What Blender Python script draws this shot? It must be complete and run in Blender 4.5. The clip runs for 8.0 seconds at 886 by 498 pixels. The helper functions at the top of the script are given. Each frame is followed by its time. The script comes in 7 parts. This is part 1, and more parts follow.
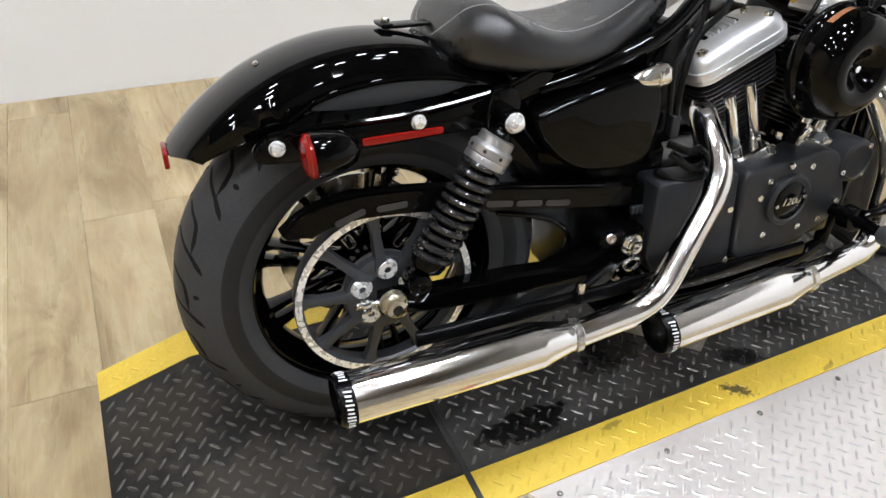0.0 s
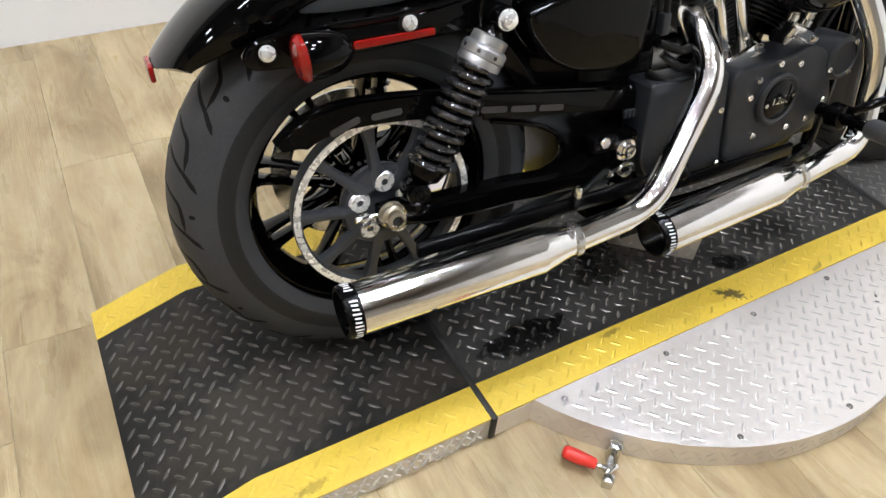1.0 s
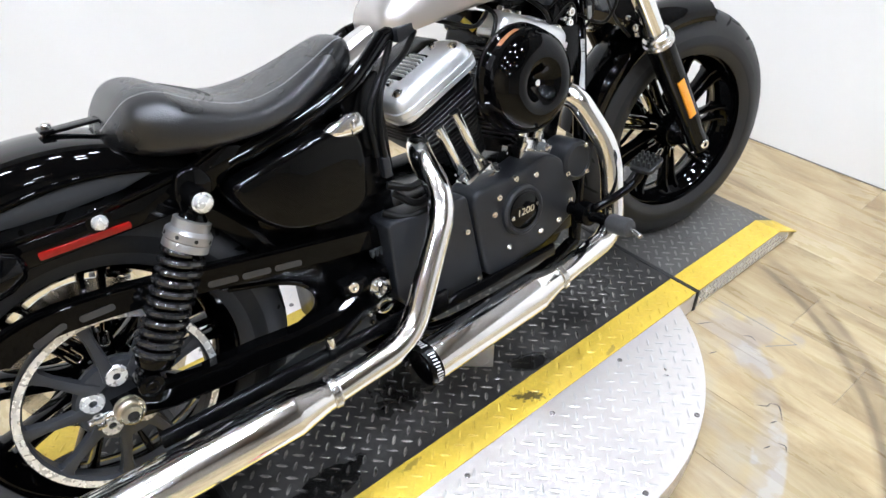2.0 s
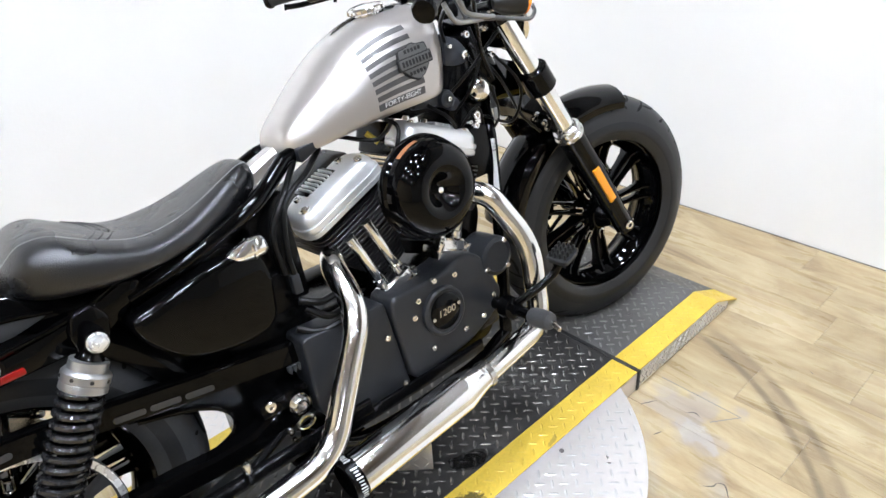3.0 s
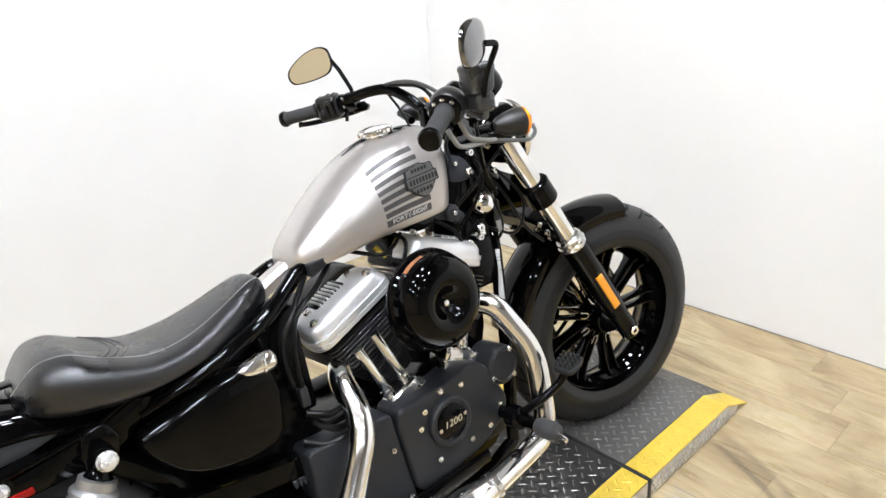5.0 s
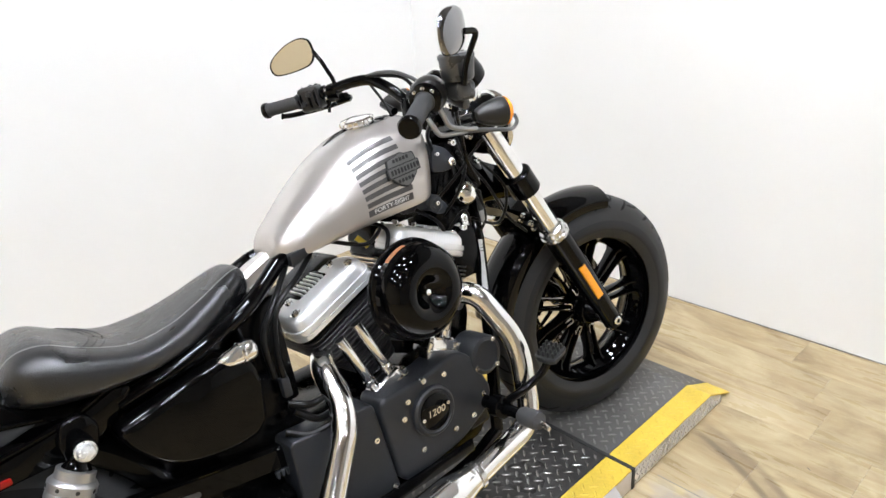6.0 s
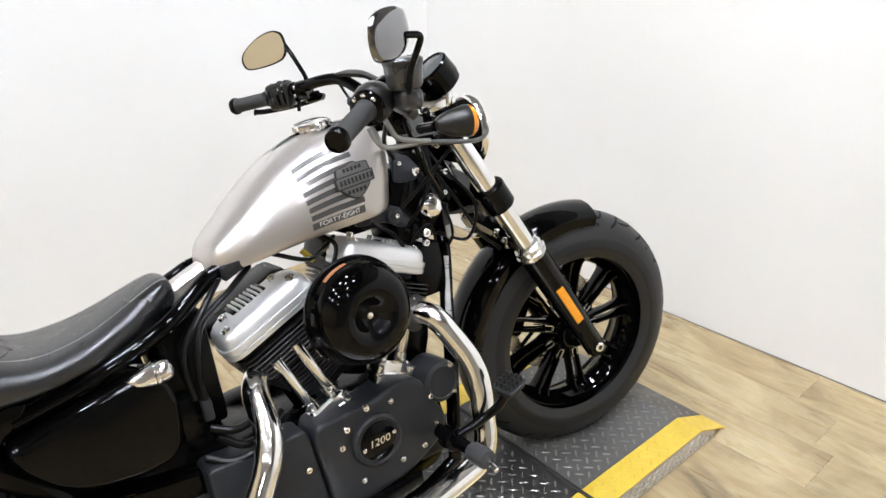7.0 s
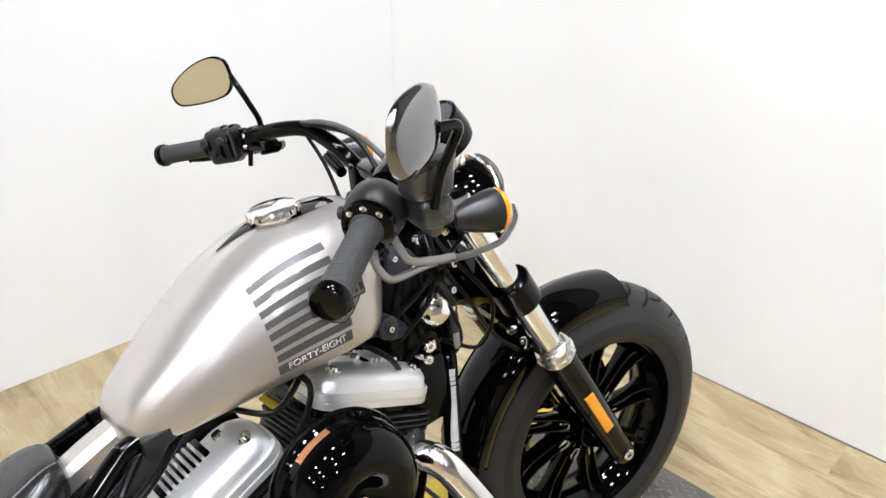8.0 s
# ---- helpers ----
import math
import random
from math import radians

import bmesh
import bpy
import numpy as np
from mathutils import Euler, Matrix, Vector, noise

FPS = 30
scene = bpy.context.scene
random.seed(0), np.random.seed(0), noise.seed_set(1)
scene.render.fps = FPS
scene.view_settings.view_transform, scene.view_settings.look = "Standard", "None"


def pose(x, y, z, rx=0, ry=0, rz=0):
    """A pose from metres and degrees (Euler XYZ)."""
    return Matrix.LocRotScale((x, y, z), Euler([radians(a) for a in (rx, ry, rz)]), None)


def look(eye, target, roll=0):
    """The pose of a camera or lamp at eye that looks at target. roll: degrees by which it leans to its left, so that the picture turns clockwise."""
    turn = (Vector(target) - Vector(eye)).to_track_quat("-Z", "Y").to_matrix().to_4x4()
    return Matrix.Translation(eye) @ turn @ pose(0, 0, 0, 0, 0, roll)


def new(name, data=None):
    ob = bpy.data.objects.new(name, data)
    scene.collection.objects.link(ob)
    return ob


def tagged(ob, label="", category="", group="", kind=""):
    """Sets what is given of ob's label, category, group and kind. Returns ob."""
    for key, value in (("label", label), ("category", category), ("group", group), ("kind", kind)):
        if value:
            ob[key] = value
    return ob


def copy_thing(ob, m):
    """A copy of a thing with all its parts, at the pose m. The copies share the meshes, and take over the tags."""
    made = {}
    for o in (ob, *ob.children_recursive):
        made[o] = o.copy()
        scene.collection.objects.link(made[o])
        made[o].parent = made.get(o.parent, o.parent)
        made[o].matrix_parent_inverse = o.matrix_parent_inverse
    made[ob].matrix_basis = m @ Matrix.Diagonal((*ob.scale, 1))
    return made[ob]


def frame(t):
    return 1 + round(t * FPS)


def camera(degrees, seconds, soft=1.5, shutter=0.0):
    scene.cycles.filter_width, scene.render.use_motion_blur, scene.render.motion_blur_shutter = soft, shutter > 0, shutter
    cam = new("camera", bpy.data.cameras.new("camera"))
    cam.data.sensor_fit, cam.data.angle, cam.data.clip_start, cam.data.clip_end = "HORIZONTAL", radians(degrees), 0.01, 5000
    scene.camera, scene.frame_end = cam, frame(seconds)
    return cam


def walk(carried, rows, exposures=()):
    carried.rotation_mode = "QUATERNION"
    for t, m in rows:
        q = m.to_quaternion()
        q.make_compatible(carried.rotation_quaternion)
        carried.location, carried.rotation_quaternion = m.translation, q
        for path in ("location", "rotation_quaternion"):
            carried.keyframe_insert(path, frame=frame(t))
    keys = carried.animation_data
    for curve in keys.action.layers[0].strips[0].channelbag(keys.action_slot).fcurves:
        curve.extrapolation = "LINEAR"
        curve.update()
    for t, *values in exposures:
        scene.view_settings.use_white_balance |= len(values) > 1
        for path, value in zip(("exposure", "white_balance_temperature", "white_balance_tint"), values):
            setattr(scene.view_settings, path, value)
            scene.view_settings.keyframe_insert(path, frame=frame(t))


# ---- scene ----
cam = camera(65.0, 8.0)
PATH = [
    (0, (-0.337, -0.838, 1.167), (0.402, 0.506, -0.117), 5.8),
    (0.5, (-0.37, -0.864, 1.109), (0.381, 0.359, -0.284), 5.9),
    (1, (-0.387, -0.865, 1.1), (0.38, 0.372, -0.271), 4.7),
    (1.5, (-0.27, -0.899, 1.16), (0.715, 0.299, -0.102), 3.3),
    (2, (-0.104, -0.962, 1.206), (0.942, 0.263, 0.02), 0.0),
    (2.2, (-0.032, -0.973, 1.223), (1.024, 0.262, 0.058), -0.2),
    (3.3, (0.02, -1.044, 1.282), (1.215, 0.245, 0.328), -4.0),
    (3.5, (0.012, -1.031, 1.296), (1.222, 0.277, 0.387), -3.1),
    (4, (0.003, -1.035, 1.326), (1.242, 0.324, 0.54), -1.4),
    (4.5, (0.013, -1.046, 1.323), (1.231, 0.334, 0.541), -3.6),
    (6, (0.023, -1.064, 1.306), (1.269, 0.284, 0.512), -3.8),
    (6.5, (0.104, -1.082, 1.289), (1.4, 0.194, 0.459), -3.3),
    (7, (0.237, -1.085, 1.308), (1.391, 0.33, 0.49), -2.2),
    (7.5, (0.326, -0.893, 1.347), (1.459, 0.539, 0.531), -4.7),
    (8, (0.448, -0.67, 1.367), (1.703, 0.605, 0.472), 0.2),
]
walk(cam, [(t, look(eye, target, roll)) for t, eye, target, roll in PATH], [(0, -0.14, 6400, 10), (1.0, -0.10, 6400, 10), (1.5, 0.06, 6200, 10), (2.0, 0.24, 6000, 10), (3.5, 0.26, 6100, 10), (4.5, 0.20, 6300, 10), (6.0, 0.16, 6350, 10), (6.5, 0.10, 6350, 10), (7.0, 0.09, 6350, 10), (7.5, 0.14, 6350, 10), (8.0, 0.16, 6350, 10)])

# ---- world and light ----
world = bpy.data.worlds.new("world")
scene.world = world
world.use_nodes = True
world.node_tree.nodes["Background"].inputs[0].default_value = (0.9, 0.95, 1.0, 1)
world.node_tree.nodes["Background"].inputs[1].default_value = 0.05
scene.view_settings.exposure = 0.0
TUBE_POWER = 220.0

# ---- sizes ----
FLOOR = -0.065                      # platform top is z = 0
ROOM = dict(x0=-4.6, x1=2.41, y0=-8.0, y1=1.635, z1=4.2)
BIKE = pose(0, 0, 0, 0, 0, -2.2) @ pose(0, 0, 0, -11, 0, 0)
AXLE_R = Vector((0, 0, 0.326))
AXLE_F = Vector((1.538, 0, 0.323))
RAKE = Vector((-0.5, 0, 0.866)).normalized()
AHEAD = Vector((0.866, 0, 0.5)).normalized()
HINGE = AXLE_F - 0.047 * AHEAD
STEER = Matrix.Translation(HINGE) @ Matrix.Rotation(radians(-12), 4, RAKE) @ Matrix.Translation(-HINGE)


# ---- mesh helpers ----
def soften(bm, angle=0.55):
    bm.normal_update()
    for f in bm.faces:
        f.smooth = True
    for e in bm.edges:
        if len(e.link_faces) == 2 and e.calc_face_angle(0) > angle:
            e.smooth = False


def part(name, bm, material, parent=None, label="", xf=None, angle=0.55):
    if xf is not None:
        bm.transform(xf)
    soften(bm, angle)
    me = bpy.data.meshes.new(name)
    bm.to_mesh(me)
    bm.free()
    me.materials.append(material)
    ob = new(name, me)
    if parent is not None:
        ob.parent = parent
    if label:
        tagged(ob, label)
    return ob


def empty(name, m, label, category, group="", kind=""):
    ob = new(name)
    ob.empty_display_size = 0.05
    ob.matrix_basis = m
    return tagged(ob, label, category, group, kind)


def bevel(bm, width, segments=2, angle=0.5):
    if width > 0:
        bm.normal_update()
        edges = [e for e in bm.edges if len(e.link_faces) == 2 and e.calc_face_angle(0) > angle]
        bmesh.ops.bevel(bm, geom=edges, offset=width, segments=segments, profile=0.5, affect="EDGES", clamp_overlap=True)
    return bm


def box(x0, x1, y0, y1, z0, z1, w=0.0, segments=2):
    bm = bmesh.new()
    bmesh.ops.create_cube(bm, size=1)
    for v in bm.verts:
        v.co = Vector((x0 + (v.co.x + 0.5) * (x1 - x0), y0 + (v.co.y + 0.5) * (y1 - y0), z0 + (v.co.z + 0.5) * (z1 - z0)))
    return bevel(bm, w, segments)


def turned(axis):
    axis = Vector(axis).normalized()
    return axis.to_track_quat("Z", "Y").to_matrix().to_4x4()


def lathe(profile, at, axis, seg=32, closed=False):
    """Profile rows (radius, height) turned round axis through at."""
    bm = bmesh.new()
    rings = []
    for r, h in profile:
        if r < 1e-6:
            rings.append([bm.verts.new((0, 0, h))])
        else:
            rings.append([bm.verts.new((r * math.cos(2 * math.pi * i / seg), r * math.sin(2 * math.pi * i / seg), h)) for i in range(seg)])
    pairs = list(zip(rings, rings[1:]))
    if closed:
        pairs.append((rings[-1], rings[0]))
    for a, b in pairs:
        for i in range(seg):
            j = (i + 1) % seg
            if len(a) == 1 and len(b) == 1:
                continue
            if len(a) == 1:
                bm.faces.new((a[0], b[j], b[i]))
            elif len(b) == 1:
                bm.faces.new((a[i], a[j], b[0]))
            else:
                bm.faces.new((a[i], a[j], b[j], b[i]))
    if not closed:
        for ring, flip in ((rings[0], True), (rings[-1], False)):
            if len(ring) > 1:
                bm.faces.new(ring[::-1] if flip else ring)
    bmesh.ops.recalc_face_normals(bm, faces=bm.faces)
    bm.transform(Matrix.Translation(at) @ turned(axis))
    return bm


def cyl(p0, p1, r0, r1=None, seg=24, w=0.0):
    p0, p1 = Vector(p0), Vector(p1)
    n = (p1 - p0).length
    r1 = r0 if r1 is None else r1
    if w:
        prof = [(0, 0), (r0 - w, 0), (r0 - 0.3 * w, 0.3 * w), (r0, w), (r1, n - w), (r1 - 0.3 * w, n - 0.3 * w), (r1 - w, n), (0, n)]
    else:
        prof = [(0, 0), (r0, 0), (r1, n), (0, n)]
    return lathe(prof, p0, p1 - p0, seg)


def smooth_path(points, steps=8):
    pts = [Vector(p) for p in points]
    pts = [2 * pts[0] - pts[1], *pts, 2 * pts[-1] - pts[-2]]
    out = []
    for i in range(1, len(pts) - 2):
        a, b, c, d = pts[i - 1:i + 3]
        for k in range(steps):
            t = k / steps
            out.append(0.5 * (2 * b + (c - a) * t + (2 * a - 5 * b + 4 * c - d) * t * t + (3 * b - a - 3 * c + d) * t ** 3))
    out.append(pts[-2])
    return out


def rounded_path(points, radius, steps=7):
    """A polyline whose corners are arcs, as in bent tube."""
    pts = [Vector(p) for p in points]
    out = [pts[0]]
    for a, b, c in zip(pts, pts[1:], pts[2:]):
        u, v = (a - b), (c - b)
        d = min(radius, 0.49 * u.length, 0.49 * v.length)
        p, q = b + u.normalized() * d, b + v.normalized() * d
        for k in range(steps + 1):
            t = k / steps
            out.append((1 - t) ** 2 * p + 2 * t * (1 - t) * b + t * t * q)
    out.append(pts[-1])
    return out


def sweep(path, radius, seg=16, caps=True, flat=1.0):
    """A tube along path; radius is a number or one for each point."""
    bm = bmesh.new()
    n = len(path)
    radii = radius if isinstance(radius, (list, tuple)) else [radius] * n
    up = Vector((0, 1, 0.01)).normalized()
    rings = []
    for i, p in enumerate(path):
        d = (path[min(i + 1, n - 1)] - path[max(i - 1, 0)]).normalized()
        side = d.cross(up)
        if side.length < 1e-4:
            side = d.cross(Vector((1, 0, 0)))
        side.normalize()
        up = side.cross(d).normalized()
        rings.append([bm.verts.new(p + radii[i] * (math.cos(2 * math.pi * k / seg) * side + flat * math.sin(2 * math.pi * k / seg) * up)) for k in range(seg)])
    for a, b in zip(rings, rings[1:]):
        for i in range(seg):
            j = (i + 1) % seg
            bm.faces.new((a[i], a[j], b[j], b[i]))
    if caps:
        bm.faces.new(rings[0][::-1])
        bm.faces.new(rings[-1])
    bmesh.ops.recalc_face_normals(bm, faces=bm.faces)
    return bm


def loft(rings, caps=True, around=True):
    bm = bmesh.new()
    vs = [[bm.verts.new(p) for p in ring] for ring in rings]
    n = len(vs[0])
    for a, b in zip(vs, vs[1:]):
        for i in range(n if around else n - 1):
            j = (i + 1) % n
            bm.faces.new((a[i], a[j], b[j], b[i]))
    if caps and around:
        bm.faces.new(vs[0][::-1])
        bm.faces.new(vs[-1])
    bmesh.ops.recalc_face_normals(bm, faces=bm.faces)
    return bm


def prism(outline, y0, y1, w=0.0, segments=2):
    """An outline in x and z, drawn out from y0 to y1."""
    bm = bmesh.new()
    a = [bm.verts.new((x, y0, z)) for x, z in outline]
    b = [bm.verts.new((x, y1, z)) for x, z in outline]
    n = len(outline)
    bm.faces.new(a)
    bm.faces.new(b[::-1])
    for i in range(n):
        j = (i + 1) % n
        bm.faces.new((a[i], b[i], b[j], a[j]))
    bmesh.ops.recalc_face_normals(bm, faces=bm.faces)
    return bevel(bm, w, segments)


def round_outline(points, radius, steps=4):
    out = []
    n = len(points)
    for i in range(n):
        a, b, c = (Vector((*points[(i + k) % n], 0)) for k in (-1, 0, 1))
        u, v = a - b, c - b
        d = min(radius, 0.45 * u.length, 0.45 * v.length)
        p, q = b + u.normalized() * d, b + v.normalized() * d
        for k in range(steps + 1):
            t = k / steps
            m = (1 - t) ** 2 * p + 2 * t * (1 - t) * b + t * t * q
            out.append((m.x, m.y))
    return out


def join(*bms):
    out = bms[0]
    for bm in bms[1:]:
        me = bpy.data.meshes.new("join")
        bm.to_mesh(me)
        bm.free()
        out.from_mesh(me)
        bpy.data.meshes.remove(me)
    return out


def raw(name, verts, faces, material, parent=None, label="", kind=""):
    me = bpy.data.meshes.new(name)
    me.from_pydata(verts, [], faces)
    me.materials.append(material)
    ob = new(name, me)
    if parent is not None:
        ob.parent = parent
    return tagged(ob, label, "", "", kind)


def hex_bolt(at, axis, r, h, hole=0.5):
    """A socket-head bolt."""
    return lathe([(r * 0.98, 0), (r, h * 0.15), (r, h * 0.8), (r * 0.85, h), (r * hole, h), (r * hole * 0.9, h * 0.5), (0, h * 0.5)], at, axis, 16)


# ---- materials ----
def material(name, color, rough=0.5, metal=0.0, grain=0.0, grain_size=200.0, stain=0.0, stain_size=6.0, bump=0.0, coat=0.0, spec=0.5, rough_var=0.0, stretch=(1, 1, 1), dark=None):
    m = bpy.data.materials.new(name)
    m.use_nodes = True
    nt = m.node_tree
    b = nt.nodes["Principled BSDF"]
    b.inputs["Roughness"].default_value = rough
    b.inputs["Metallic"].default_value = metal
    b.inputs["Coat Weight"].default_value = coat
    b.inputs["Coat Roughness"].default_value = 0.03
    b.inputs["Specular IOR Level"].default_value = spec
    b.inputs["Base Color"].default_value = (*color, 1)
    tc = nt.nodes.new("ShaderNodeTexCoord")
    mp = nt.nodes.new("ShaderNodeMapping")
    mp.inputs["Scale"].default_value = stretch
    nt.links.new(tc.outputs["Object"], mp.inputs["Vector"])

    def tex(scale, detail=4):
        n = nt.nodes.new("ShaderNodeTexNoise")
        n.inputs["Scale"].default_value = scale
        n.inputs["Detail"].default_value = detail
        nt.links.new(mp.outputs["Vector"], n.inputs["Vector"])
        return n.outputs["Fac"]

    fine, wide = tex(grain_size), tex(stain_size)
    if stain or grain:
        last = None
        for fac, amount in ((wide, stain), (fine, grain)):
            if not amount:
                continue
            ramp = nt.nodes.new("ShaderNodeMapRange")
            ramp.inputs["From Min"].default_value, ramp.inputs["From Max"].default_value = 0.35, 0.65
            ramp.inputs["To Max"].default_value = amount
            nt.links.new(fac, ramp.inputs["Value"])
            mix = nt.nodes.new("ShaderNodeMix")
            mix.data_type = "RGBA"
            mix.inputs["A"].default_value = (*color, 1)
            if last:
                nt.links.new(last, mix.inputs["A"])
            mix.inputs["B"].default_value = (*(dark or [c * 0.45 for c in color]), 1)
            nt.links.new(ramp.outputs["Result"], mix.inputs["Factor"])
            last = mix.outputs["Result"]
        nt.links.new(last, b.inputs["Base Color"])
    if rough_var:
        rr = nt.nodes.new("ShaderNodeMapRange")
        rr.inputs["From Min"].default_value, rr.inputs["From Max"].default_value = 0.3, 0.7
        rr.inputs["To Min"].default_value, rr.inputs["To Max"].default_value = max(rough - rough_var, 0.01), rough + rough_var
        nt.links.new(wide, rr.inputs["Value"])
        nt.links.new(rr.outputs["Result"], b.inputs["Roughness"])
    if bump:
        bp = nt.nodes.new("ShaderNodeBump")
        bp.inputs["Strength"].default_value = 1.0
        bp.inputs["Distance"].default_value = bump
        nt.links.new(fine, bp.inputs["Height"])
        nt.links.new(bp.outputs["Normal"], b.inputs["Normal"])
    return m


def glowing(name, color, strength):
    m = bpy.data.materials.new(name)
    m.use_nodes = True
    b = m.node_tree.nodes["Principled BSDF"]
    b.inputs["Base Color"].default_value = (*color, 1)
    b.inputs["Emission Color"].default_value = (*color, 1)
    b.inputs["Emission Strength"].default_value = strength
    return m


def wood_material():
    m = bpy.data.materials.new("pale oak plank")
    m.use_nodes = True
    nt = m.node_tree
    b = nt.nodes["Principled BSDF"]
    info = nt.nodes.new("ShaderNodeObjectInfo")
    geo = nt.nodes.new("ShaderNodeNewGeometry")
    tc = nt.nodes.new("ShaderNodeTexCoord")
    add = nt.nodes.new("ShaderNodeMath")
    add.operation = "ADD"
    nt.links.new(info.outputs["Random"], add.inputs[0])
    nt.links.new(geo.outputs["Random Per Island"], add.inputs[1])
    times = nt.nodes.new("ShaderNodeMath")
    times.operation = "MULTIPLY"
    times.inputs[1].default_value = 37.0
    nt.links.new(add.outputs[0], times.inputs[0])
    move = nt.nodes.new("ShaderNodeCombineXYZ")
    nt.links.new(times.outputs[0], move.inputs["X"])
    nt.links.new(times.outputs[0], move.inputs["Z"])
    vec = nt.nodes.new("ShaderNodeVectorMath")
    nt.links.new(tc.outputs["Object"], vec.inputs[0])
    nt.links.new(move.outputs[0], vec.inputs[1])

    def tex(scale, stretch, detail=6, rough=0.6, twist=0.0):
        mp = nt.nodes.new("ShaderNodeMapping")
        mp.inputs["Scale"].default_value = stretch
        nt.links.new(vec.outputs[0], mp.inputs["Vector"])
        n = nt.nodes.new("ShaderNodeTexNoise")
        n.inputs["Scale"].default_value, n.inputs["Detail"].default_value, n.inputs["Roughness"].default_value = scale, detail, rough
        n.inputs["Distortion"].default_value = twist
        nt.links.new(mp.outputs["Vector"], n.inputs["Vector"])
        return n.outputs["Fac"]

    broad, grain, pores = tex(2.8, (2.2, 0.8, 1), 6, 0.62, 1.0), tex(9, (3.0, 0.34, 1), 6, 0.62, 0.6), tex(60, (4, 0.12, 1), 3)
    ramp = nt.nodes.new("ShaderNodeValToRGB")
    ramp.color_ramp.elements[0].position, ramp.color_ramp.elements[1].position = 0.3, 0.72
    ramp.color_ramp.elements[0].color, ramp.color_ramp.elements[1].color = (0.215, 0.153, 0.079, 1), (0.495, 0.408, 0.246, 1)
    mid = ramp.color_ramp.elements.new(0.5)
    mid.color = (0.39, 0.307, 0.176, 1)
    nt.links.new(broad, ramp.inputs["Fac"])
    streak = nt.nodes.new("ShaderNodeMix")
    streak.data_type = "RGBA"
    streak.blend_type = "MULTIPLY"
    fac = nt.nodes.new("ShaderNodeMapRange")
    fac.inputs["From Min"].default_value, fac.inputs["From Max"].default_value = 0.42, 0.66
    fac.inputs["To Max"].default_value = 0.52
    nt.links.new(grain, fac.inputs["Value"])
    nt.links.new(fac.outputs["Result"], streak.inputs["Factor"])
    nt.links.new(ramp.outputs["Color"], streak.inputs["A"])
    streak.inputs["B"].default_value = (0.66, 0.54, 0.40, 1)
    tone = nt.nodes.new("ShaderNodeHueSaturation")
    vary = nt.nodes.new("ShaderNodeMapRange")
    vary.inputs["From Max"].default_value = 2.0
    vary.inputs["To Min"].default_value, vary.inputs["To Max"].default_value = 0.86, 1.16
    nt.links.new(add.outputs[0], vary.inputs["Value"])
    nt.links.new(vary.outputs["Result"], tone.inputs["Value"])
    nt.links.new(streak.outputs["Result"], tone.inputs["Color"])
    # worn rings round the turntable: pale sticky residue, then a dark scuffed arc
    off = nt.nodes.new("ShaderNodeVectorMath")
    off.inputs[1].default_value = (-0.728, -0.008, 0)
    nt.links.new(tc.outputs["Object"], off.inputs[0])
    flat = nt.nodes.new("ShaderNodeVectorMath")
    flat.operation = "MULTIPLY"
    flat.inputs[1].default_value = (1, 1, 0)
    nt.links.new(off.outputs[0], flat.inputs[0])
    away = nt.nodes.new("ShaderNodeVectorMath")
    away.operation = "LENGTH"
    nt.links.new(flat.outputs[0], away.inputs[0])
    sep = nt.nodes.new("ShaderNodeSeparateXYZ")
    nt.links.new(flat.outputs[0], sep.inputs[0])

    def math_node(op, a, b_):
        n = nt.nodes.new("ShaderNodeMath")
        n.operation = op
        n.use_clamp = op == "MULTIPLY"
        for k, v in enumerate((a, b_)):
            if isinstance(v, (int, float)):
                n.inputs[k].default_value = v
            else:
                nt.links.new(v, n.inputs[k])
        return n.outputs[0]

    def ranged(v, a, b_, c=0.0, d=1.0):
        n = nt.nodes.new("ShaderNodeMapRange")
        for k, value in zip(("From Min", "From Max", "To Min", "To Max"), (a, b_, c, d)):
            n.inputs[k].default_value = value
        nt.links.new(v, n.inputs["Value"])
        return n.outputs["Result"]

    def patchy(scale, lo, hi):
        n = nt.nodes.new("ShaderNodeTexNoise")
        n.inputs["Scale"].default_value, n.inputs["Detail"].default_value = scale, 5
        nt.links.new(tc.outputs["Object"], n.inputs["Vector"])
        return ranged(n.outputs["Fac"], lo, hi)

    color = tone.outputs["Color"]
    front = math_node("MULTIPLY", ranged(sep.outputs["X"], 0.10, 0.22), ranged(sep.outputs["Y"], -0.28, -0.36))
    for r0, w, soft, noise, amount, tint in ((0.781, 0.024, 0.014, (5, 0.42, 0.60), 0.55, (0.335, 0.305, 0.285)), (0.781, 0.034, 0.006, (9, 0.55, 0.60), 0.6, (0.40, 0.375, 0.36)), (1.038, 0.030, 0.018, (12, 0.16, 0.52), 0.62, (0.205, 0.148, 0.085)), (1.016, 0.004, 0.010, (9, 0.25, 0.55), 0.7, (0.12, 0.085, 0.05)), (1.064, 0.004, 0.012, (8, 0.30, 0.60), 0.6, (0.14, 0.10, 0.06)), (0.70, 0.05, 0.04, (9, 0.46, 0.62), 0.3, (0.33, 0.31, 0.29))):
        gap = math_node("ABSOLUTE", math_node("SUBTRACT", away.outputs["Value"], r0), 0)
        mask = math_node("MULTIPLY", math_node("MULTIPLY", ranged(gap, w + soft, w), patchy(*noise)), math_node("MULTIPLY", front, amount))
        lay = nt.nodes.new("ShaderNodeMix")
        lay.data_type = "RGBA"
        lay.inputs["B"].default_value = (*tint, 1)
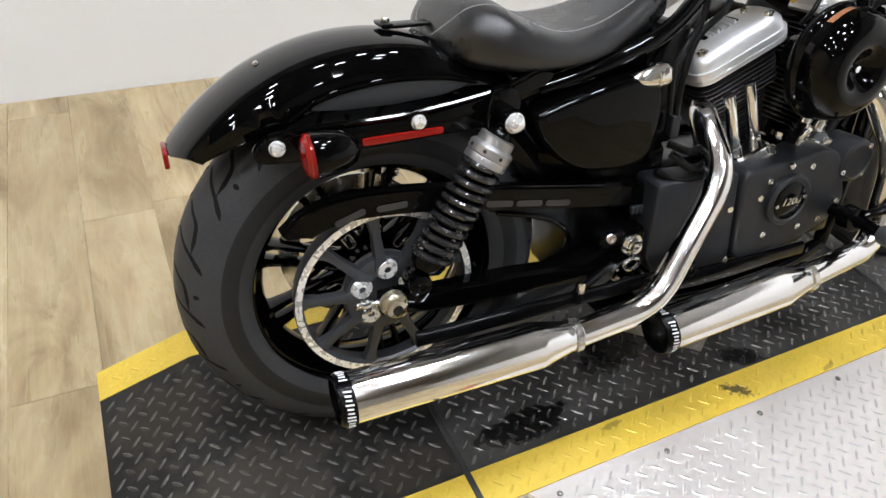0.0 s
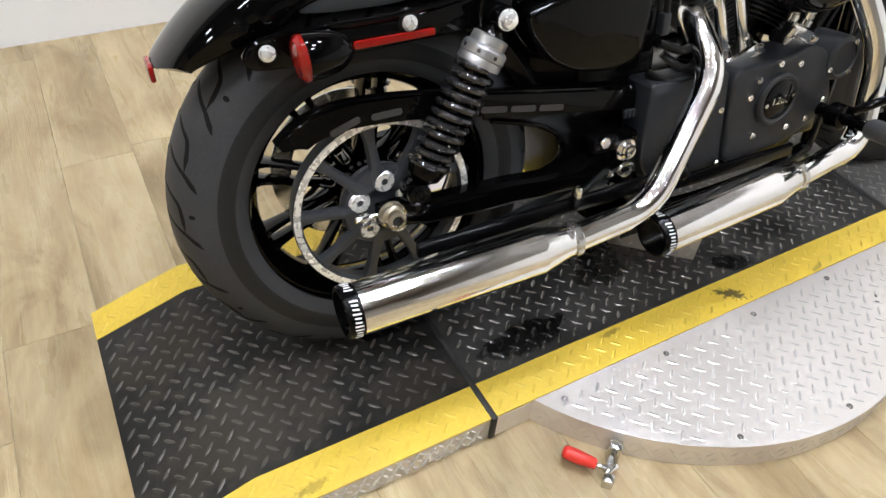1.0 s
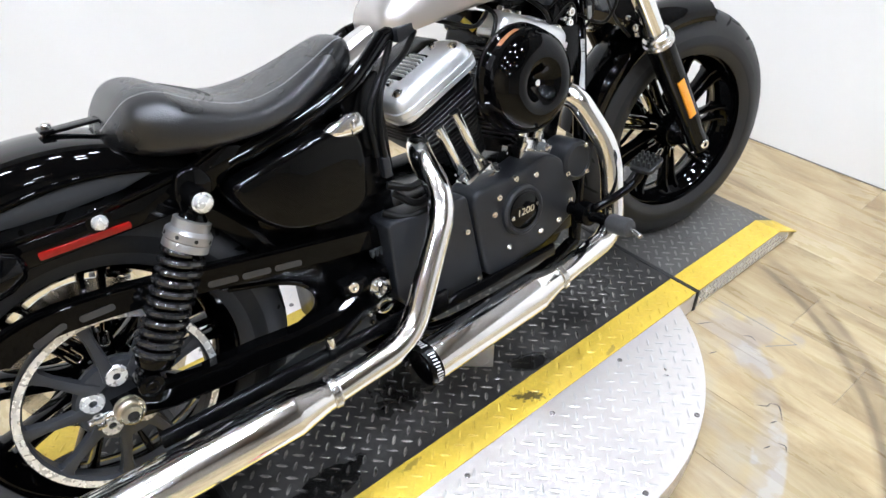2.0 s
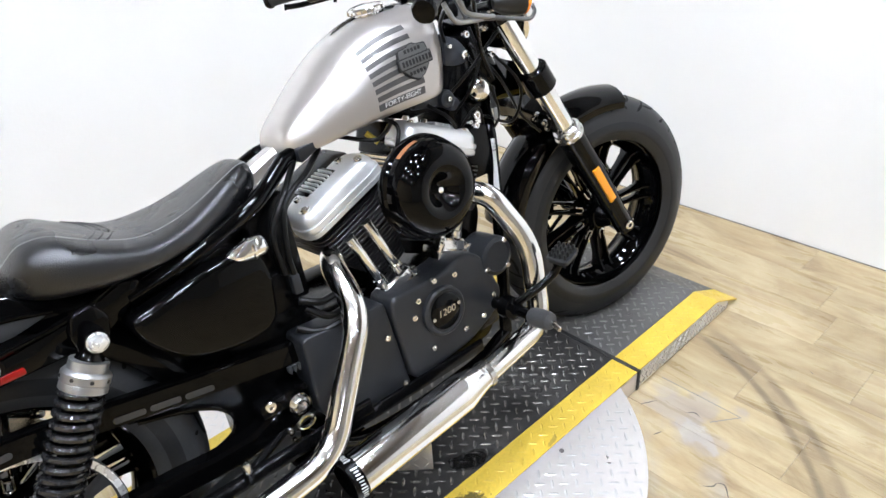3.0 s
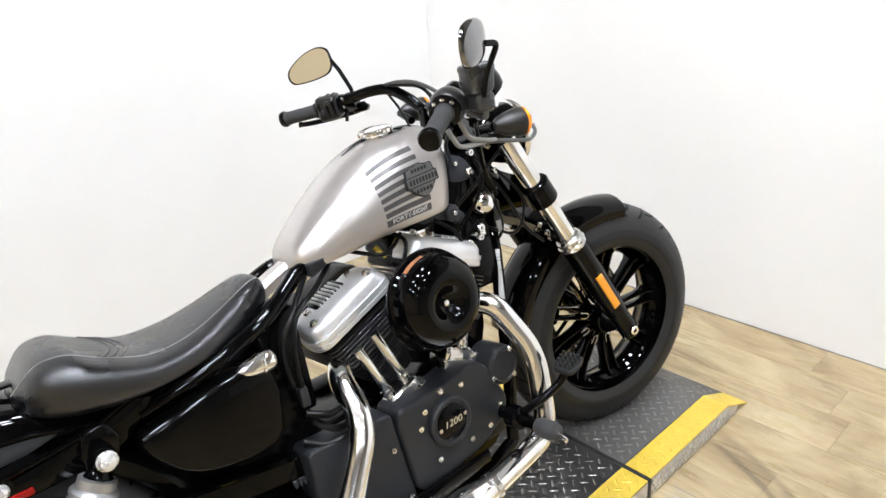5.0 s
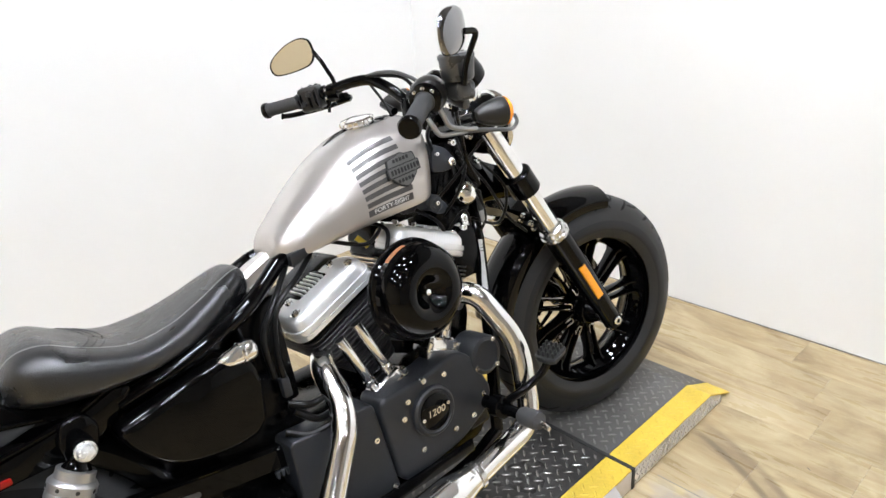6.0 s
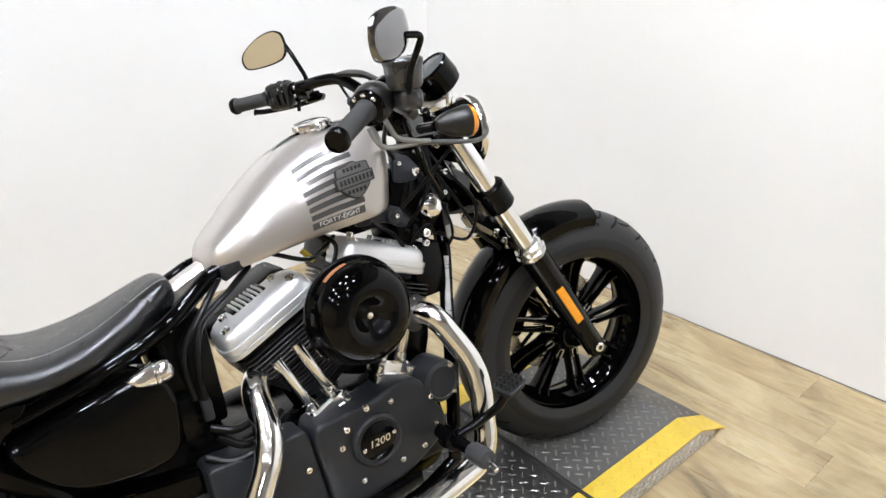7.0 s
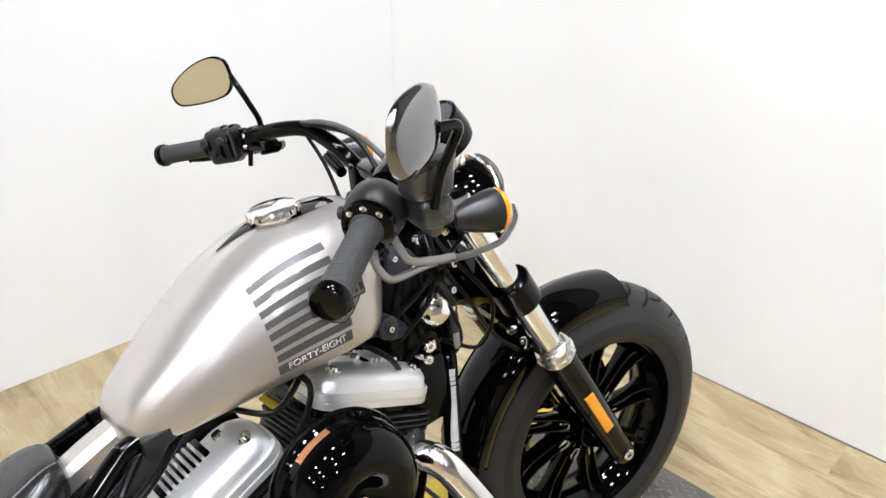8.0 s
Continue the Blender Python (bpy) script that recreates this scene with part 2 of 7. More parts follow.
        nt.links.new(mask, lay.inputs["Factor"])
        nt.links.new(color, lay.inputs["A"])
        color = lay.outputs["Result"]
    nt.links.new(color, b.inputs["Base Color"])
    rr = nt.nodes.new("ShaderNodeMapRange")
    rr.inputs["To Min"].default_value, rr.inputs["To Max"].default_value = 0.18, 0.40
    nt.links.new(grain, rr.inputs["Value"])
    nt.links.new(rr.outputs["Result"], b.inputs["Roughness"])
    bp = nt.nodes.new("ShaderNodeBump")
    bp.inputs["Distance"].default_value = 0.0006
    nt.links.new(pores, bp.inputs["Height"])
    nt.links.new(bp.outputs["Normal"], b.inputs["Normal"])
    return m


def oval_marks(m, spots, color, rough=None, ragged=0.5, scale=38.0):
    """Lay ragged oval marks, rows (x, y, half length, half width, turn, strength), over a material's paint."""
    nt = m.node_tree
    b = nt.nodes["Principled BSDF"]
    tc = nt.nodes.new("ShaderNodeTexCoord")
    noise = nt.nodes.new("ShaderNodeTexNoise")
    noise.inputs["Scale"].default_value, noise.inputs["Detail"].default_value = scale, 5
    nt.links.new(tc.outputs["Object"], noise.inputs["Vector"])
    for x, y, a, w, turn, strength in spots:
        shift = nt.nodes.new("ShaderNodeVectorMath")
        shift.inputs[1].default_value = (-x, -y, 0)
        nt.links.new(tc.outputs["Object"], shift.inputs[0])
        spin = nt.nodes.new("ShaderNodeMapping")
        spin.inputs["Rotation"].default_value = (0, 0, radians(-turn))
        nt.links.new(shift.outputs[0], spin.inputs["Vector"])
        size = nt.nodes.new("ShaderNodeVectorMath")
        size.operation = "MULTIPLY"
        size.inputs[1].default_value = (1 / a, 1 / w, 0)
        nt.links.new(spin.outputs[0], size.inputs[0])
        far = nt.nodes.new("ShaderNodeVectorMath")
        far.operation = "LENGTH"
        nt.links.new(size.outputs[0], far.inputs[0])
        wob = nt.nodes.new("ShaderNodeMath")
        wob.operation = "MULTIPLY_ADD"
        wob.inputs[1].default_value = ragged * 3
        nt.links.new(noise.outputs["Fac"], wob.inputs[0])
        nt.links.new(far.outputs["Value"], wob.inputs[2])
        edge = nt.nodes.new("ShaderNodeMapRange")
        edge.inputs["From Min"].default_value, edge.inputs["From Max"].default_value = 1.20 + ragged * 1.5, 0.72 + ragged * 1.5
        edge.inputs["To Max"].default_value = strength
        nt.links.new(wob.outputs[0], edge.inputs["Value"])
        for socket, value in (("Base Color", (*color, 1)), ("Roughness", rough)):
            if value is None:
                continue
            mix = nt.nodes.new("ShaderNodeMix")
            mix.data_type = "RGBA" if socket == "Base Color" else "FLOAT"
            had = b.inputs[socket]
            ends = [k for k in mix.inputs if k.enabled]
            if had.is_linked:
                nt.links.new(had.links[0].from_socket, ends[1])
            else:
                ends[1].default_value = had.default_value
            ends[2].default_value = value
            nt.links.new(edge.outputs["Result"], ends[0])
            nt.links.new([k for k in mix.outputs if k.enabled][0], had)
    return m


GLOSS = material("gloss black paint", (0.0012, 0.0012, 0.0013), 0.03, 0, spec=0.19, rough_var=0.012, stain_size=30)
SATIN = material("satin black metal", (0.0020, 0.0020, 0.0022), 0.22, 0.0, spec=0.14, rough_var=0.06, stain_size=20)
WRINKLE = material("wrinkle black paint", (0.0125, 0.0136, 0.0162), 0.42, 0, spec=0.42, bump=0.0004, grain_size=900, rough_var=0.06, stain_size=15)
HOUSING = material("satin dark bronze casting", (0.020, 0.0188, 0.0175), 0.34, 0.25, spec=0.5, rough_var=0.06, stain_size=22)
PANELGREY = material("matte charcoal paint", (0.021, 0.0225, 0.025), 0.45, 0, spec=0.4, rough_var=0.05)
COLLAR = material("dull turned aluminium", (0.42, 0.42, 0.42), 0.33, 0.85, rough_var=0.06, stain_size=30)
PULLEY = material("dark grey cast metal", (0.034, 0.0365, 0.042), 0.4, 0.2, rough_var=0.08, bump=0.0002, grain_size=500)
# Near-black strips on the tread; the grooves' shade is in this colour.
GROOVE_SHADE = material("dark rubber strip for groove shade", (0.004, 0.004, 0.004), 0.7, 0, spec=0.2, grain=0.3)
RUBBER = material("tyre rubber", (0.0300, 0.0315, 0.0345), 0.52, 0, grain=0.35, grain_size=260, stain=0.5, stain_size=9, dark=(0.048, 0.049, 0.051), rough_var=0.1, bump=0.0002, spec=0.3)
CLEANRUBBER = material("clean tyre rubber", (0.0145, 0.0147, 0.0152), 0.50, 0, grain=0.35, grain_size=260, stain=0.5, stain_size=9, dark=(0.022, 0.022, 0.0225), rough_var=0.1, bump=0.0002, spec=0.35)
# This grey puts the light caught in the guard slots into their colour.
SLOTGREY = material("grey slot fill with lit look", (0.045, 0.045, 0.046), 0.35, 0.3, rough_var=0.08)
GRIP = material("ribbed grip rubber", (0.045, 0.045, 0.046), 0.6, 0, grain=0.3, grain_size=300, bump=0.0003, spec=0.3)
LEATHER = material("black seat vinyl", (0.0060, 0.0062, 0.0068), 0.29, 0, bump=0.0005, grain_size=420, rough_var=0.07, stain_size=12, spec=0.75)
MOUNTRUBBER = material("blue-grey mount rubber", (0.030, 0.034, 0.042), 0.42, 0, spec=0.4, rough_var=0.08, stain_size=30)
THREAD = material("grey stitching", (0.42, 0.42, 0.42), 0.7)
FINS = material("black fin paint", (0.020, 0.020, 0.021), 0.35, 0, spec=0.5, rough_var=0.06, stain_size=20)
PEDAL = material("black pedal rubber", (0.012, 0.012, 0.012), 0.5, 0, spec=0.35, bump=0.0002, grain_size=300)
# Black rubber, made darker than the tread for shade under the rear fender.
SIDEWALL = material("black tyre sidewall with fender shade", (0.0145, 0.0150, 0.0160), 0.40, 0, spec=0.25, rough_var=0.08, stain_size=14, grain=0.3, grain_size=200)
CHROME = material("polished chrome", (0.92, 0.92, 0.915), 0.115, 1, rough_var=0.025, stain_size=25)
GREYMETAL = material("dull grey plated metal", (0.30, 0.30, 0.295), 0.36, 0.8, rough_var=0.08, stain_size=40)
PERCH = material("satin graphite casting", (0.085, 0.087, 0.090), 0.30, 0.65, spec=0.5, rough_var=0.08, stain_size=30)
STEEL = material("bright steel", (0.62, 0.61, 0.59), 0.22, 1, rough_var=0.08, stain_size=40)
CAST = material("silver powder coat", (0.76, 0.76, 0.76), 0.33, 0.65, rough_var=0.03, stain_size=18)
BOLTSTEEL = material("bright zinc bolt", (0.80, 0.80, 0.79), 0.28, 0.6, rough_var=0.06, stain_size=80)
BRASSY = material("aged zinc nut", (0.55, 0.50, 0.40), 0.28, 1, rough_var=0.08)
TANK = material("silver metallic paint", (0.53, 0.497, 0.467), 0.31, 0.78, grain=0.10, grain_size=1500, coat=1.0, rough_var=0.03)
DECAL = material("charcoal tank stripe", (0.075, 0.072, 0.070), 0.38, 0.2, coat=0.15, grain=0.2, grain_size=900)
BADGE = material("dark nickel badge", (0.15, 0.148, 0.145), 0.38, 0.7, rough_var=0.08)
BADGELINE = material("black enamel lettering", (0.02, 0.02, 0.02), 0.4, 0.2, rough_var=0.08)
STICKER = material("white printed sticker", (0.46, 0.46, 0.45), 0.4, 0, stain=0.2, stain_size=60, rough_var=0.06)
WHITE = material("light print", (0.7, 0.7, 0.7), 0.5)
RED = material("red lens", (0.24, 0.006, 0.0045), 0.15, 0, spec=0.3, coat=0.25, stain=0.3, stain_size=60)
ORANGE = material("orange lens", (0.95, 0.30, 0.012), 0.15, 0, coat=1.0, stain=0.25, stain_size=60)
AMBER = material("amber reflector", (0.95, 0.37, 0.015), 0.2, 0, coat=0.8, grain=0.25, grain_size=350)
DUSTY = material("dusty mirror glass", (0.42, 0.42, 0.42), 0.16, 1)
SMOKED = material("smoked chrome", (0.24, 0.24, 0.25), 0.07, 1, rough_var=0.03, stain_size=30)
MIRROR = material("mirror glass", (0.9, 0.9, 0.9), 0.01, 1)
GLASS = material("clear lens glass", (0.75, 0.78, 0.8), 0.04, 0.6)
DIAL = material("dark dial under glass", (0.06, 0.062, 0.065), 0.25, 0, spec=0.5, rough_var=0.05)
CABLE = material("black cable sheath", (0.0022, 0.0022, 0.0022), 0.28, spec=0.22)
BRAIDED = material("grey cable sheath", (0.06, 0.06, 0.06), 0.4)
YELLOWCAP = material("yellow plastic", (0.6, 0.45, 0.03), 0.4)
# The tan blotches put uneven warm light into the wall's colour.
WALL = material("white wall paint", (0.80, 0.798, 0.79), 0.75, 0, stain=0.16, stain_size=0.9, dark=(0.58, 0.53, 0.47), bump=0.0004, grain_size=90)
DARKWALL = material("dark taupe wall paint", (0.115, 0.100, 0.084), 0.7, 0, stain=0.3, stain_size=0.8, bump=0.0004, grain_size=60)
PEACH = material("pale beige wall paint", (0.60, 0.49, 0.31), 0.7, 0, stain=0.2, stain_size=0.8, bump=0.0004, grain_size=60)
SOUTHWALL = material("warm grey wall paint", (0.40, 0.37, 0.32), 0.7, 0, stain=0.25, stain_size=0.8, bump=0.0004, grain_size=60)
CEILING = material("brown ceiling paint", (0.17, 0.138, 0.105), 0.8, 0, stain=0.1, stain_size=2, bump=0.0005, grain_size=60)
GAP = material("floor joint", (0.24, 0.185, 0.12), 0.8, 0, grain=0.3)
WOOD = oval_marks(wood_material(), [(1.385, -0.455, 0.10, 0.055, -60, 0.5), (1.30, -0.545, 0.05, 0.035, -50, 0.4)], (0.30, 0.265, 0.25), None, 1.2, 14.0)
YELLOW = material("yellow deck paint", (0.71, 0.50, 0.06), 0.42, 0.1, grain=0.25, grain_size=120, stain=0.3, stain_size=9, dark=(0.42, 0.30, 0.04), rough_var=0.1)
# Worn black paint, deepened to hold the shade under the motorcycle.
DECK = material("worn black deck paint with shade", (0.025, 0.0238, 0.022), 0.42, 0.0, grain=0.35, grain_size=70, stain=0.95, stain_size=4.5, dark=(0.006, 0.0056, 0.0052), rough_var=0.14, spec=0.22)
GREYDECK = material("scuffed grey deck paint", (0.105, 0.101, 0.094), 0.42, 0.0, grain=0.35, grain_size=70, stain=0.6, stain_size=4.5, dark=(0.065, 0.062, 0.058), rough_var=0.12, spec=0.4)
GREYLUG = material("scuffed grey lugs", (0.125, 0.119, 0.111), 0.33, 0.3, grain=0.6, grain_size=45, dark=(0.25, 0.24, 0.225), rough_var=0.08)
SPRING = material("gloss black spring coating", (0.030, 0.030, 0.031), 0.14, 0.55, spec=0.9, rough_var=0.03)
MIDDECK = material("dark blotched deck paint", (0.070, 0.067, 0.063), 0.36, 0.0, grain=0.35, grain_size=70, stain=0.96, stain_size=4.2, dark=(0.008, 0.0075, 0.007), rough_var=0.16, spec=0.45)
WORNLUG = material("scuffed bright lugs", (0.060, 0.057, 0.053), 0.28, 0.45, grain=0.9, grain_size=45, dark=(0.24, 0.225, 0.205), rough_var=0.08)
# Worn lugs, darkened with the rear deck for the same shade.
DECKLUG = material("worn black lugs with shade", (0.025, 0.0235, 0.022), 0.36, 0.3, grain=0.9, grain_size=45, dark=(0.085, 0.076, 0.066), rough_var=0.08)
ALU = material("bare tread plate", (0.77, 0.73, 0.70), 0.36, 0.7, grain=0.25, grain_size=60, stain=0.3, stain_size=4, dark=(0.64, 0.59, 0.55), rough_var=0.1)
ALULUG = material("polished lugs", (0.70, 0.675, 0.655), 0.33, 0.85, rough_var=0.06)
# Three smooth near-black ovals on the track, below the mufflers and engine.
for plate in (MIDDECK, WORNLUG):
    oval_marks(plate, [(0.262, -0.172, 0.105, 0.040, 4, 0.95), (0.825, -0.196, 0.058, 0.026, -25, 0.9), (0.60, -0.05, 0.16, 0.07, 10, 0.7)], (0.0045, 0.0042, 0.0040), 0.16, 0.42, 26.0)
for plate in (DECK, DECKLUG):
    oval_marks(plate, [(-0.30, -0.13, 0.20, 0.10, 15, 0.45), (0.00, -0.18, 0.09, 0.05, -10, 0.4), (-0.40, 0.12, 0.12, 0.10, 0, 0.4)], (0.052, 0.043, 0.031), 0.6, 0.9, 22.0)
oval_marks(YELLOW, [(0.742, -0.272, 0.034, 0.013, -35, 0.9), (1.00, -0.30, 0.020, 0.006, 20, 0.5), (0.42, -0.245, 0.03, 0.006, 5, 0.5), (-0.25, -0.29, 0.03, 0.008, 10, 0.4)], (0.055, 0.042, 0.015), None, 1.0, 95.0)
# Darker plate and paler lugs paint the sparkle on the ramp sides.
SKIRT = material("tread plate side darkened for sparkle", (0.64, 0.615, 0.58), 0.34, 0.75, grain=0.3, grain_size=60, stain=0.4, stain_size=7, dark=(0.36, 0.34, 0.31), rough_var=0.1)
SKIRTLUG = material("side lugs with painted sparkle", (0.92, 0.90, 0.87), 0.24, 0.7, rough_var=0.06)
REDGRIP = material("red plastic handle", (0.62, 0.03, 0.02), 0.35, 0, rough_var=0.08)
# Colours the boards' scuff lines and the painted shadow gap at the wall.
SCUFF_AND_GAP = material("dark scuffed wood and wall gap shade", (0.09, 0.075, 0.065), 0.6, 0, grain=0.5, grain_size=300)
# Real rubber on the seam lips; painted shade in the bore and collar holes.
SEAM_AND_HOLE_BLACK = material("black rubber seam and hole shade", (0.008, 0.008, 0.008), 0.6)

# ---- room ----
R = ROOM


WHITE_TOP = 1.95


def wall(name, x0, x1, y0, y1, label, paint=None):
    ob = part(name, box(x0, x1, y0, y1, FLOOR - 0.1, (R["z1"] + 0.1) if paint else WHITE_TOP), paint or WALL)
    return tagged(ob, label, "wall", "", "structure")


wall("wall_north", R["x0"] - 0.1, R["x1"] + 0.1, R["y1"], R["y1"] + 0.1, "plain white painted wall behind the motorcycle")
wall("wall_east", R["x1"], R["x1"] + 0.1, R["y0"] - 0.1, R["y1"] - 0.002, "plain white painted wall ahead of the front wheel")
wall("wall_west", R["x0"] - 0.1, R["x0"], R["y0"] - 0.1, R["y1"] - 0.002, "plain pale beige wall closing the showroom", PEACH)
wall("wall_south", R["x0"] + 0.002, R["x1"] - 0.002, R["y0"] - 0.1, R["y0"], "plain warm grey wall closing the showroom", SOUTHWALL)
for name, x0, x1, y0, y1 in (("wall_north_upper", R["x0"] - 0.1, R["x1"] + 0.1, R["y1"] + 0.004, R["y1"] + 0.1), ("wall_east_upper", R["x1"] + 0.004, R["x1"] + 0.1, R["y0"] - 0.1, R["y1"] + 0.002)):
    tagged(part(name, box(x0, x1, y0, y1, WHITE_TOP, R["z1"] + 0.1), DARKWALL), "dark taupe upper wall above the white wall", "wall", "", "structure")
# A dark strip stands in for the shadow gap below the wall.
joint = part("wall_gap_shade_east", box(R["x1"] - 0.0022, R["x1"] - 0.0002, R["y0"] + 0.1, R["y1"] - 0.004, FLOOR + 0.0004, FLOOR + 0.0026), SCUFF_AND_GAP)
tagged(joint, "thin dark strip painting the shadow gap under the white wall", "trim", "", "structure")
ceiling = part("ceiling", box(R["x0"] + 0.002, R["x1"] - 0.002, R["y0"] + 0.002, R["y1"] - 0.002, R["z1"], R["z1"] + 0.08), CEILING)
tagged(ceiling, "plain brown ceiling above the showroom", "ceiling", "", "structure")


def tube_light():
    """A ceiling panel light with a glowing diffuser."""
    ob = empty("ceiling_light", Matrix(), "white ceiling panel light with a bright diffuser", "lamp", "ceiling lights")
    part("housing", box(-0.135, 0.135, -0.135, 0.135, -0.05, 0.0, 0.006), TRIMWHITE, ob)
    part("diffuser", box(-0.11, 0.11, -0.11, 0.11, -0.056, -0.051, 0.002), GLOW, ob, "bright white diffuser")
    return ob


TRIMWHITE = material("white enamel", (0.75, 0.75, 0.74), 0.4, rough_var=0.05)
GLOW = glowing("lamp tube", (0.94, 0.98, 1.05), TUBE_POWER)
first_light = tube_light()
# The last two are unseen extras, added to brighten the west wall.
spots = [(x, 0.25 - 0.3 * (k % 2)) for k, x in enumerate((-1.5, -0.3, 0.7, 1.5))] + [(1.15, y) for y in (-0.9, -2.0)] + [(x, y) for x in (-1.6, 0.2) for y in (-1.2, -2.8)] + [(x, y) for x in (-3.0, 0.0) for y in (-5.4,)] + [(-3.1, 0.1), (-3.1, -1.6)]
first_light.matrix_basis = pose(*spots[0], R["z1"])
for x, y in spots[1:]:
    copy_thing(first_light, pose(x, y, R["z1"]))

# ---- floor ----
floor = part("floor", box(R["x0"], R["x1"], R["y0"], R["y1"], FLOOR - 0.1, FLOOR - 0.004), GAP)
tagged(floor, "pale oak plank floor with blotchy grain", "floor", "", "structure")
PLANK_W, PLANK_L, JOINT = 0.182, 1.22, 0.0005


def plank_mesh(x0, x1, y0, y1):
    c = 0.0004
    z0, z1 = FLOOR - 0.004, FLOOR
    v = [(x0, y0, z0), (x1, y0, z0), (x1, y1, z0), (x0, y1, z0), (x0, y0, z1 - c), (x1, y0, z1 - c), (x1, y1, z1 - c), (x0, y1, z1 - c),
         (x0 + c, y0 + c, z1), (x1 - c, y0 + c, z1), (x1 - c, y1 - c, z1), (x0 + c, y1 - c, z1)]
    f = [(8, 9, 10, 11)]
    for i in range(4):
        j = (i + 1) % 4
        f += [(i, j, j + 4, i + 4), (i + 4, j + 4, j + 8, i + 8)]
    return v, f


rest_v, rest_f = [], []
rng = random.Random(5)
columns = int((R["x1"] - R["x0"]) / PLANK_W) + 1
planks = []
for i in range(columns):
    x1 = R["x1"] - 0.003 - i * PLANK_W
    x0 = max(x1 - PLANK_W + JOINT, R["x0"])
    y = R["y1"] - 0.003 - rng.uniform(0.1, PLANK_L)
    spans = [(y, R["y1"] - 0.003)]
    while y > R["y0"]:
        spans.append((max(y - PLANK_L, R["y0"]), y - JOINT))
        y -= PLANK_L
    for y0, y1 in spans:
        if y1 - y0 < 0.02 or x1 - x0 < 0.02:
            continue
        v, f = plank_mesh(x0, x1, y0, y1)
        if y1 > -1.6 and x1 > -1.9:
            planks.append((v, f))
        else:
            n = len(rest_v)
            rest_v += v
            rest_f += [tuple(k + n for k in face) for face in f]
raw("plank", rest_v, rest_f, WOOD, floor, "", "stuff")


SCREW = material("dark steel screw", (0.24, 0.225, 0.21), 0.35, 0.9, rough_var=0.1)

# ---- platform ----
NEAR, FAR, STRIP = -0.31, 0.326, 0.081
SEAM_R, SEAM_F = 0.098, 1.356
END_R, BEND_R, BEND_F, END_F = -0.517, -0.327, 1.795, 1.935
DISC_C, DISC_R = (0.728, 0.008), 0.628


def deck_z(x):
    if x < BEND_R:
        return FLOOR * min(1, (BEND_R - x) / (BEND_R - END_R)) * 0.96
    if x > BEND_F:
        return FLOOR * min(1, (x - BEND_F) / (END_F - BEND_F)) * 0.96
    return 0.0


def lugs(name, inside, x0, x1, y0, y1, material_, parent, seed, pitch=0.0275, turn=0.0, rise=0.0017):
    """The raised pattern of tread plate: low lens-shaped lugs that lie crosswise by turns."""
    verts, faces = [], []
    r = random.Random(seed)
    q = math.sqrt(0.5)
    span = int((x1 - x0 + y1 - y0) / pitch) + 2
    for i in range(-span, span):
        for j in range(-span, span):
            cx, cy = x0 + (i - j) * q * pitch, y0 + (i + j) * q * pitch
            if not (x0 < cx < x1 and y0 < cy < y1):
                continue
            a = radians(45 if (i + j) % 2 else -45) + turn
            ux, uy = math.cos(a), math.sin(a)
            if not all(inside(cx + k * 0.0140 * ux, cy + k * 0.0140 * uy) for k in (-1, 0, 1)):
                continue
            ln, wd, h = 0.0140 * r.uniform(0.92, 1.05), 0.0035, rise * r.uniform(0.7, 1.1)
            n = len(verts)
            for s, w, up in ((-1, 0, 0), (-0.45, -1, 0), (0.45, -1, 0), (1, 0, 0), (0.45, 1, 0), (-0.45, 1, 0), (-0.5, 0, 1), (0.5, 0, 1)):
                x, y = cx + s * ln * ux - w * wd * uy, cy + s * ln * uy + w * wd * ux
                verts.append((x, y, deck_z(x) + 0.0002 + up * h))
            faces += [(n, n + 1, n + 6), (n + 1, n + 2, n + 7, n + 6), (n + 2, n + 3, n + 7), (n + 3, n + 4, n + 7), (n + 4, n + 5, n + 6, n + 7), (n + 5, n, n + 6)]
    return raw(name, verts, faces, material_, parent, "", "stuff")


def deck_strip(name, xs, y0, y1, material_, parent, label="", drop=0.004, top=0.0):
    """A sheet of deck from y0 to y1 that follows the ramp's slope."""
    rings = []
    for x in xs:
        z = deck_z(x) + top
        rings.append([(x, y0, z - drop), (x, y0, z), (x, y1, z), (x, y1, z - drop)])
    return part(name, loft(rings), material_, parent, label, angle=0.1)


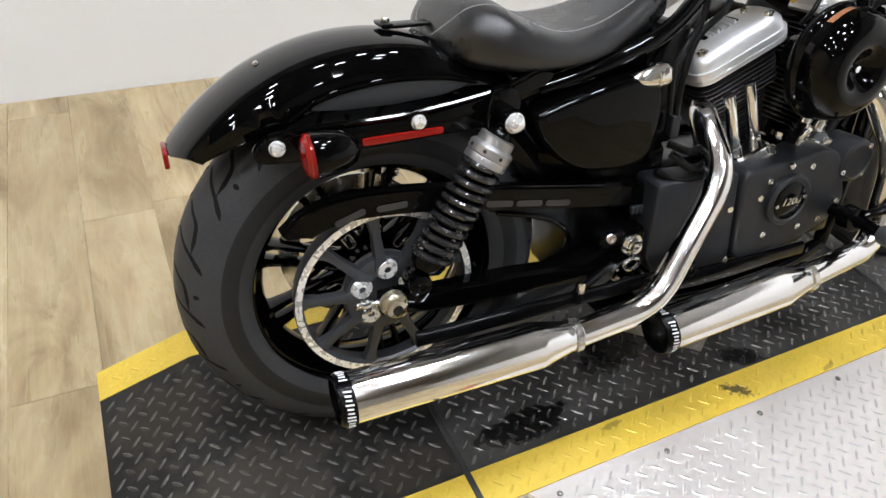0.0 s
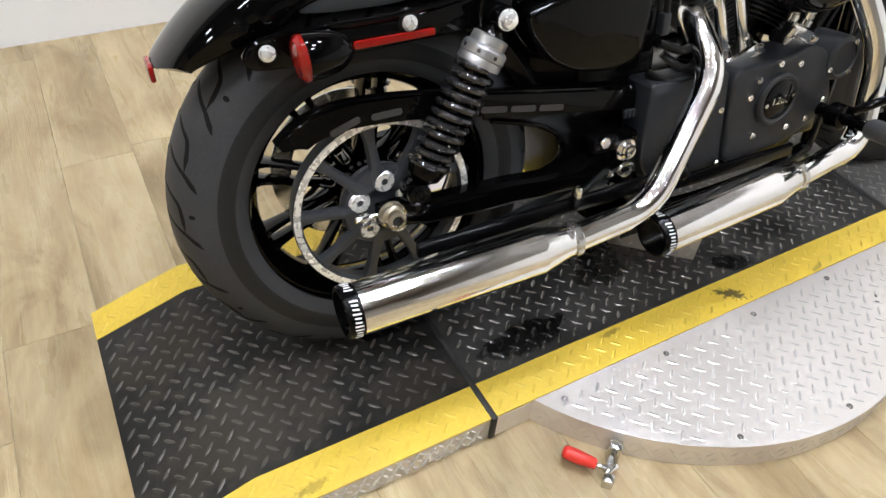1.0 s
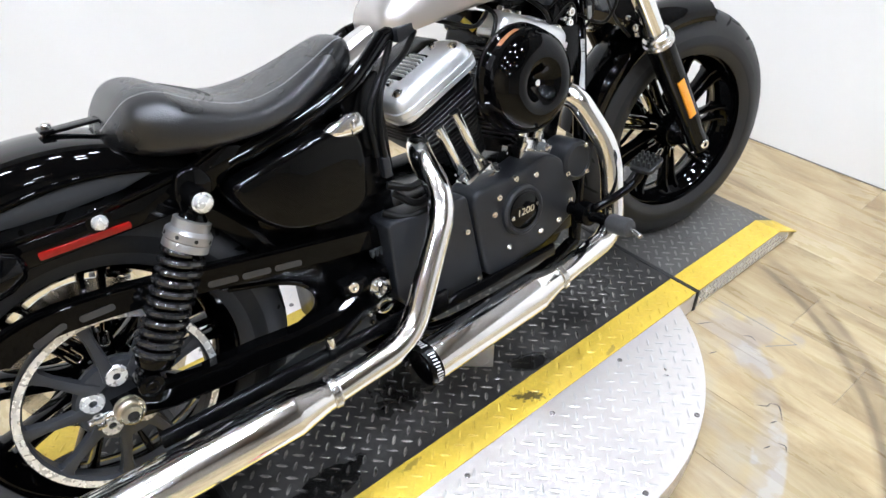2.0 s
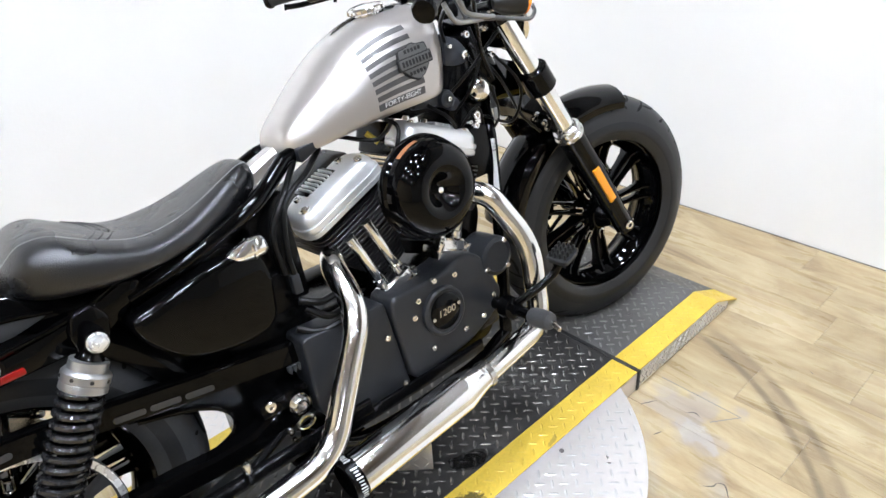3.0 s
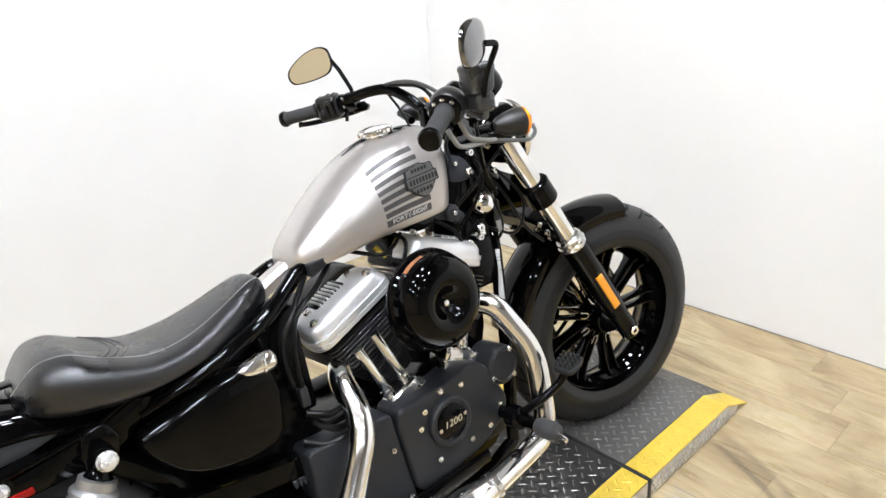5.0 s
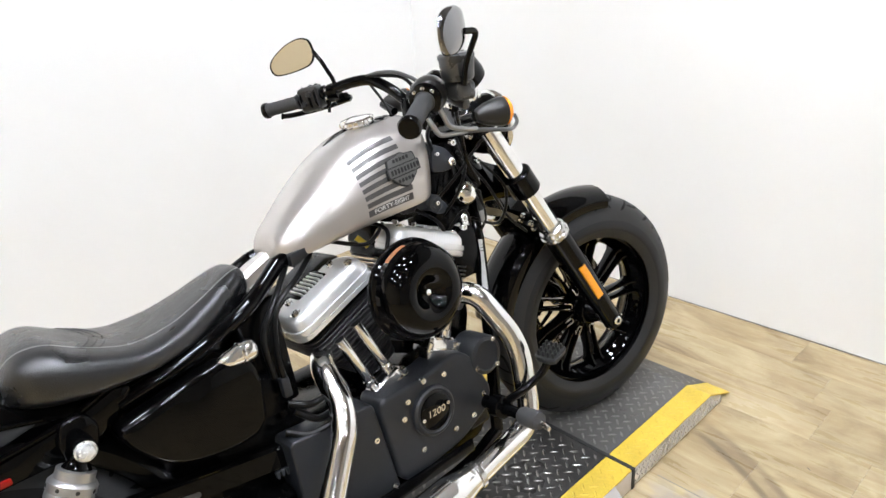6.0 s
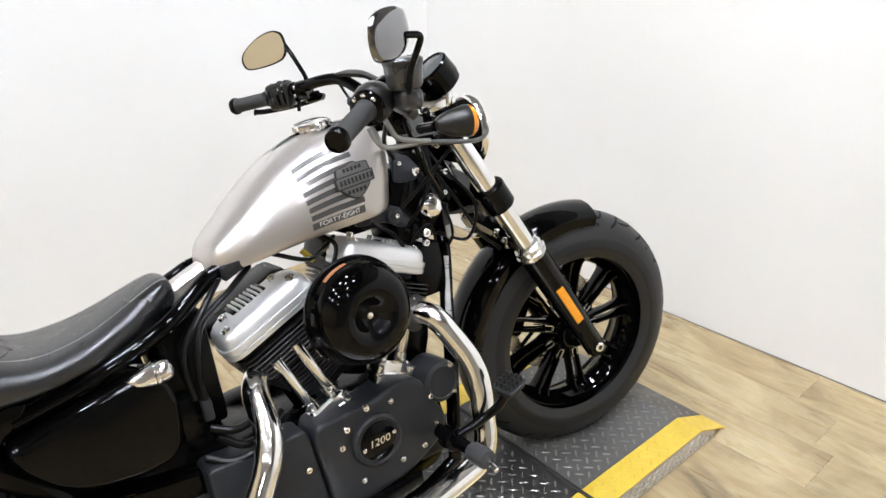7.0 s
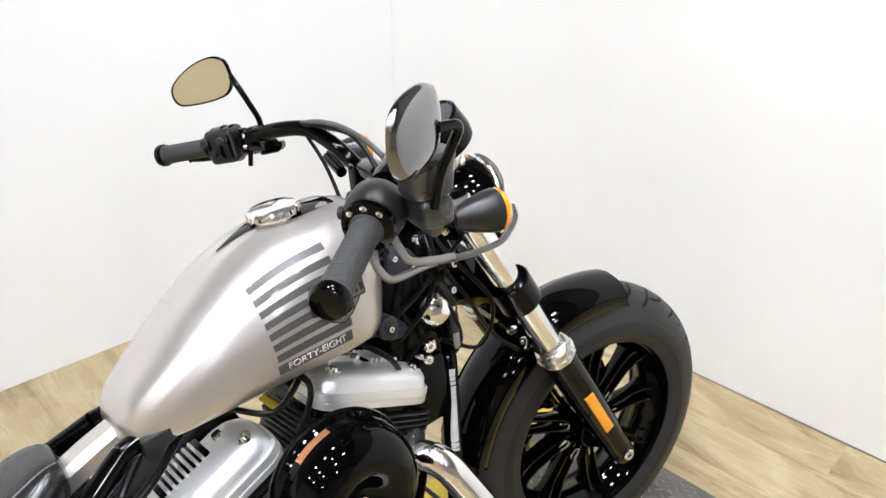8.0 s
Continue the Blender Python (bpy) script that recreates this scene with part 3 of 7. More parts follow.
def ramp(label, xs, seam_x, seed, paint, lug_paint):
    ob = empty("platform_ramp", pose(0, 0, 0), label, "ramp", "platform sections")
    lo, hi = min(xs), max(xs)
    deck_strip("track", xs, NEAR + STRIP, FAR - STRIP, paint, ob, "black painted tread plate, worn and scuffed")
    for a, b in ((NEAR, NEAR + STRIP - 0.0015), (FAR - STRIP + 0.0015, FAR)):
        st = deck_strip("edge_stripe", xs, a, b, YELLOW, ob, "yellow painted tread plate edge")
        lugs("tread_lug", lambda x, y, a=a, b=b: a < y < b and lo < x < hi, lo, hi, a, b, YELLOW, st, seed + 1)
    lugs("tread_lug", lambda x, y: lo < x < hi and NEAR + STRIP < y < FAR - STRIP, lo, hi, NEAR + STRIP, FAR - STRIP, lug_paint, ob, seed)
    for y in (NEAR, FAR):
        s = -1 if y == NEAR else 1
        outline = [(x, deck_z(x) - 0.0045) for x in xs]
        outline = [(x, z) for x, z in outline if z > FLOOR + 0.006]
        ends = [(outline[-1][0], FLOOR), (outline[0][0], FLOOR)]
        skirt = part("side_skirt", prism(outline + ends, y - s * 0.006, y - s * 0.001), SKIRT, ob, "bare aluminium tread plate side")
        sv, sf = [], []
        k = 0
        for row in range(3):
            x = lo + 0.012 + 0.0085 * (row % 2)
            while x < hi - 0.012:
                z = FLOOR + 0.014 + 0.0165 * row
                if deck_z(x) - 0.014 > z:
                    t = 1 if (k + row) % 2 else -1
                    n = len(sv)
                    u, w = Vector((0.7, 0, 0.7 * t)), Vector((0.7, 0, -0.7 * t))
                    sv += [tuple(Vector((x, y, z)) + u * p * 0.0092 + w * q * 0.0024 + Vector((0, s * (-0.0007 + 0.0030 * h), 0))) for p, q, h in ((-1, 0, 0), (-0.45, -1, 0), (0.45, -1, 0), (1, 0, 0), (0.45, 1, 0), (-0.45, 1, 0), (-0.5, 0, 1), (0.5, 0, 1))]
                    sf += [(n, n + 1, n + 6), (n + 1, n + 2, n + 7, n + 6), (n + 2, n + 3, n + 7), (n + 3, n + 4, n + 7), (n + 4, n + 5, n + 6, n + 7), (n + 5, n, n + 6)]
                x += 0.017
                k += 1
        raw("skirt_lug", sv, sf, SKIRTLUG, skirt, "", "stuff")
    end = box(seam_x - 0.0062, seam_x + 0.0062, NEAR - 0.005, FAR + 0.005, FLOOR, 0.0030, 0.002)
    part("seam_lip", end, SEAM_AND_HOLE_BLACK, ob, "black rubber lip along the seam")
    return ob


ramp("rear ramp of black tread plate with yellow painted edges", [END_R, -0.42, BEND_R, -0.2, SEAM_R - 0.006], SEAM_R, 1, DECK, DECKLUG)
ramp("front ramp of black tread plate with yellow painted edges", [SEAM_F + 0.006, 1.6, BEND_F, 1.87, END_F], SEAM_F, 3, GREYDECK, GREYLUG)

turntable = empty("turntable", pose(0, 0, 0), "round bare aluminium tread plate turntable with a black track", "turntable", "platform sections")
xs_mid = [SEAM_R + 0.006, 0.7, SEAM_F - 0.006]
deck_strip("track", xs_mid, NEAR + STRIP, FAR - STRIP, MIDDECK, turntable, "black painted tread plate, worn and scuffed")
lugs("tread_lug", lambda x, y: xs_mid[0] < x < xs_mid[2] and NEAR + STRIP < y < FAR - STRIP, xs_mid[0], xs_mid[2], NEAR + STRIP, FAR - STRIP, WORNLUG, turntable, 5)
for a, b in ((NEAR, NEAR + STRIP - 0.0015), (FAR - STRIP + 0.0015, FAR)):
    st = deck_strip("edge_stripe", xs_mid, a, b, YELLOW, turntable, "yellow painted tread plate edge")
    lugs("tread_lug", lambda x, y, a=a, b=b: a < y < b and xs_mid[0] < x < xs_mid[2], xs_mid[0], xs_mid[2], a, b, YELLOW, st, 6)
for s, edge in ((-1, NEAR - 0.001), (1, FAR + 0.001)):
    dy = edge - DISC_C[1]
    half = math.acos(abs(dy) / DISC_R)
    arc = [(DISC_C[0] + DISC_R * math.sin(a), DISC_C[1] + s * DISC_R * math.cos(a)) for a in np.linspace(-half, half, 57)]
    bm = bmesh.new()
    top = [bm.verts.new((x, y, -0.0005)) for x, y in arc]
    low = [bm.verts.new((x, y, -0.006)) for x, y in arc]
    bm.faces.new(top)
    bm.faces.new(low[::-1])
    for i in range(len(arc)):
        j = (i + 1) % len(arc)
        bm.faces.new((top[i], low[i], low[j], top[j]))
    bmesh.ops.recalc_face_normals(bm, faces=bm.faces)
    wing = part("wing_plate", bm, ALU, turntable, "bare aluminium tread plate segment", angle=0.5)
    lugs("tread_lug", lambda x, y, s=s, edge=edge: s * (y - edge) > 0.003 and math.hypot(x - DISC_C[0], y - DISC_C[1]) < DISC_R - 0.004,
         DISC_C[0] - DISC_R, DISC_C[0] + DISC_R, min(edge, edge + s * 0.4), max(edge, edge + s * 0.4), ALULUG, wing, 8, rise=0.0008)
    rim = []
    for x, y in [(SEAM_R + 0.006, edge), (arc[0][0] - 0.01, edge), *arc, (arc[-1][0] + 0.01, edge), (SEAM_F - 0.006, edge)]:
        dx, dy = x - DISC_C[0], y - DISC_C[1]
        d = math.hypot(dx, dy)
        if abs(y - edge) < 1e-6 and d > DISC_R:
            ix, iy = 0, s * 0.004
        else:
            ix, iy = dx / d * 0.004, dy / d * 0.004
        rim.append([(x, y, -0.0062), (x - ix, y - iy, -0.0062), (x - ix, y - iy, FLOOR), (x, y, FLOOR)])
    part("rim_skirt", loft(rim), ALU, turntable, "bare aluminium rim under the plate edge", angle=0.5)
    sv, sf = [], []
    for k in range(110):
        a = -half + 2 * half * (k + 0.5) / 110
        zc = -0.026 - 0.018 * (k % 2)
        t = 1 if k % 4 < 2 else -1
        base = Vector((DISC_C[0] + DISC_R * math.sin(a), DISC_C[1] + s * DISC_R * math.cos(a), zc))
        o, tn = Vector((math.sin(a), s * math.cos(a), 0)), Vector((math.cos(a), -s * math.sin(a), 0))
        u, w = (tn + Vector((0, 0, t))).normalized(), (tn - Vector((0, 0, t))).normalized()
        n = len(sv)
        sv += [tuple(base + u * p * 0.010 + w * q * 0.0026 + o * (0.0003 + 0.0014 * h)) for p, q, h in ((-1, 0, 0), (-0.45, -1, 0), (0.45, -1, 0), (1, 0, 0), (0.45, 1, 0), (-0.45, 1, 0), (-0.5, 0, 1), (0.5, 0, 1))]
        sf += [(n, n + 1, n + 6), (n + 1, n + 2, n + 7, n + 6), (n + 2, n + 3, n + 7), (n + 3, n + 4, n + 7), (n + 4, n + 5, n + 6, n + 7), (n + 5, n, n + 6)]
    raw("skirt_lug", sv, sf, ALULUG, turntable, "", "stuff")
    for x, y in ((0.241, 0.335), (0.494, 0.338), (0.745, 0.340), (0.990, 0.335), (0.487, 0.549), (0.735, 0.597), (0.985, 0.551)):
        at = (x, s * y + (0.008 + 0.008 if s > 0 else 0), 0)
        part("screw", lathe([(0.0062, -0.0005), (0.0062, 0.0010), (0.0050, 0.0018), (0.0027, 0.0018), (0.0024, 0.0002), (0, 0.0002)], at, (0, 0, 1), 14), SCREW, turntable)

# a short upright of bare tread plate under the motorcycle
block = empty("support_block", pose(0.741, -0.155, 0.002, 0, 0, 48), "small bare tread plate support block under the motorcycle", "support block")
part("plate", box(0.0, 0.006, 0.0, 0.20, 0.0, 0.098, 0.001), ALU, block, "bare aluminium tread plate")
bv, bf = [], []
for i in range(8):
    for j in range(4):
        t = 1 if (i + j) % 2 else -1
        u, w = Vector((0, 0.7, 0.7 * t)), Vector((0, 0.7, -0.7 * t))
        c = Vector((0, 0.015 + 0.0225 * i, 0.013 + 0.0225 * j))
        n = len(bv)
        bv += [tuple(c + u * p * 0.0105 + w * q * 0.0026 + Vector((0.0003 - 0.0016 * h, 0, 0))) for p, q, h in ((-1, 0, 0), (-0.45, -1, 0), (0.45, -1, 0), (1, 0, 0), (0.45, 1, 0), (-0.45, 1, 0), (-0.5, 0, 1), (0.5, 0, 1))]
        bf += [(n, n + 1, n + 6), (n + 1, n + 2, n + 7, n + 6), (n + 2, n + 3, n + 7), (n + 3, n + 4, n + 7), (n + 4, n + 5, n + 6, n + 7), (n + 5, n, n + 6)]
raw("tread_lug", bv, bf, ALULUG, block, "", "stuff")

# red-handled toggle clamp at the turntable's edge
clamp = empty("toggle_clamp", pose(0.19, -0.405, FLOOR), "small steel toggle clamp with a red plastic handle", "clamp")
part("handle", lathe([(0, 0), (0.008, 0.001), (0.0125, 0.006), (0.0135, 0.025), (0.011, 0.06), (0.009, 0.064), (0, 0.065)], (0.0, -0.004, 0.03), (0.62, -0.75, -0.06), 18), REDGRIP, clamp, "red dipped plastic handle")
part("lever", cyl((0.036, -0.05, 0.027), (0.062, -0.075, 0.024), 0.005, seg=12, w=0.001), STEEL, clamp)
CM = Matrix.Translation((0.068, -0.065, 0)) @ pose(0, 0, 0, 0, 0, 43)
part("bracket", join(box(-0.038, 0.038, -0.007, 0.007, 0.0, 0.010, 0.002), box(0.016, 0.038, -0.012, 0.012, 0.0, 0.050, 0.003), box(-0.040, -0.020, -0.010, 0.010, 0.0, 0.026, 0.003)), STEEL, clamp, "grey steel bracket", CM)
part("pivot_bolt", cyl((0.045, -0.074, 0.022), (0.075, -0.072, 0.022), 0.006, seg=12, w=0.001), CHROME, clamp)

# ---- motorcycle ----
bike = empty("motorcycle", BIKE, "black cruiser motorcycle with silver tank, leaning on its stand", "motorcycle")


def tyre_side(outer, inner, half):
    """Half section of a tyre from crown to bead: rows (y, radius)."""
    key = [(0.0, outer), (0.25 * half, outer - 0.0025), (0.5 * half, outer - 0.010), (0.72 * half, outer - 0.024), (0.88 * half, outer - 0.043), (0.97 * half, outer - 0.064),
           (half, outer - 0.082), (0.97 * half, inner + 0.020), (0.88 * half, inner + 0.006), (0.82 * half, inner - 0.001)]
    return [(p.x, p.z) for p in smooth_path([(y, 0, r) for y, r in key], 5)]


def settle(hold, back, p):
    """Flatten the foot of the tyre where it stands on the deck."""
    p = hold @ p
    p.z = max(p.z, 0.0022)
    return back @ p


def tyre_mesh(centre, outer, inner, width, xf, seg=220):
    """A tyre whose axis lies along y."""
    bm = bmesh.new()
    side = tyre_side(outer, inner, width / 2)
    full = [(-y, r) for y, r in side[::-1]] + side[1:]
    hold = BIKE @ (xf if xf is not None else Matrix())
    back = hold.inverted()
    rows = []
    for i in range(seg):
        th = 2 * math.pi * i / seg
        rows.append([bm.verts.new(settle(hold, back, Vector((centre.x + r * math.sin(th), centre.y + y, centre.z + r * math.cos(th))))) for y, r in full])
    for i in range(seg):
        a, b = rows[i], rows[(i + 1) % seg]
        for k in range(len(full) - 1):
            f = bm.faces.new((a[k], a[k + 1], b[k + 1], b[k]))
            if abs(full[k][0]) > 0.975 * width / 2:
                f.material_index = 1
    bmesh.ops.recalc_face_normals(bm, faces=bm.faces)
    return bm


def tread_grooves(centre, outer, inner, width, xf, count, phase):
    """Flat dark strips painting the shade of bent grooves, in turn long and hooked, mirrored on both sides, and of wear
    holes; one joined mesh.
    """
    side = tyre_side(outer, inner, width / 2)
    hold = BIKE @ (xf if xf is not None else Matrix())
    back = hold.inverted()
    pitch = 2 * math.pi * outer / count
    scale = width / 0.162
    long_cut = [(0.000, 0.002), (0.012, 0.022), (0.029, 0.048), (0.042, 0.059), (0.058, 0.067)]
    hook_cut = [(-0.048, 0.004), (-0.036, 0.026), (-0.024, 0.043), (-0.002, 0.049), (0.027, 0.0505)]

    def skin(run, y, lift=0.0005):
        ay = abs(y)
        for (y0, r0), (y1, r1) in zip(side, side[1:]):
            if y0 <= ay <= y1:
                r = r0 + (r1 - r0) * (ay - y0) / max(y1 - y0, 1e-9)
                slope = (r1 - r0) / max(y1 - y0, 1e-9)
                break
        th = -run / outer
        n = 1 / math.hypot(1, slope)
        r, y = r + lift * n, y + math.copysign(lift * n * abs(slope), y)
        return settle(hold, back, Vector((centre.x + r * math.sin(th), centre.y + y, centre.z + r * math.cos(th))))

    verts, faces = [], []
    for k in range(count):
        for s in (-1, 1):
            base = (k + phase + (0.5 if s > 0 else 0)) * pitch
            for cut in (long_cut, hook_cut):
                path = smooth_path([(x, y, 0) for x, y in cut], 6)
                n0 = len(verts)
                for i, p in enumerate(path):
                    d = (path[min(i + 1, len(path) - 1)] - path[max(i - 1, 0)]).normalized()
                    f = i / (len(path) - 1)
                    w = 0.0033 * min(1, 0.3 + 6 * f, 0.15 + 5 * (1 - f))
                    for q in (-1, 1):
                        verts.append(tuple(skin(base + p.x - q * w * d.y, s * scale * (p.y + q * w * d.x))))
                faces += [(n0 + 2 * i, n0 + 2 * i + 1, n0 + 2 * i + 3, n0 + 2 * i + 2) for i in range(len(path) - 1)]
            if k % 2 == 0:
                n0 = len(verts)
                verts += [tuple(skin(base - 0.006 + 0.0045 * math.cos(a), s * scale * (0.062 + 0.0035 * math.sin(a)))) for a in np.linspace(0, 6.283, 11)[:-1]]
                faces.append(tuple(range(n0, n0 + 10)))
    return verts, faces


def wheel(name, at, outer, width, rim_w, count, label, xf, phase, rubber):
    """A cast wheel with nine split spokes: tyre, rim, hub, spokes."""
    w = part(name, lathe([(0.030, -0.055), (0.042, -0.05), (0.05, -0.03), (0.048, 0.0), (0.05, 0.03), (0.042, 0.05), (0.030, 0.055), (0.012, 0.056), (0.012, -0.056)], at, (0, 1, 0), 32, True), GLOSS, bike, label, xf)
    tyre = part("tyre", tyre_mesh(at, outer, 0.218, width, xf), rubber, w, "black street tyre with angled tread grooves", xf, 0.9)
    tyre.data.materials.append(SIDEWALL)
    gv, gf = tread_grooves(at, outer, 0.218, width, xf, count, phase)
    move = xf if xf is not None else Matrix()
    raw("tread_groove", [tuple(move @ Vector(v)) for v in gv], gf, GROOVE_SHADE, tyre, "", "stuff")
    h = rim_w / 2
    part("rim", lathe([(0.222, -h), (0.219, -h - 0.005), (0.212, -h - 0.004), (0.206, -h + 0.012), (0.196, -h + 0.024), (0.190, -h + 0.036), (0.190, h - 0.036), (0.196, h - 0.024), (0.206, h - 0.012),
                       (0.212, h + 0.004), (0.219, h + 0.005), (0.222, h), (0.205, h - 0.022), (0.203, 0), (0.205, -h + 0.022)], at, (0, 1, 0), 96, True), GLOSS, w, "gloss black cast rim", xf)
    for k in range(9):
        for s in (-1, 1):
            a = 2 * math.pi * k / 9 + s * 0.24
            b = 2 * math.pi * k / 9 + s * 0.085
            p0 = at + Vector((0.046 * math.cos(a), 0, 0.046 * math.sin(a)))
            p1 = at + Vector((0.196 * math.cos(b), 0, 0.196 * math.sin(b)))
            d = (p1 - p0).normalized()
            t = Vector((-d.z, 0, d.x))
            rings = []
            for f, wide, deep in ((0.0, 0.0075, 0.026), (0.12, 0.0058, 0.024), (0.3, 0.0052, 0.019), (0.7, 0.0052, 0.017), (0.92, 0.0064, 0.022), (1.0, 0.0085, 0.030)):
                c = p0.lerp(p1, f)
                ring = []
                for m in range(10):
                    an = 2 * math.pi * m / 10
                    ca, sa = math.cos(an), math.sin(an)
                    ring.append(c + t * wide * math.copysign(abs(ca) ** 0.7, ca) + Vector((0, deep * math.copysign(abs(sa) ** 0.7, sa), 0)))
                rings.append(ring)
            part("spoke", loft(rings), GLOSS, w, "", xf)
        a = 2 * math.pi * k / 9
        d, t = Vector((math.cos(a), 0, math.sin(a))), Vector((-math.sin(a), 0, math.cos(a)))
        # Thin U edges; the near ones are steel to imitate reflections in the hub.
        for y, sg in ((-0.022, -1), (0.022, 1)):
            u = [at + d * r_ + t * q + Vector((0, y + sg * (0.004 - 0.05 * (r_ - 0.055)), 0)) for r_, q in ((0.086, -0.0075), (0.064, -0.0075), (0.060, -0.004), (0.060, 0.004), (0.064, 0.0075), (0.086, 0.0075))]
            part("spoke_root_edge", sweep(rounded_path(u, 0.004, 3), 0.0021, 8), STEEL if y < 0 else GLOSS, w, "steel edge added for the glint at the spoke root" if y < 0 else "", xf)
    for sg in (-1, 1):
        for r_, lift in ((outer - 0.088, 0.985), (0.236, 0.93)):
            y = sg * width / 2 * lift
            part("sidewall_ridge", lathe([(r_, y - sg * 0.003), (r_ + 0.0014, y + sg * 0.0006), (r_ + 0.0032, y + sg * 0.0006), (r_ + 0.0046, y - sg * 0.003)], at, (0, 1, 0), 96, True), SIDEWALL, tyre, "", xf)
    return w


rear_wheel = wheel("rear_wheel", AXLE_R, 0.332, 0.162, 0.096, 19, "gloss black split-spoke rear wheel", None, 0.41, RUBBER)
front_wheel = wheel("front_wheel", AXLE_F, 0.331, 0.150, 0.084, 19, "gloss black split-spoke front wheel", STEER, 0.3, CLEANRUBBER)

# rear brake disc on the far side, drive pulley on the exhaust side
def brake_disc(parent, at, y, xf=None, r=0.146):
    c = at + Vector((0, y, 0))
    d = part("brake_disc", lathe([(r, -0.0025), (r, 0.0025), (r - 0.038, 0.0025), (r - 0.038, -0.0025)], c, (0, 1, 0), 64, True), STEEL, parent, "drilled steel brake disc", xf)
    for k in range(9):
        a = 2 * math.pi * k / 9
        part("carrier_arm", cyl(c + Vector((0.05 * math.cos(a), 0, 0.05 * math.sin(a))), c + Vector(((r - 0.03) * math.cos(a + 0.2), 0, (r - 0.03) * math.sin(a + 0.2))), 0.006, seg=8), SATIN, d, "", xf)
    return d


brake_disc(rear_wheel, AXLE_R, 0.075)
brake_disc(front_wheel, AXLE_F, 0.072, STEER, 0.15)

PY = -0.093
pulley = part("drive_pulley", lathe([(0.156, -0.016), (0.159, -0.018), (0.159, -0.0145), (0.154, -0.012), (0.154, 0.016), (0.144, 0.016), (0.142, -0.010), (0.148, -0.018)], AXLE_R + Vector((0, PY, 0)), (0, 1, 0), 96, True), PULLEY, bike, "dark grey belt pulley with bright edge")
part("pulley_edge", lathe([(0.1575, -0.0195), (0.1575, -0.0185), (0.1460, -0.0185), (0.1460, -0.0195)], AXLE_R + Vector((0, PY, 0)), (0, 1, 0), 96, True), BOLTSTEEL, pulley, "bright machined ring")
for k in range(9):
    a = 2 * math.pi * (k + 0.4) / 9
    d, t = Vector((math.cos(a), 0, math.sin(a))), Vector((-math.sin(a), 0, math.cos(a)))
    rings = []
    for r_, wide in ((0.045, 0.016), (0.075, 0.0105), (0.115, 0.0085), (0.138, 0.012), (0.15, 0.024)):
        c = AXLE_R + Vector((0, PY - 0.004 - 0.01 * (1 - r_ / 0.15), 0)) + d * r_
        rings.append([c + t * wide * x + Vector((0, 0.009 * y, 0)) for x, y in ((-1, 0.6), (-0.8, -0.8), (-0.3, -1), (0.3, -1), (0.8, -0.8), (1, 0.6), (0.5, 1), (-0.5, 1))])
    part("pulley_arm", loft(rings), PULLEY, pulley)
part("pulley_hub", lathe([(0.070, 0.012), (0.074, -0.004), (0.070, -0.014), (0.040, -0.017), (0.030, -0.006), (0.0, -0.006)], AXLE_R + Vector((0, PY, 0)), (0, 1, 0), 48), PULLEY, pulley)
for k in range(5):
    a = 2 * math.pi * k / 5 + 1.50
    part("pulley_bolt", hex_bolt(AXLE_R + Vector((0.046 * math.cos(a), PY + 0.002, 0.046 * math.sin(a))), (0, -1, 0), 0.0192, 0.022, 0.34), BOLTSTEEL, pulley, "chrome socket bolt")

# belt, swing arm, guards
def belt_run(p0, p1):
    p0, p1 = Vector(p0), Vector(p1)
    n = (p1 - p0).cross(Vector((0, 1, 0))).normalized() * 0.003
    w = Vector((0, 0.013, 0))
    return loft([[p - w - n, p + w - n, p + w + n, p - w + n] for p in (p0, p1)])


part("drive_belt", join(belt_run((0.0, PY + 0.004, 0.484), (0.60, PY + 0.004, 0.425)), belt_run((0.0, PY + 0.004, 0.160), (0.60, PY + 0.004, 0.285))), RUBBER, bike, "black toothed drive belt")
SY = -0.128
swing = part("swing_arm", join(
    loft([[Vector((x, SY + sy * dy, z + sz * dz)) for sy, sz in ((-1, -0.7), (-0.7, -1), (0.7, -1), (1, -0.7), (1, 0.7), (0.7, 1), (-0.7, 1), (-1, 0.7))] for x, z, dy, dz in
          ((-0.02, 0.322, 0.012, 0.020), (0.02, 0.320, 0.014, 0.023), (0.07, 0.311, 0.016, 0.023), (0.15, 0.307, 0.018, 0.024), (0.23, 0.305, 0.019, 0.023), (0.30, 0.299, 0.020, 0.022), (0.38, 0.299, 0.021, 0.024), (0.44, 0.322, 0.022, 0.032), (0.50, 0.338, 0.022, 0.030))]),
    loft([[Vector((x, 0.115 + sy * dy, z + sz * dz)) for sy, sz in ((-1, -0.7), (-0.7, -1), (0.7, -1), (1, -0.7), (1, 0.7), (0.7, 1), (-0.7, 1), (-1, 0.7))] for x, z, dy, dz in
          ((-0.05, 0.322, 0.014, 0.024), (0.06, 0.324, 0.016, 0.026), (0.36, 0.336, 0.020, 0.030), (0.50, 0.340, 0.022, 0.030))]),
    cyl((0.47, -0.15, 0.34), (0.47, 0.14, 0.34), 0.03)), GLOSS, bike, "gloss black swing arm")
part("pivot_bolt", join(hex_bolt((0.475, SY - 0.022, 0.336), (0, -1, 0), 0.016, 0.014), lathe([(0.022, 0), (0.022, 0.004), (0.0, 0.004)], (0.475, SY - 0.02, 0.336), (0, -1, 0), 20)), CHROME, bike, "chrome pivot bolt")
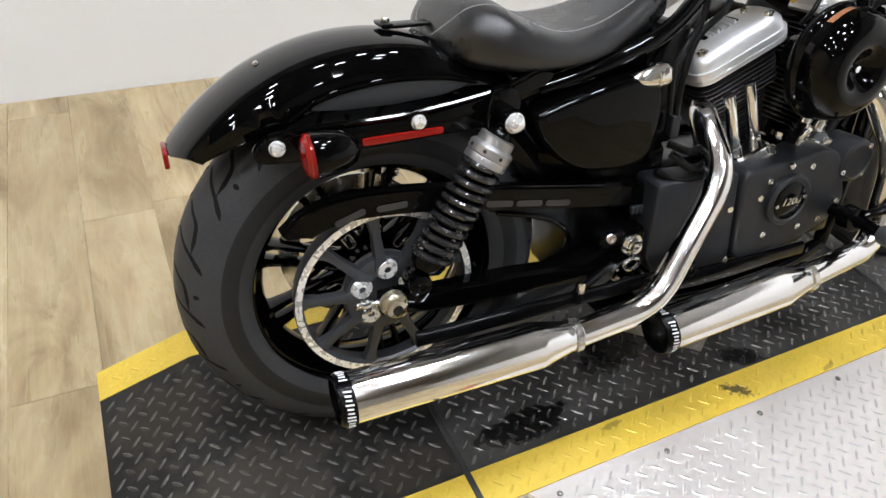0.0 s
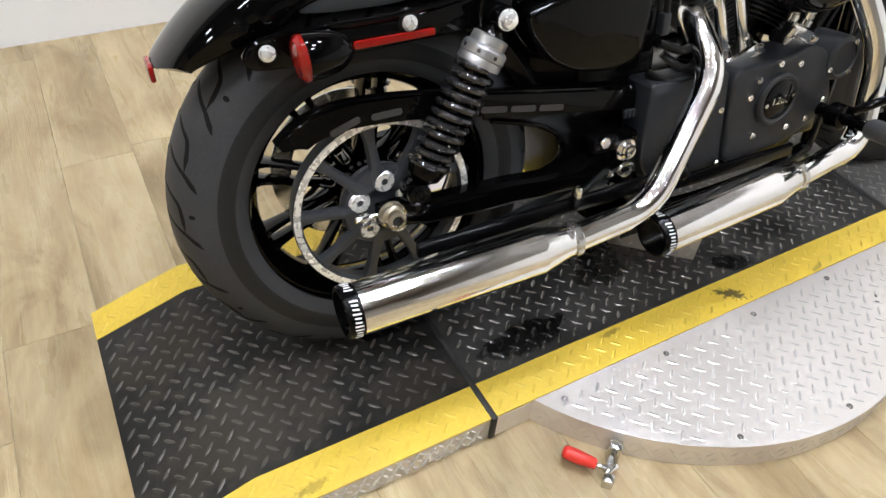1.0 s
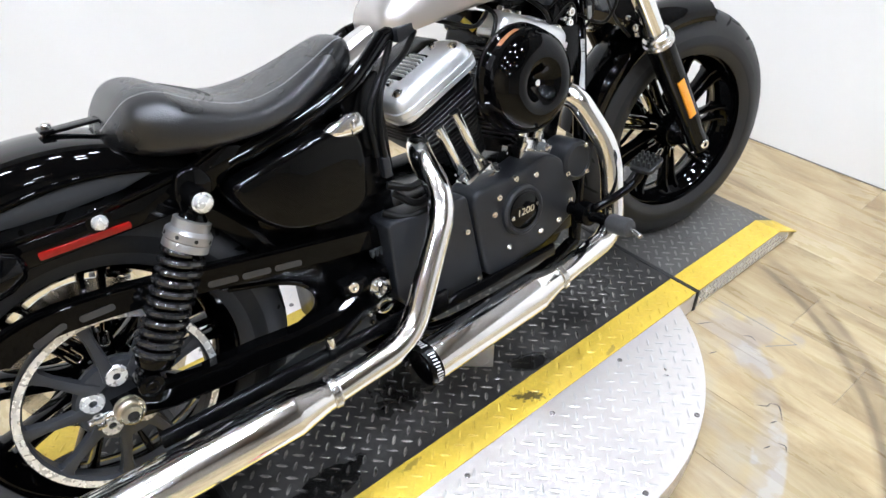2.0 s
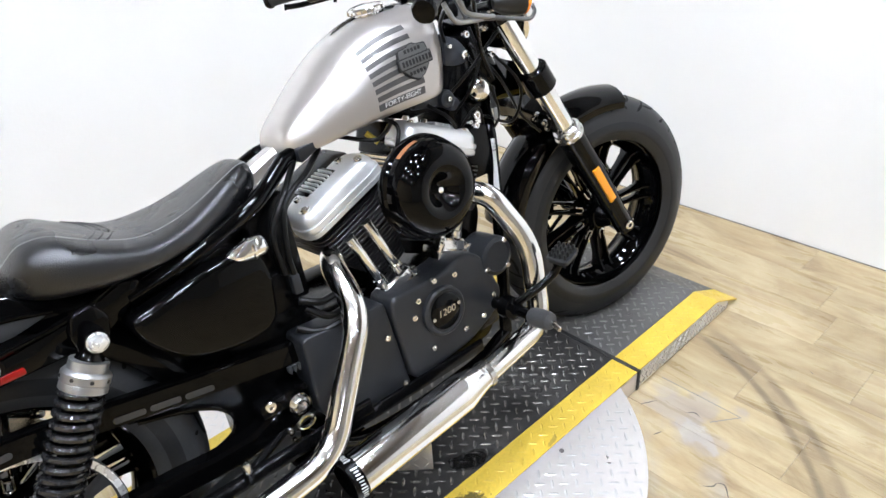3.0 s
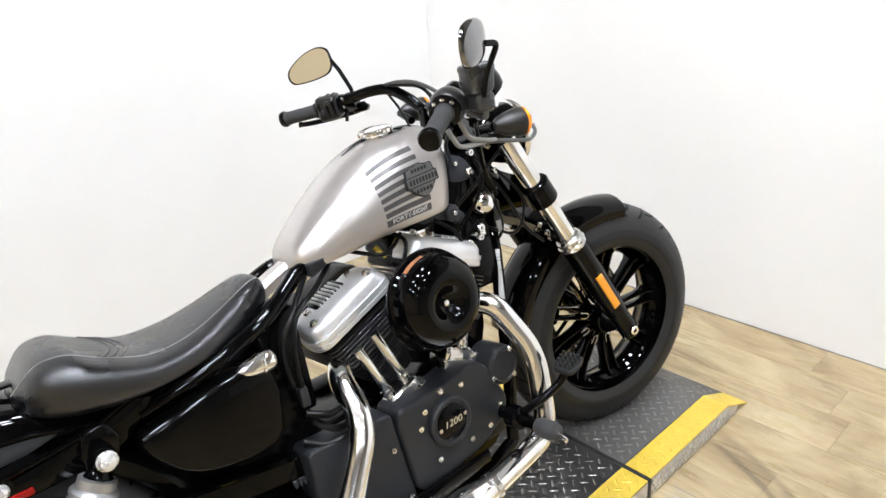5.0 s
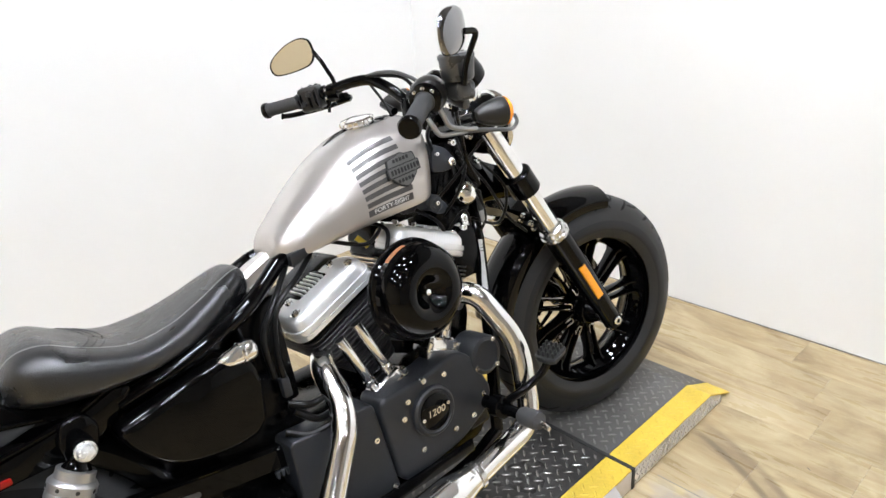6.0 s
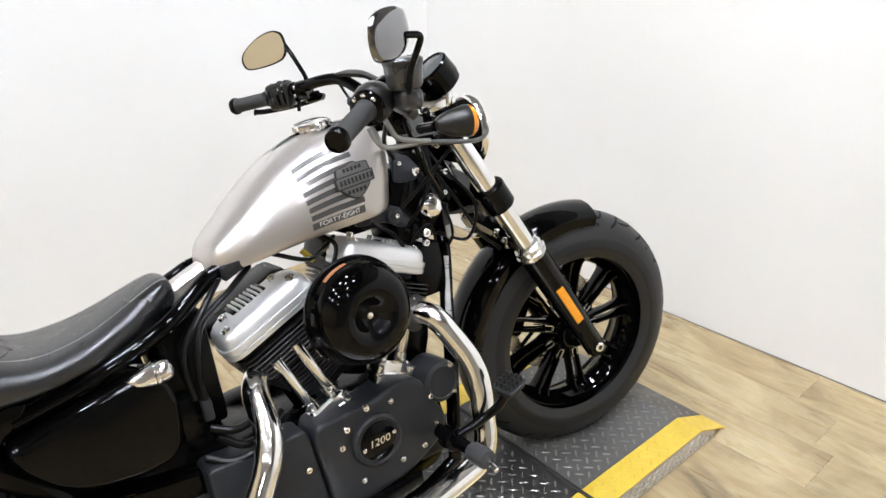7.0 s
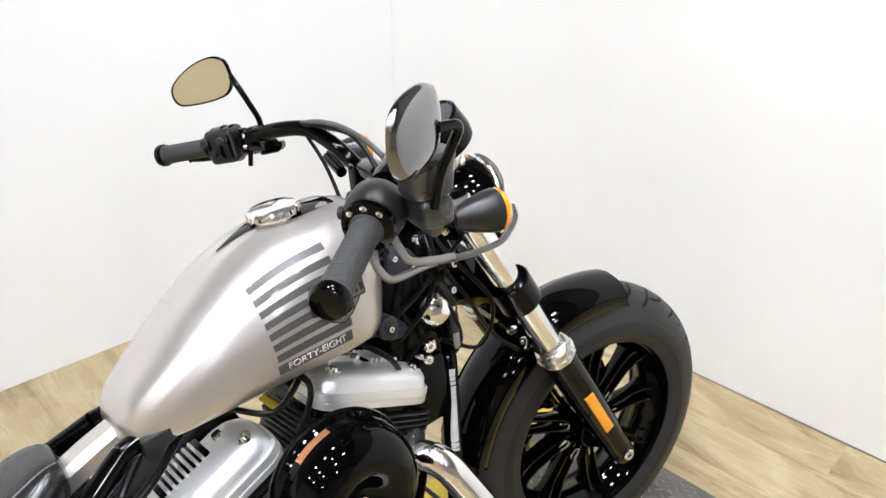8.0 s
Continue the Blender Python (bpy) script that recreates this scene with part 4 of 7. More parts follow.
axle = part("axle_nut", join(lathe([(0.024, 0), (0.024, 0.006), (0.0, 0.006)], AXLE_R + Vector((0, SY - 0.012, 0)), (0, -1, 0), 24),
                             lathe([(0.0225, 0.006), (0.0225, 0.014), (0.0190, 0.017), (0.0160, 0.017), (0.0160, 0.026), (0.0125, 0.028), (0.0095, 0.028), (0.0095, 0.010), (0, 0.010)], AXLE_R + Vector((0, SY - 0.012, 0)), (0, -1, 0), 24)), BRASSY, bike, "zinc-plated axle nut with a hollow spindle")
# A black plug paints the shade inside the hollow spindle.
part("axle_bore_plug", lathe([(0.0092, 0), (0.0092, 0.020), (0, 0.020)], AXLE_R + Vector((0, SY - 0.012, 0)), (0, -1, 0), 20), SEAM_AND_HOLE_BLACK, axle)
part("axle_adjuster", join(cyl(AXLE_R + Vector((-0.06, SY - 0.004, 0)), AXLE_R + Vector((-0.02, SY - 0.004, 0)), 0.0055, seg=12), box(-0.052, -0.036, SY - 0.014, SY + 0.004, 0.312, 0.332, 0.003)), CHROME, bike)

# belt guard: an arched strip over the pulley, then a slotted rail
def guard():
    pts = [(-0.165, 0.478), (-0.135, 0.500), (-0.095, 0.515), (-0.035, 0.521), (0.058, 0.514), (0.158, 0.498), (0.30, 0.474), (0.40, 0.458), (0.52, 0.440)]
    path = smooth_path([(x, 0, z) for x, z in pts], 6)
    rings = []
    for i, p in enumerate(path):
        d = (path[min(i + 1, len(path) - 1)] - path[max(i - 1, 0)]).normalized()
        n = Vector((-d.z, 0, d.x))
        h = 0.040 if i > 4 else 0.012 + 0.0056 * i
        rings.append([p + Vector((0, PY - 0.026, 0)) - n * h, p + Vector((0, PY - 0.029, 0)) - n * h, p + Vector((0, PY - 0.027, 0)) - n * 0.004, p + Vector((0, PY - 0.020, 0)) + n * 0.002,
                      p + Vector((0, PY - 0.004, 0)) + n * 0.001, p + Vector((0, PY - 0.004, 0)) - n * 0.002, p + Vector((0, PY - 0.020, 0)) - n * 0.003, p + Vector((0, PY - 0.024, 0)) - n * 0.006])
    return loft(rings)


belt_guard = part("belt_guard", guard(), GLOSS, bike, "gloss black slotted belt guard")


def slot(at, along, length, depth, high):
    """A rounded slot outline as a thin flat lozenge."""
    at, along = Vector(at), Vector(along).normalized()
    n = Vector((-along.z, 0, along.x))
    out = []
    for k in range(16):
        a = 2 * math.pi * k / 16
        c = math.cos(a)
        out.append(at + along * (math.copysign(length / 2 - high / 2, c) + high / 2 * c) + n * high / 2 * math.sin(a))
    return loft([out, [p + Vector((0, depth, 0)) for p in out]])


for x, z, dx, dz in ((-0.057, 0.487, 0.95, 0.30), (0.012, 0.493, 1.0, 0.0), (0.204, 0.461, 0.985, -0.17), (0.262, 0.451, 0.985, -0.17), (0.320, 0.441, 0.985, -0.17)):
    part("guard_slot", slot((x, PY - 0.0302, z), (dx, 0, dz), 0.052, 0.001, 0.0115), SLOTGREY, belt_guard)
# An added bead draws the bright line on the guard's top edge.
guard_top = smooth_path([(-0.160, PY - 0.024, 0.480), (-0.133, PY - 0.024, 0.500), (-0.095, PY - 0.024, 0.515), (-0.035, PY - 0.024, 0.5215), (0.058, PY - 0.024, 0.5145), (0.158, PY - 0.024, 0.4985), (0.30, PY - 0.024, 0.4745), (0.42, PY - 0.024, 0.455)], 6)
part("guard_bead", sweep(guard_top, 0.0034, 8), GLOSS, belt_guard, "gloss black bead added for the top edge highlight")
part("debris_guard", prism([(0.10, 0.155), (0.16, 0.14), (0.44, 0.225), (0.48, 0.25), (0.45, 0.27), (0.18, 0.20)], PY - 0.022, PY - 0.018, 0.001), PULLEY, bike, "dark grey lower belt guard")


def coil(p0, p1, radius, wire, turns, steps=26):
    p0, p1 = Vector(p0), Vector(p1)
    m = Matrix.Translation(p0) @ turned(p1 - p0)
    n = (p1 - p0).length
    total = int(turns * steps)
    path = [m @ Vector((radius * math.cos(2 * math.pi * i / steps), radius * math.sin(2 * math.pi * i / steps), n * i / total)) for i in range(total + 1)]
    return sweep(path, wire, 8)


def shock(y, s):
    top, low = Vector((0.196, y, 0.622)), Vector((0.040, y, 0.365))
    d = (low - top).normalized()
    body = part("shock_absorber", join(cyl(top + d * 0.02, low - d * 0.02, 0.016), lathe([(0.010, 0.012), (0.022, 0.03), (0.026, 0.045), (0.026, 0.05), (0, 0.05)], top, d, 28),
                                       cyl(low + Vector((0, -0.022, 0)), low + Vector((0, 0.022, 0)), 0.02, w=0.003), cyl(top + Vector((0, -0.02, 0)), top + Vector((0, 0.02, 0)), 0.019, w=0.003),
                                       lathe([(0.030, 0), (0.031, 0.01), (0.027, 0.022), (0.016, 0.03)], low - d * 0.05, d, 28)), GLOSS, bike, "rear shock with a black coil spring")
    part("spring", coil(top + d * 0.080, low - d * 0.045, 0.0305, 0.0060, 10.5), SPRING, body, "gloss black coil spring")
    part("preload_collar", lathe([(0.020, 0.030), (0.0290, 0.032), (0.0295, 0.046), (0.0335, 0.048), (0.0365, 0.052), (0.0365, 0.064), (0.0345, 0.066), (0.0355, 0.070), (0.0355, 0.078), (0.02, 0.080)], top, d, 36), COLLAR, body, "bare metal preload collar")
    part("mount_bolt", join(lathe([(0.0135, 0), (0.0138, 0.006), (0.0115, 0.011), (0.006, 0.0135), (0, 0.014)], top + Vector((0, s * 0.020, 0)), (0, s, 0), 24), lathe([(0.0165, 0), (0.0165, 0.003), (0, 0.003)], top + Vector((0, s * 0.018, 0)), (0, s, 0), 20)), BOLTSTEEL, body, "chrome mounting bolt")
    part("lower_bolt", hex_bolt(low + Vector((0, s * 0.020, 0)), (0, s, 0), 0.011, 0.006), SATIN, body)
    for k in range(8):
        a = 2 * math.pi * k / 8
        m = turned(d)
        rad = m @ Vector((math.cos(a), math.sin(a), 0))
        # Flat black discs paint the dark of the collar's holes.
        part("collar_hole_disc", lathe([(0.0032, 0), (0.0032, 0.0006), (0, 0.0006)], top + d * 0.058 + rad * 0.0363, rad, 10), SEAM_AND_HOLE_BLACK, body)


for s in (-1, 1):
    lug = part("shock_lug", prism(round_outline([(0.172, 0.598), (0.196, 0.590), (0.222, 0.604), (0.232, 0.640), (0.214, 0.668), (0.180, 0.664), (0.168, 0.630)], 0.012, 4), s * 0.112, s * 0.134, 0.005, 3), GLOSS, bike, "gloss black upper shock mount")
    part("lug_pin", lathe([(0.0075, 0), (0.0075, 0.004), (0.004, 0.006), (0, 0.0062)], (0.200, s * 0.134, 0.606), (0, s, 0), 16), BOLTSTEEL, lug)
shock(-0.152, -1)
shock(0.152, 1)

# rear fender: an arched shell, and the struts that carry it
def fender(centre, radius, a0, a1, half, drop, xf=None, steps=40, thick=0.0025, tail=0.0, back=0.0, crown=0.0):
    turn = lambda u, f: Matrix.Rotation(radians(back) * abs(u) ** 1.5 * (1 - min(1, f / 0.35)), 3, "Y")
    rings = []
    for i in range(steps + 1):
        f = i / steps
        a = radians(a0 + (a1 - a0) * f)
        out = Vector((math.cos(a), 0, math.sin(a)))
        h, dr = half, drop + tail * (1 - min(1, f / 0.3)) ** 1.5
        prof = []
        shape = [(-1.0, -dr), (-1.0, -dr * 0.5), (-0.99, -0.028), (-0.95, -0.017), (-0.86, -0.008), (-0.7, -0.003), (-0.4, 0), (0, 0.001), (0.4, 0), (0.7, -0.003), (0.86, -0.008), (0.95, -0.017), (0.99, -0.028), (1.0, -dr * 0.5), (1.0, -dr)]
        shape = [(u, v - (crown * u * u if abs(u) < 0.98 or v > -dr * 0.45 else 0)) for u, v in shape]
        for u, v in shape:
            o = turn(u, f) @ out
            prof.append(centre + o * (radius + v) + Vector((0, u * h, 0)))
        inner = [centre + turn(u, f) @ out * (radius + v - thick) + Vector((0, u * (h - thick), 0)) for u, v in shape[::-1]]
        rings.append(prof + inner)
    bm = loft(rings)
    if xf is not None:
        bm.transform(xf)
    return bm


rear_fender = part("rear_fender", fender(Vector((0.012, 0, 0.338)), 0.402, 141.5, 52, 0.094, 0.070, tail=-0.044, back=5.5, crown=0.006), GLOSS, bike, "gloss black chopped rear fender", angle=0.9)
part("fender_clip", lathe([(0.005, 0), (0.004, 0.004), (0, 0.005)], (-0.152, 0, 0.705), (-0.4, 0, 0.9), 12), CHROME, rear_fender)
part("tail_reflector", box(-0.306, -0.298, -0.03, 0.03, 0.572, 0.596, 0.003), RED, rear_fender, "red tail reflector")
for s in (-1, 1):
    outline = [(-0.192, 0.608), (-0.178, 0.592), (-0.12, 0.588), (0.05, 0.596), (0.21, 0.600), (0.26, 0.63), (0.30, 0.672), (0.27, 0.682), (0.20, 0.655), (0.06, 0.634), (-0.10, 0.634), (-0.172, 0.630)]
    strut = part("fender_strut", prism(round_outline(outline, 0.02), s * 0.098, s * 0.118, 0.0065, 3), GLOSS, bike, "gloss black fender strut")
    panel = [(-0.100, 0.656), (-0.050, 0.651), (0.030, 0.650), (0.110, 0.655), (0.160, 0.668), (0.100, 0.680), (0.030, 0.684), (-0.040, 0.677), (-0.085, 0.667)]
    part("strut_panel", prism(round_outline(panel, 0.012), s * 0.088, s * 0.0985, 0.002), PANELGREY, strut, "matte black recessed panel")
    # Added beads that catch a line of highlight along panel and strut.
    bead = [(x, s * 0.0985, z) for x, z in ((-0.128, 0.644), (-0.104, 0.660), (-0.085, 0.670), (-0.040, 0.681), (0.030, 0.688), (0.100, 0.684), (0.165, 0.670))]
    part("panel_bead", sweep(smooth_path(bead, 6), 0.0042, 10), GLOSS, strut, "gloss black bead added for an edge highlight")
    crest = [(x, s * 0.1165, z) for x, z in ((-0.165, 0.633), (-0.10, 0.637), (0.0, 0.637), (0.06, 0.640), (0.14, 0.649), (0.20, 0.660), (0.27, 0.686))]
    part("strut_bead", sweep(smooth_path(crest, 6), 0.0050, 10), GLOSS, strut, "gloss black rounded upper edge, bead added for highlights")
    for x, z in ((0.060, 0.625), (-0.155, 0.615)):
        part("strut_boss", lathe([(0.021, -0.010), (0.021, -0.003), (0.0185, 0.0), (0, 0.0)], (x, s * 0.1185, z), (0, s, 0), 28), GLOSS, strut)
        part("strut_bolt", join(lathe([(0.0108, 0), (0.0110, 0.004), (0.009, 0.008), (0.0045, 0.0098), (0, 0.010)], (x, s * 0.119, z), (0, s, 0), 22), lathe([(0.0120, 0), (0.0120, 0.002), (0, 0.002)], (x, s * 0.1183, z), (0, s, 0), 20)), BOLTSTEEL, strut, "chrome socket bolt")
    part("side_reflector", prism(round_outline([(-0.03, 0.600), (0.10, 0.602), (0.10, 0.613), (-0.03, 0.612)], 0.004), s * 0.1175, s * 0.1225, 0.001), RED, strut, "long red side reflector")
    c = Vector((-0.055, s * 0.165, 0.619))
    lamp = part("rear_signal", lathe([(0, 0.0), (0.010, 0.0015), (0.020, 0.009), (0.0285, 0.028), (0.0325, 0.050), (0.034, 0.066), (0.034, 0.070), (0, 0.070)], c + Vector((0.008, 0, 0.0)), (-1, 0, -0.05), 36), GLOSS, bike, "gloss black bullet turn signal with a red lens")
    part("signal_lens", lathe([(0.0325, 0.0), (0.0325, 0.005), (0.026, 0.011), (0.012, 0.0135), (0, 0.014)], c + Vector((-0.062, 0, -0.004)), (-1, 0, -0.05), 36), RED, lamp, "red signal lens")
    part("signal_stem", cyl((-0.085, s * 0.112, 0.606), c + Vector((-0.02, 0, 0)), 0.009), GLOSS, lamp)

# seat
def seat_section(x, top, low, half, dish, lean=0.0):
    ring = []
    m = 40
    for k in range(m):
        a = 2 * math.pi * k / m
        ca, sa = math.cos(a), math.sin(a)
        y = half * math.copysign(abs(ca) ** 0.67, ca)
        if sa >= 0:
            z = low + (top - low) * (0.42 + 0.58 * abs(sa) ** 0.68)  if abs(sa) > 1e-6 else low + (top - low) * 0.42
        else:
            z = low + (top - low) * 0.42 * (1 - abs(sa) ** 0.55)
        ring.append(Vector((x + lean * (z - low), y, z)))
    return ring


SEAT = [(0.114, 0.724, 0.716, 0.030, 0.0), (0.120, 0.738, 0.708, 0.066, 0.0), (0.133, 0.757, 0.697, 0.098, 0.0), (0.160, 0.782, 0.685, 0.127, 0.0), (0.20, 0.784, 0.677, 0.143, 0.008), (0.25, 0.758, 0.674, 0.146, 0.012),
        (0.32, 0.732, 0.675, 0.139, 0.012), (0.39, 0.735, 0.680, 0.122, 0.009), (0.45, 0.752, 0.690, 0.100, 0.006), (0.50, 0.771, 0.702, 0.080, 0.004), (0.535, 0.782, 0.715, 0.064, 0.002), (0.555, 0.780, 0.728, 0.050, 0.0), (0.562, 0.768, 0.742, 0.036, 0.0)]


def seat_rings(rows, per=5):
    cols = [smooth_path([(r[0], r[k], 0) for r in rows], per) for k in (1, 2, 3, 4)]
    return [(a.x, a.y, b.y, c.y, d.y) for a, b, c, d in zip(*cols)]


def seat_point(row, s, share):
    """The place on the seat's skin at a share of the quarter turn from its rim to its crown."""
    ring = seat_section(*row)
    k = (1 - share) * 10
    i = int(k)
    a, b = ring[10 - i], ring[9 - i]
    p = a.lerp(b, k - i)
    return Vector((p.x, p.y if s > 0 else -p.y, p.z + 0.0004))


def seat_top(x, y):
    """The seat's upper skin above x, y, between the two nearest sections."""
    rows = seat_rings(SEAT)
    k = max(i for i in range(len(rows) - 1) if rows[i][0] <= x)
    t = (x - rows[k][0]) / max(rows[k + 1][0] - rows[k][0], 1e-9)
    zs = []
    for row in (rows[k], rows[k + 1]):
        up = seat_section(*row)[:21]
        for p, q in zip(up, up[1:]):
            if q.y <= y <= p.y:
                zs.append(p.z + (q.z - p.z) * (p.y - y) / max(p.y - q.y, 1e-9))
                break
    return Vector((x, y, zs[0] + t * (zs[-1] - zs[0])))


seat = part("seat", loft([seat_section(*r) for r in seat_rings(SEAT)]), LEATHER, bike, "black vinyl solo seat with grey stitching", angle=1.2)
for s in (-1, 1):
    line = [seat_point(r, s, 0.67) for r in seat_rings(SEAT)[3:-4]]
    sv, sf = [], []
    fine = smooth_path(line[::2], 14)
    for i in range(0, len(fine) - 1, 2):
        a, b = fine[i], fine[i].lerp(fine[i + 1], 1.15)
        q = Vector((0, 0.0008 * s, -0.0008))
        up = Vector((0, s * 0.0011, 0.0013))
        n = len(sv)
        sv += [a - q, b - q, b + q, a + q, (a + b) / 2 + up]
        sf += [(n, n + 1, n + 4), (n + 1, n + 2, n + 4), (n + 2, n + 3, n + 4), (n + 3, n, n + 4)]
    raw("stitching", [tuple(v) for v in sv], sf, THREAD, seat, "", "stuff")
for i in range(3):
    x = 0.275 + 0.012 * i
    part("pleat", sweep(smooth_path([seat_top(x - 3.2 * y * y, y) for y in (-0.09, -0.075, -0.05, -0.025, 0, 0.025, 0.05, 0.075, 0.09)], 3), 0.0022, 8), LEATHER, seat)
part("seat_tab", join(box(0.045, 0.135, -0.016, 0.016, 0.741, 0.746, 0.001), box(0.04, 0.06, -0.02, 0.02, 0.744, 0.750, 0.002)), SATIN, bike, "black seat mounting tab")
part("tab_screw", hex_bolt((0.052, 0, 0.750), (0, 0, 1), 0.008, 0.006), CHROME, bike)

# frame rails and side cover
frame_parts = [((0.27, -0.105, 0.645), (0.40, -0.11, 0.675), (0.52, -0.10, 0.715), (0.62, -0.06, 0.765)), ((0.25, -0.08, 0.63), (0.29, -0.07, 0.55), (0.40, -0.05, 0.47), (0.45, -0.05, 0.36)),
               ((0.62, -0.06, 0.765), (0.80, -0.03, 0.80), (1.0, -0.02, 0.84), (1.10, 0, 0.86)), ((1.165, -0.03, 0.76), (1.138, -0.065, 0.66), (1.106, -0.090, 0.55), (1.076, -0.110, 0.40), (1.04, -0.12, 0.20)),
               ((1.04, -0.12, 0.20), (0.9, -0.125, 0.165), (0.6, -0.125, 0.165), (0.48, -0.125, 0.26))]
for pts in frame_parts:
    for s in (1, -1):
        part("frame_tube", sweep(smooth_path([(x, s * y, z) for x, y, z in pts], 8), 0.0155, 14), GLOSS, bike, "gloss black frame tube")
part("steering_head", cyl(HINGE + RAKE * 0.52, HINGE + RAKE * 0.70, 0.034, w=0.004), GLOSS, bike)
part("backbone_cover", loft([[Vector((x, y * w, z + h * q)) for y, q in ((-1, -1), (-1, 0.3), (-0.6, 1), (0.6, 1), (1, 0.3), (1, -1))] for x, z, w, h in ((0.54, 0.732, 0.024, 0.016), (0.59, 0.755, 0.025, 0.015), (0.65, 0.780, 0.024, 0.012))]), TANK, bike, "silver painted rear tank mount")

cover = [(0.245, 0.620), (0.262, 0.575), (0.300, 0.530), (0.345, 0.506), (0.42, 0.494), (0.470, 0.500), (0.490, 0.520), (0.500, 0.60), (0.492, 0.645), (0.46, 0.662), (0.38, 0.650)]
for s in (-1, 1):
    side = part("oil_tank" if s < 0 else "battery_cover", prism(round_outline(cover, 0.03, 6), s * 0.06, s * 0.150, 0.012, 4), GLOSS, bike, "gloss black side tank with rounded corners", angle=0.7)
cap_at, cap_axis = Vector((0.424, -0.137, 0.650)), Vector((0.985, -0.05, 0.09))
cap = part("filler_cap", lathe([(0, 0), (0.005, 0.003), (0.0125, 0.020), (0.0185, 0.045), (0.0205, 0.060), (0.0205, 0.068), (0.0185, 0.076), (0.012, 0.081), (0, 0.082)], cap_at, cap_axis, 40), CHROME, bike, "chrome side tank filler cap", angle=0.8)
part("cap_ring", lathe([(0.0200, 0.050), (0.0216, 0.0515), (0.0222, 0.054), (0.0216, 0.0565), (0.0200, 0.058)], cap_at, cap_axis, 40, True), CHROME, cap)
part("cap_step", prism(round_outline([(0.442, 0.655), (0.470, 0.672), (0.486, 0.673), (0.478, 0.664), (0.456, 0.652)], 0.003, 3), -0.158, -0.140, 0.002, 2), GREYMETAL, cap)
part("engine_mount", join(box(0.50, 0.59, -0.085, 0.085, 0.50, 0.72, 0.01), box(0.50, 0.545, -0.11, -0.08, 0.50, 0.58, 0.006)), SATIN, bike, "satin black rear engine mount")
part("gearbox_case", join(box(0.40, 0.58, -0.085, 0.10, 0.20, 0.50, 0.015), box(0.30, 0.46, -0.075, 0.08, 0.41, 0.62, 0.02)), SATIN, bike, "satin black gearbox case")
part("swing_brace", prism([(0.20, 0.455), (0.46, 0.44), (0.46, 0.30), (0.340, 0.303), (0.362, 0.320), (0.371, 0.343), (0.362, 0.366), (0.335, 0.388), (0.290, 0.408), (0.20, 0.432)], -0.094, -0.088, 0.0015), SATIN, bike, "black swing arm brace")
part("brace_lip", sweep(smooth_path([(0.215, -0.093, 0.428), (0.290, -0.094, 0.407), (0.337, -0.095, 0.386), (0.363, -0.095, 0.360), (0.368, -0.095, 0.338), (0.356, -0.095, 0.316), (0.325, -0.094, 0.303)], 6), 0.0052, 10), GLOSS, bike, "gloss black rolled lip round the opening")
for k in range(6):
    x = 0.484 + 0.0095 * k
    part("sprocket_tooth", prism([(x, 0.388), (x + 0.003, 0.384), (x + 0.006, 0.388), (x + 0.0075, 0.401), (x - 0.0015, 0.401)], -0.126, -0.118, 0.0008, 1), PULLEY, bike)
part("inner_fender", fender(Vector((0.0, 0, 0.330)), 0.360, 60, 22, 0.085, 0.05), SATIN, bike, "black inner rear mudguard", angle=0.9)

# ---- engine ----
CRANK = Vector((0.826, 0, 0.345))


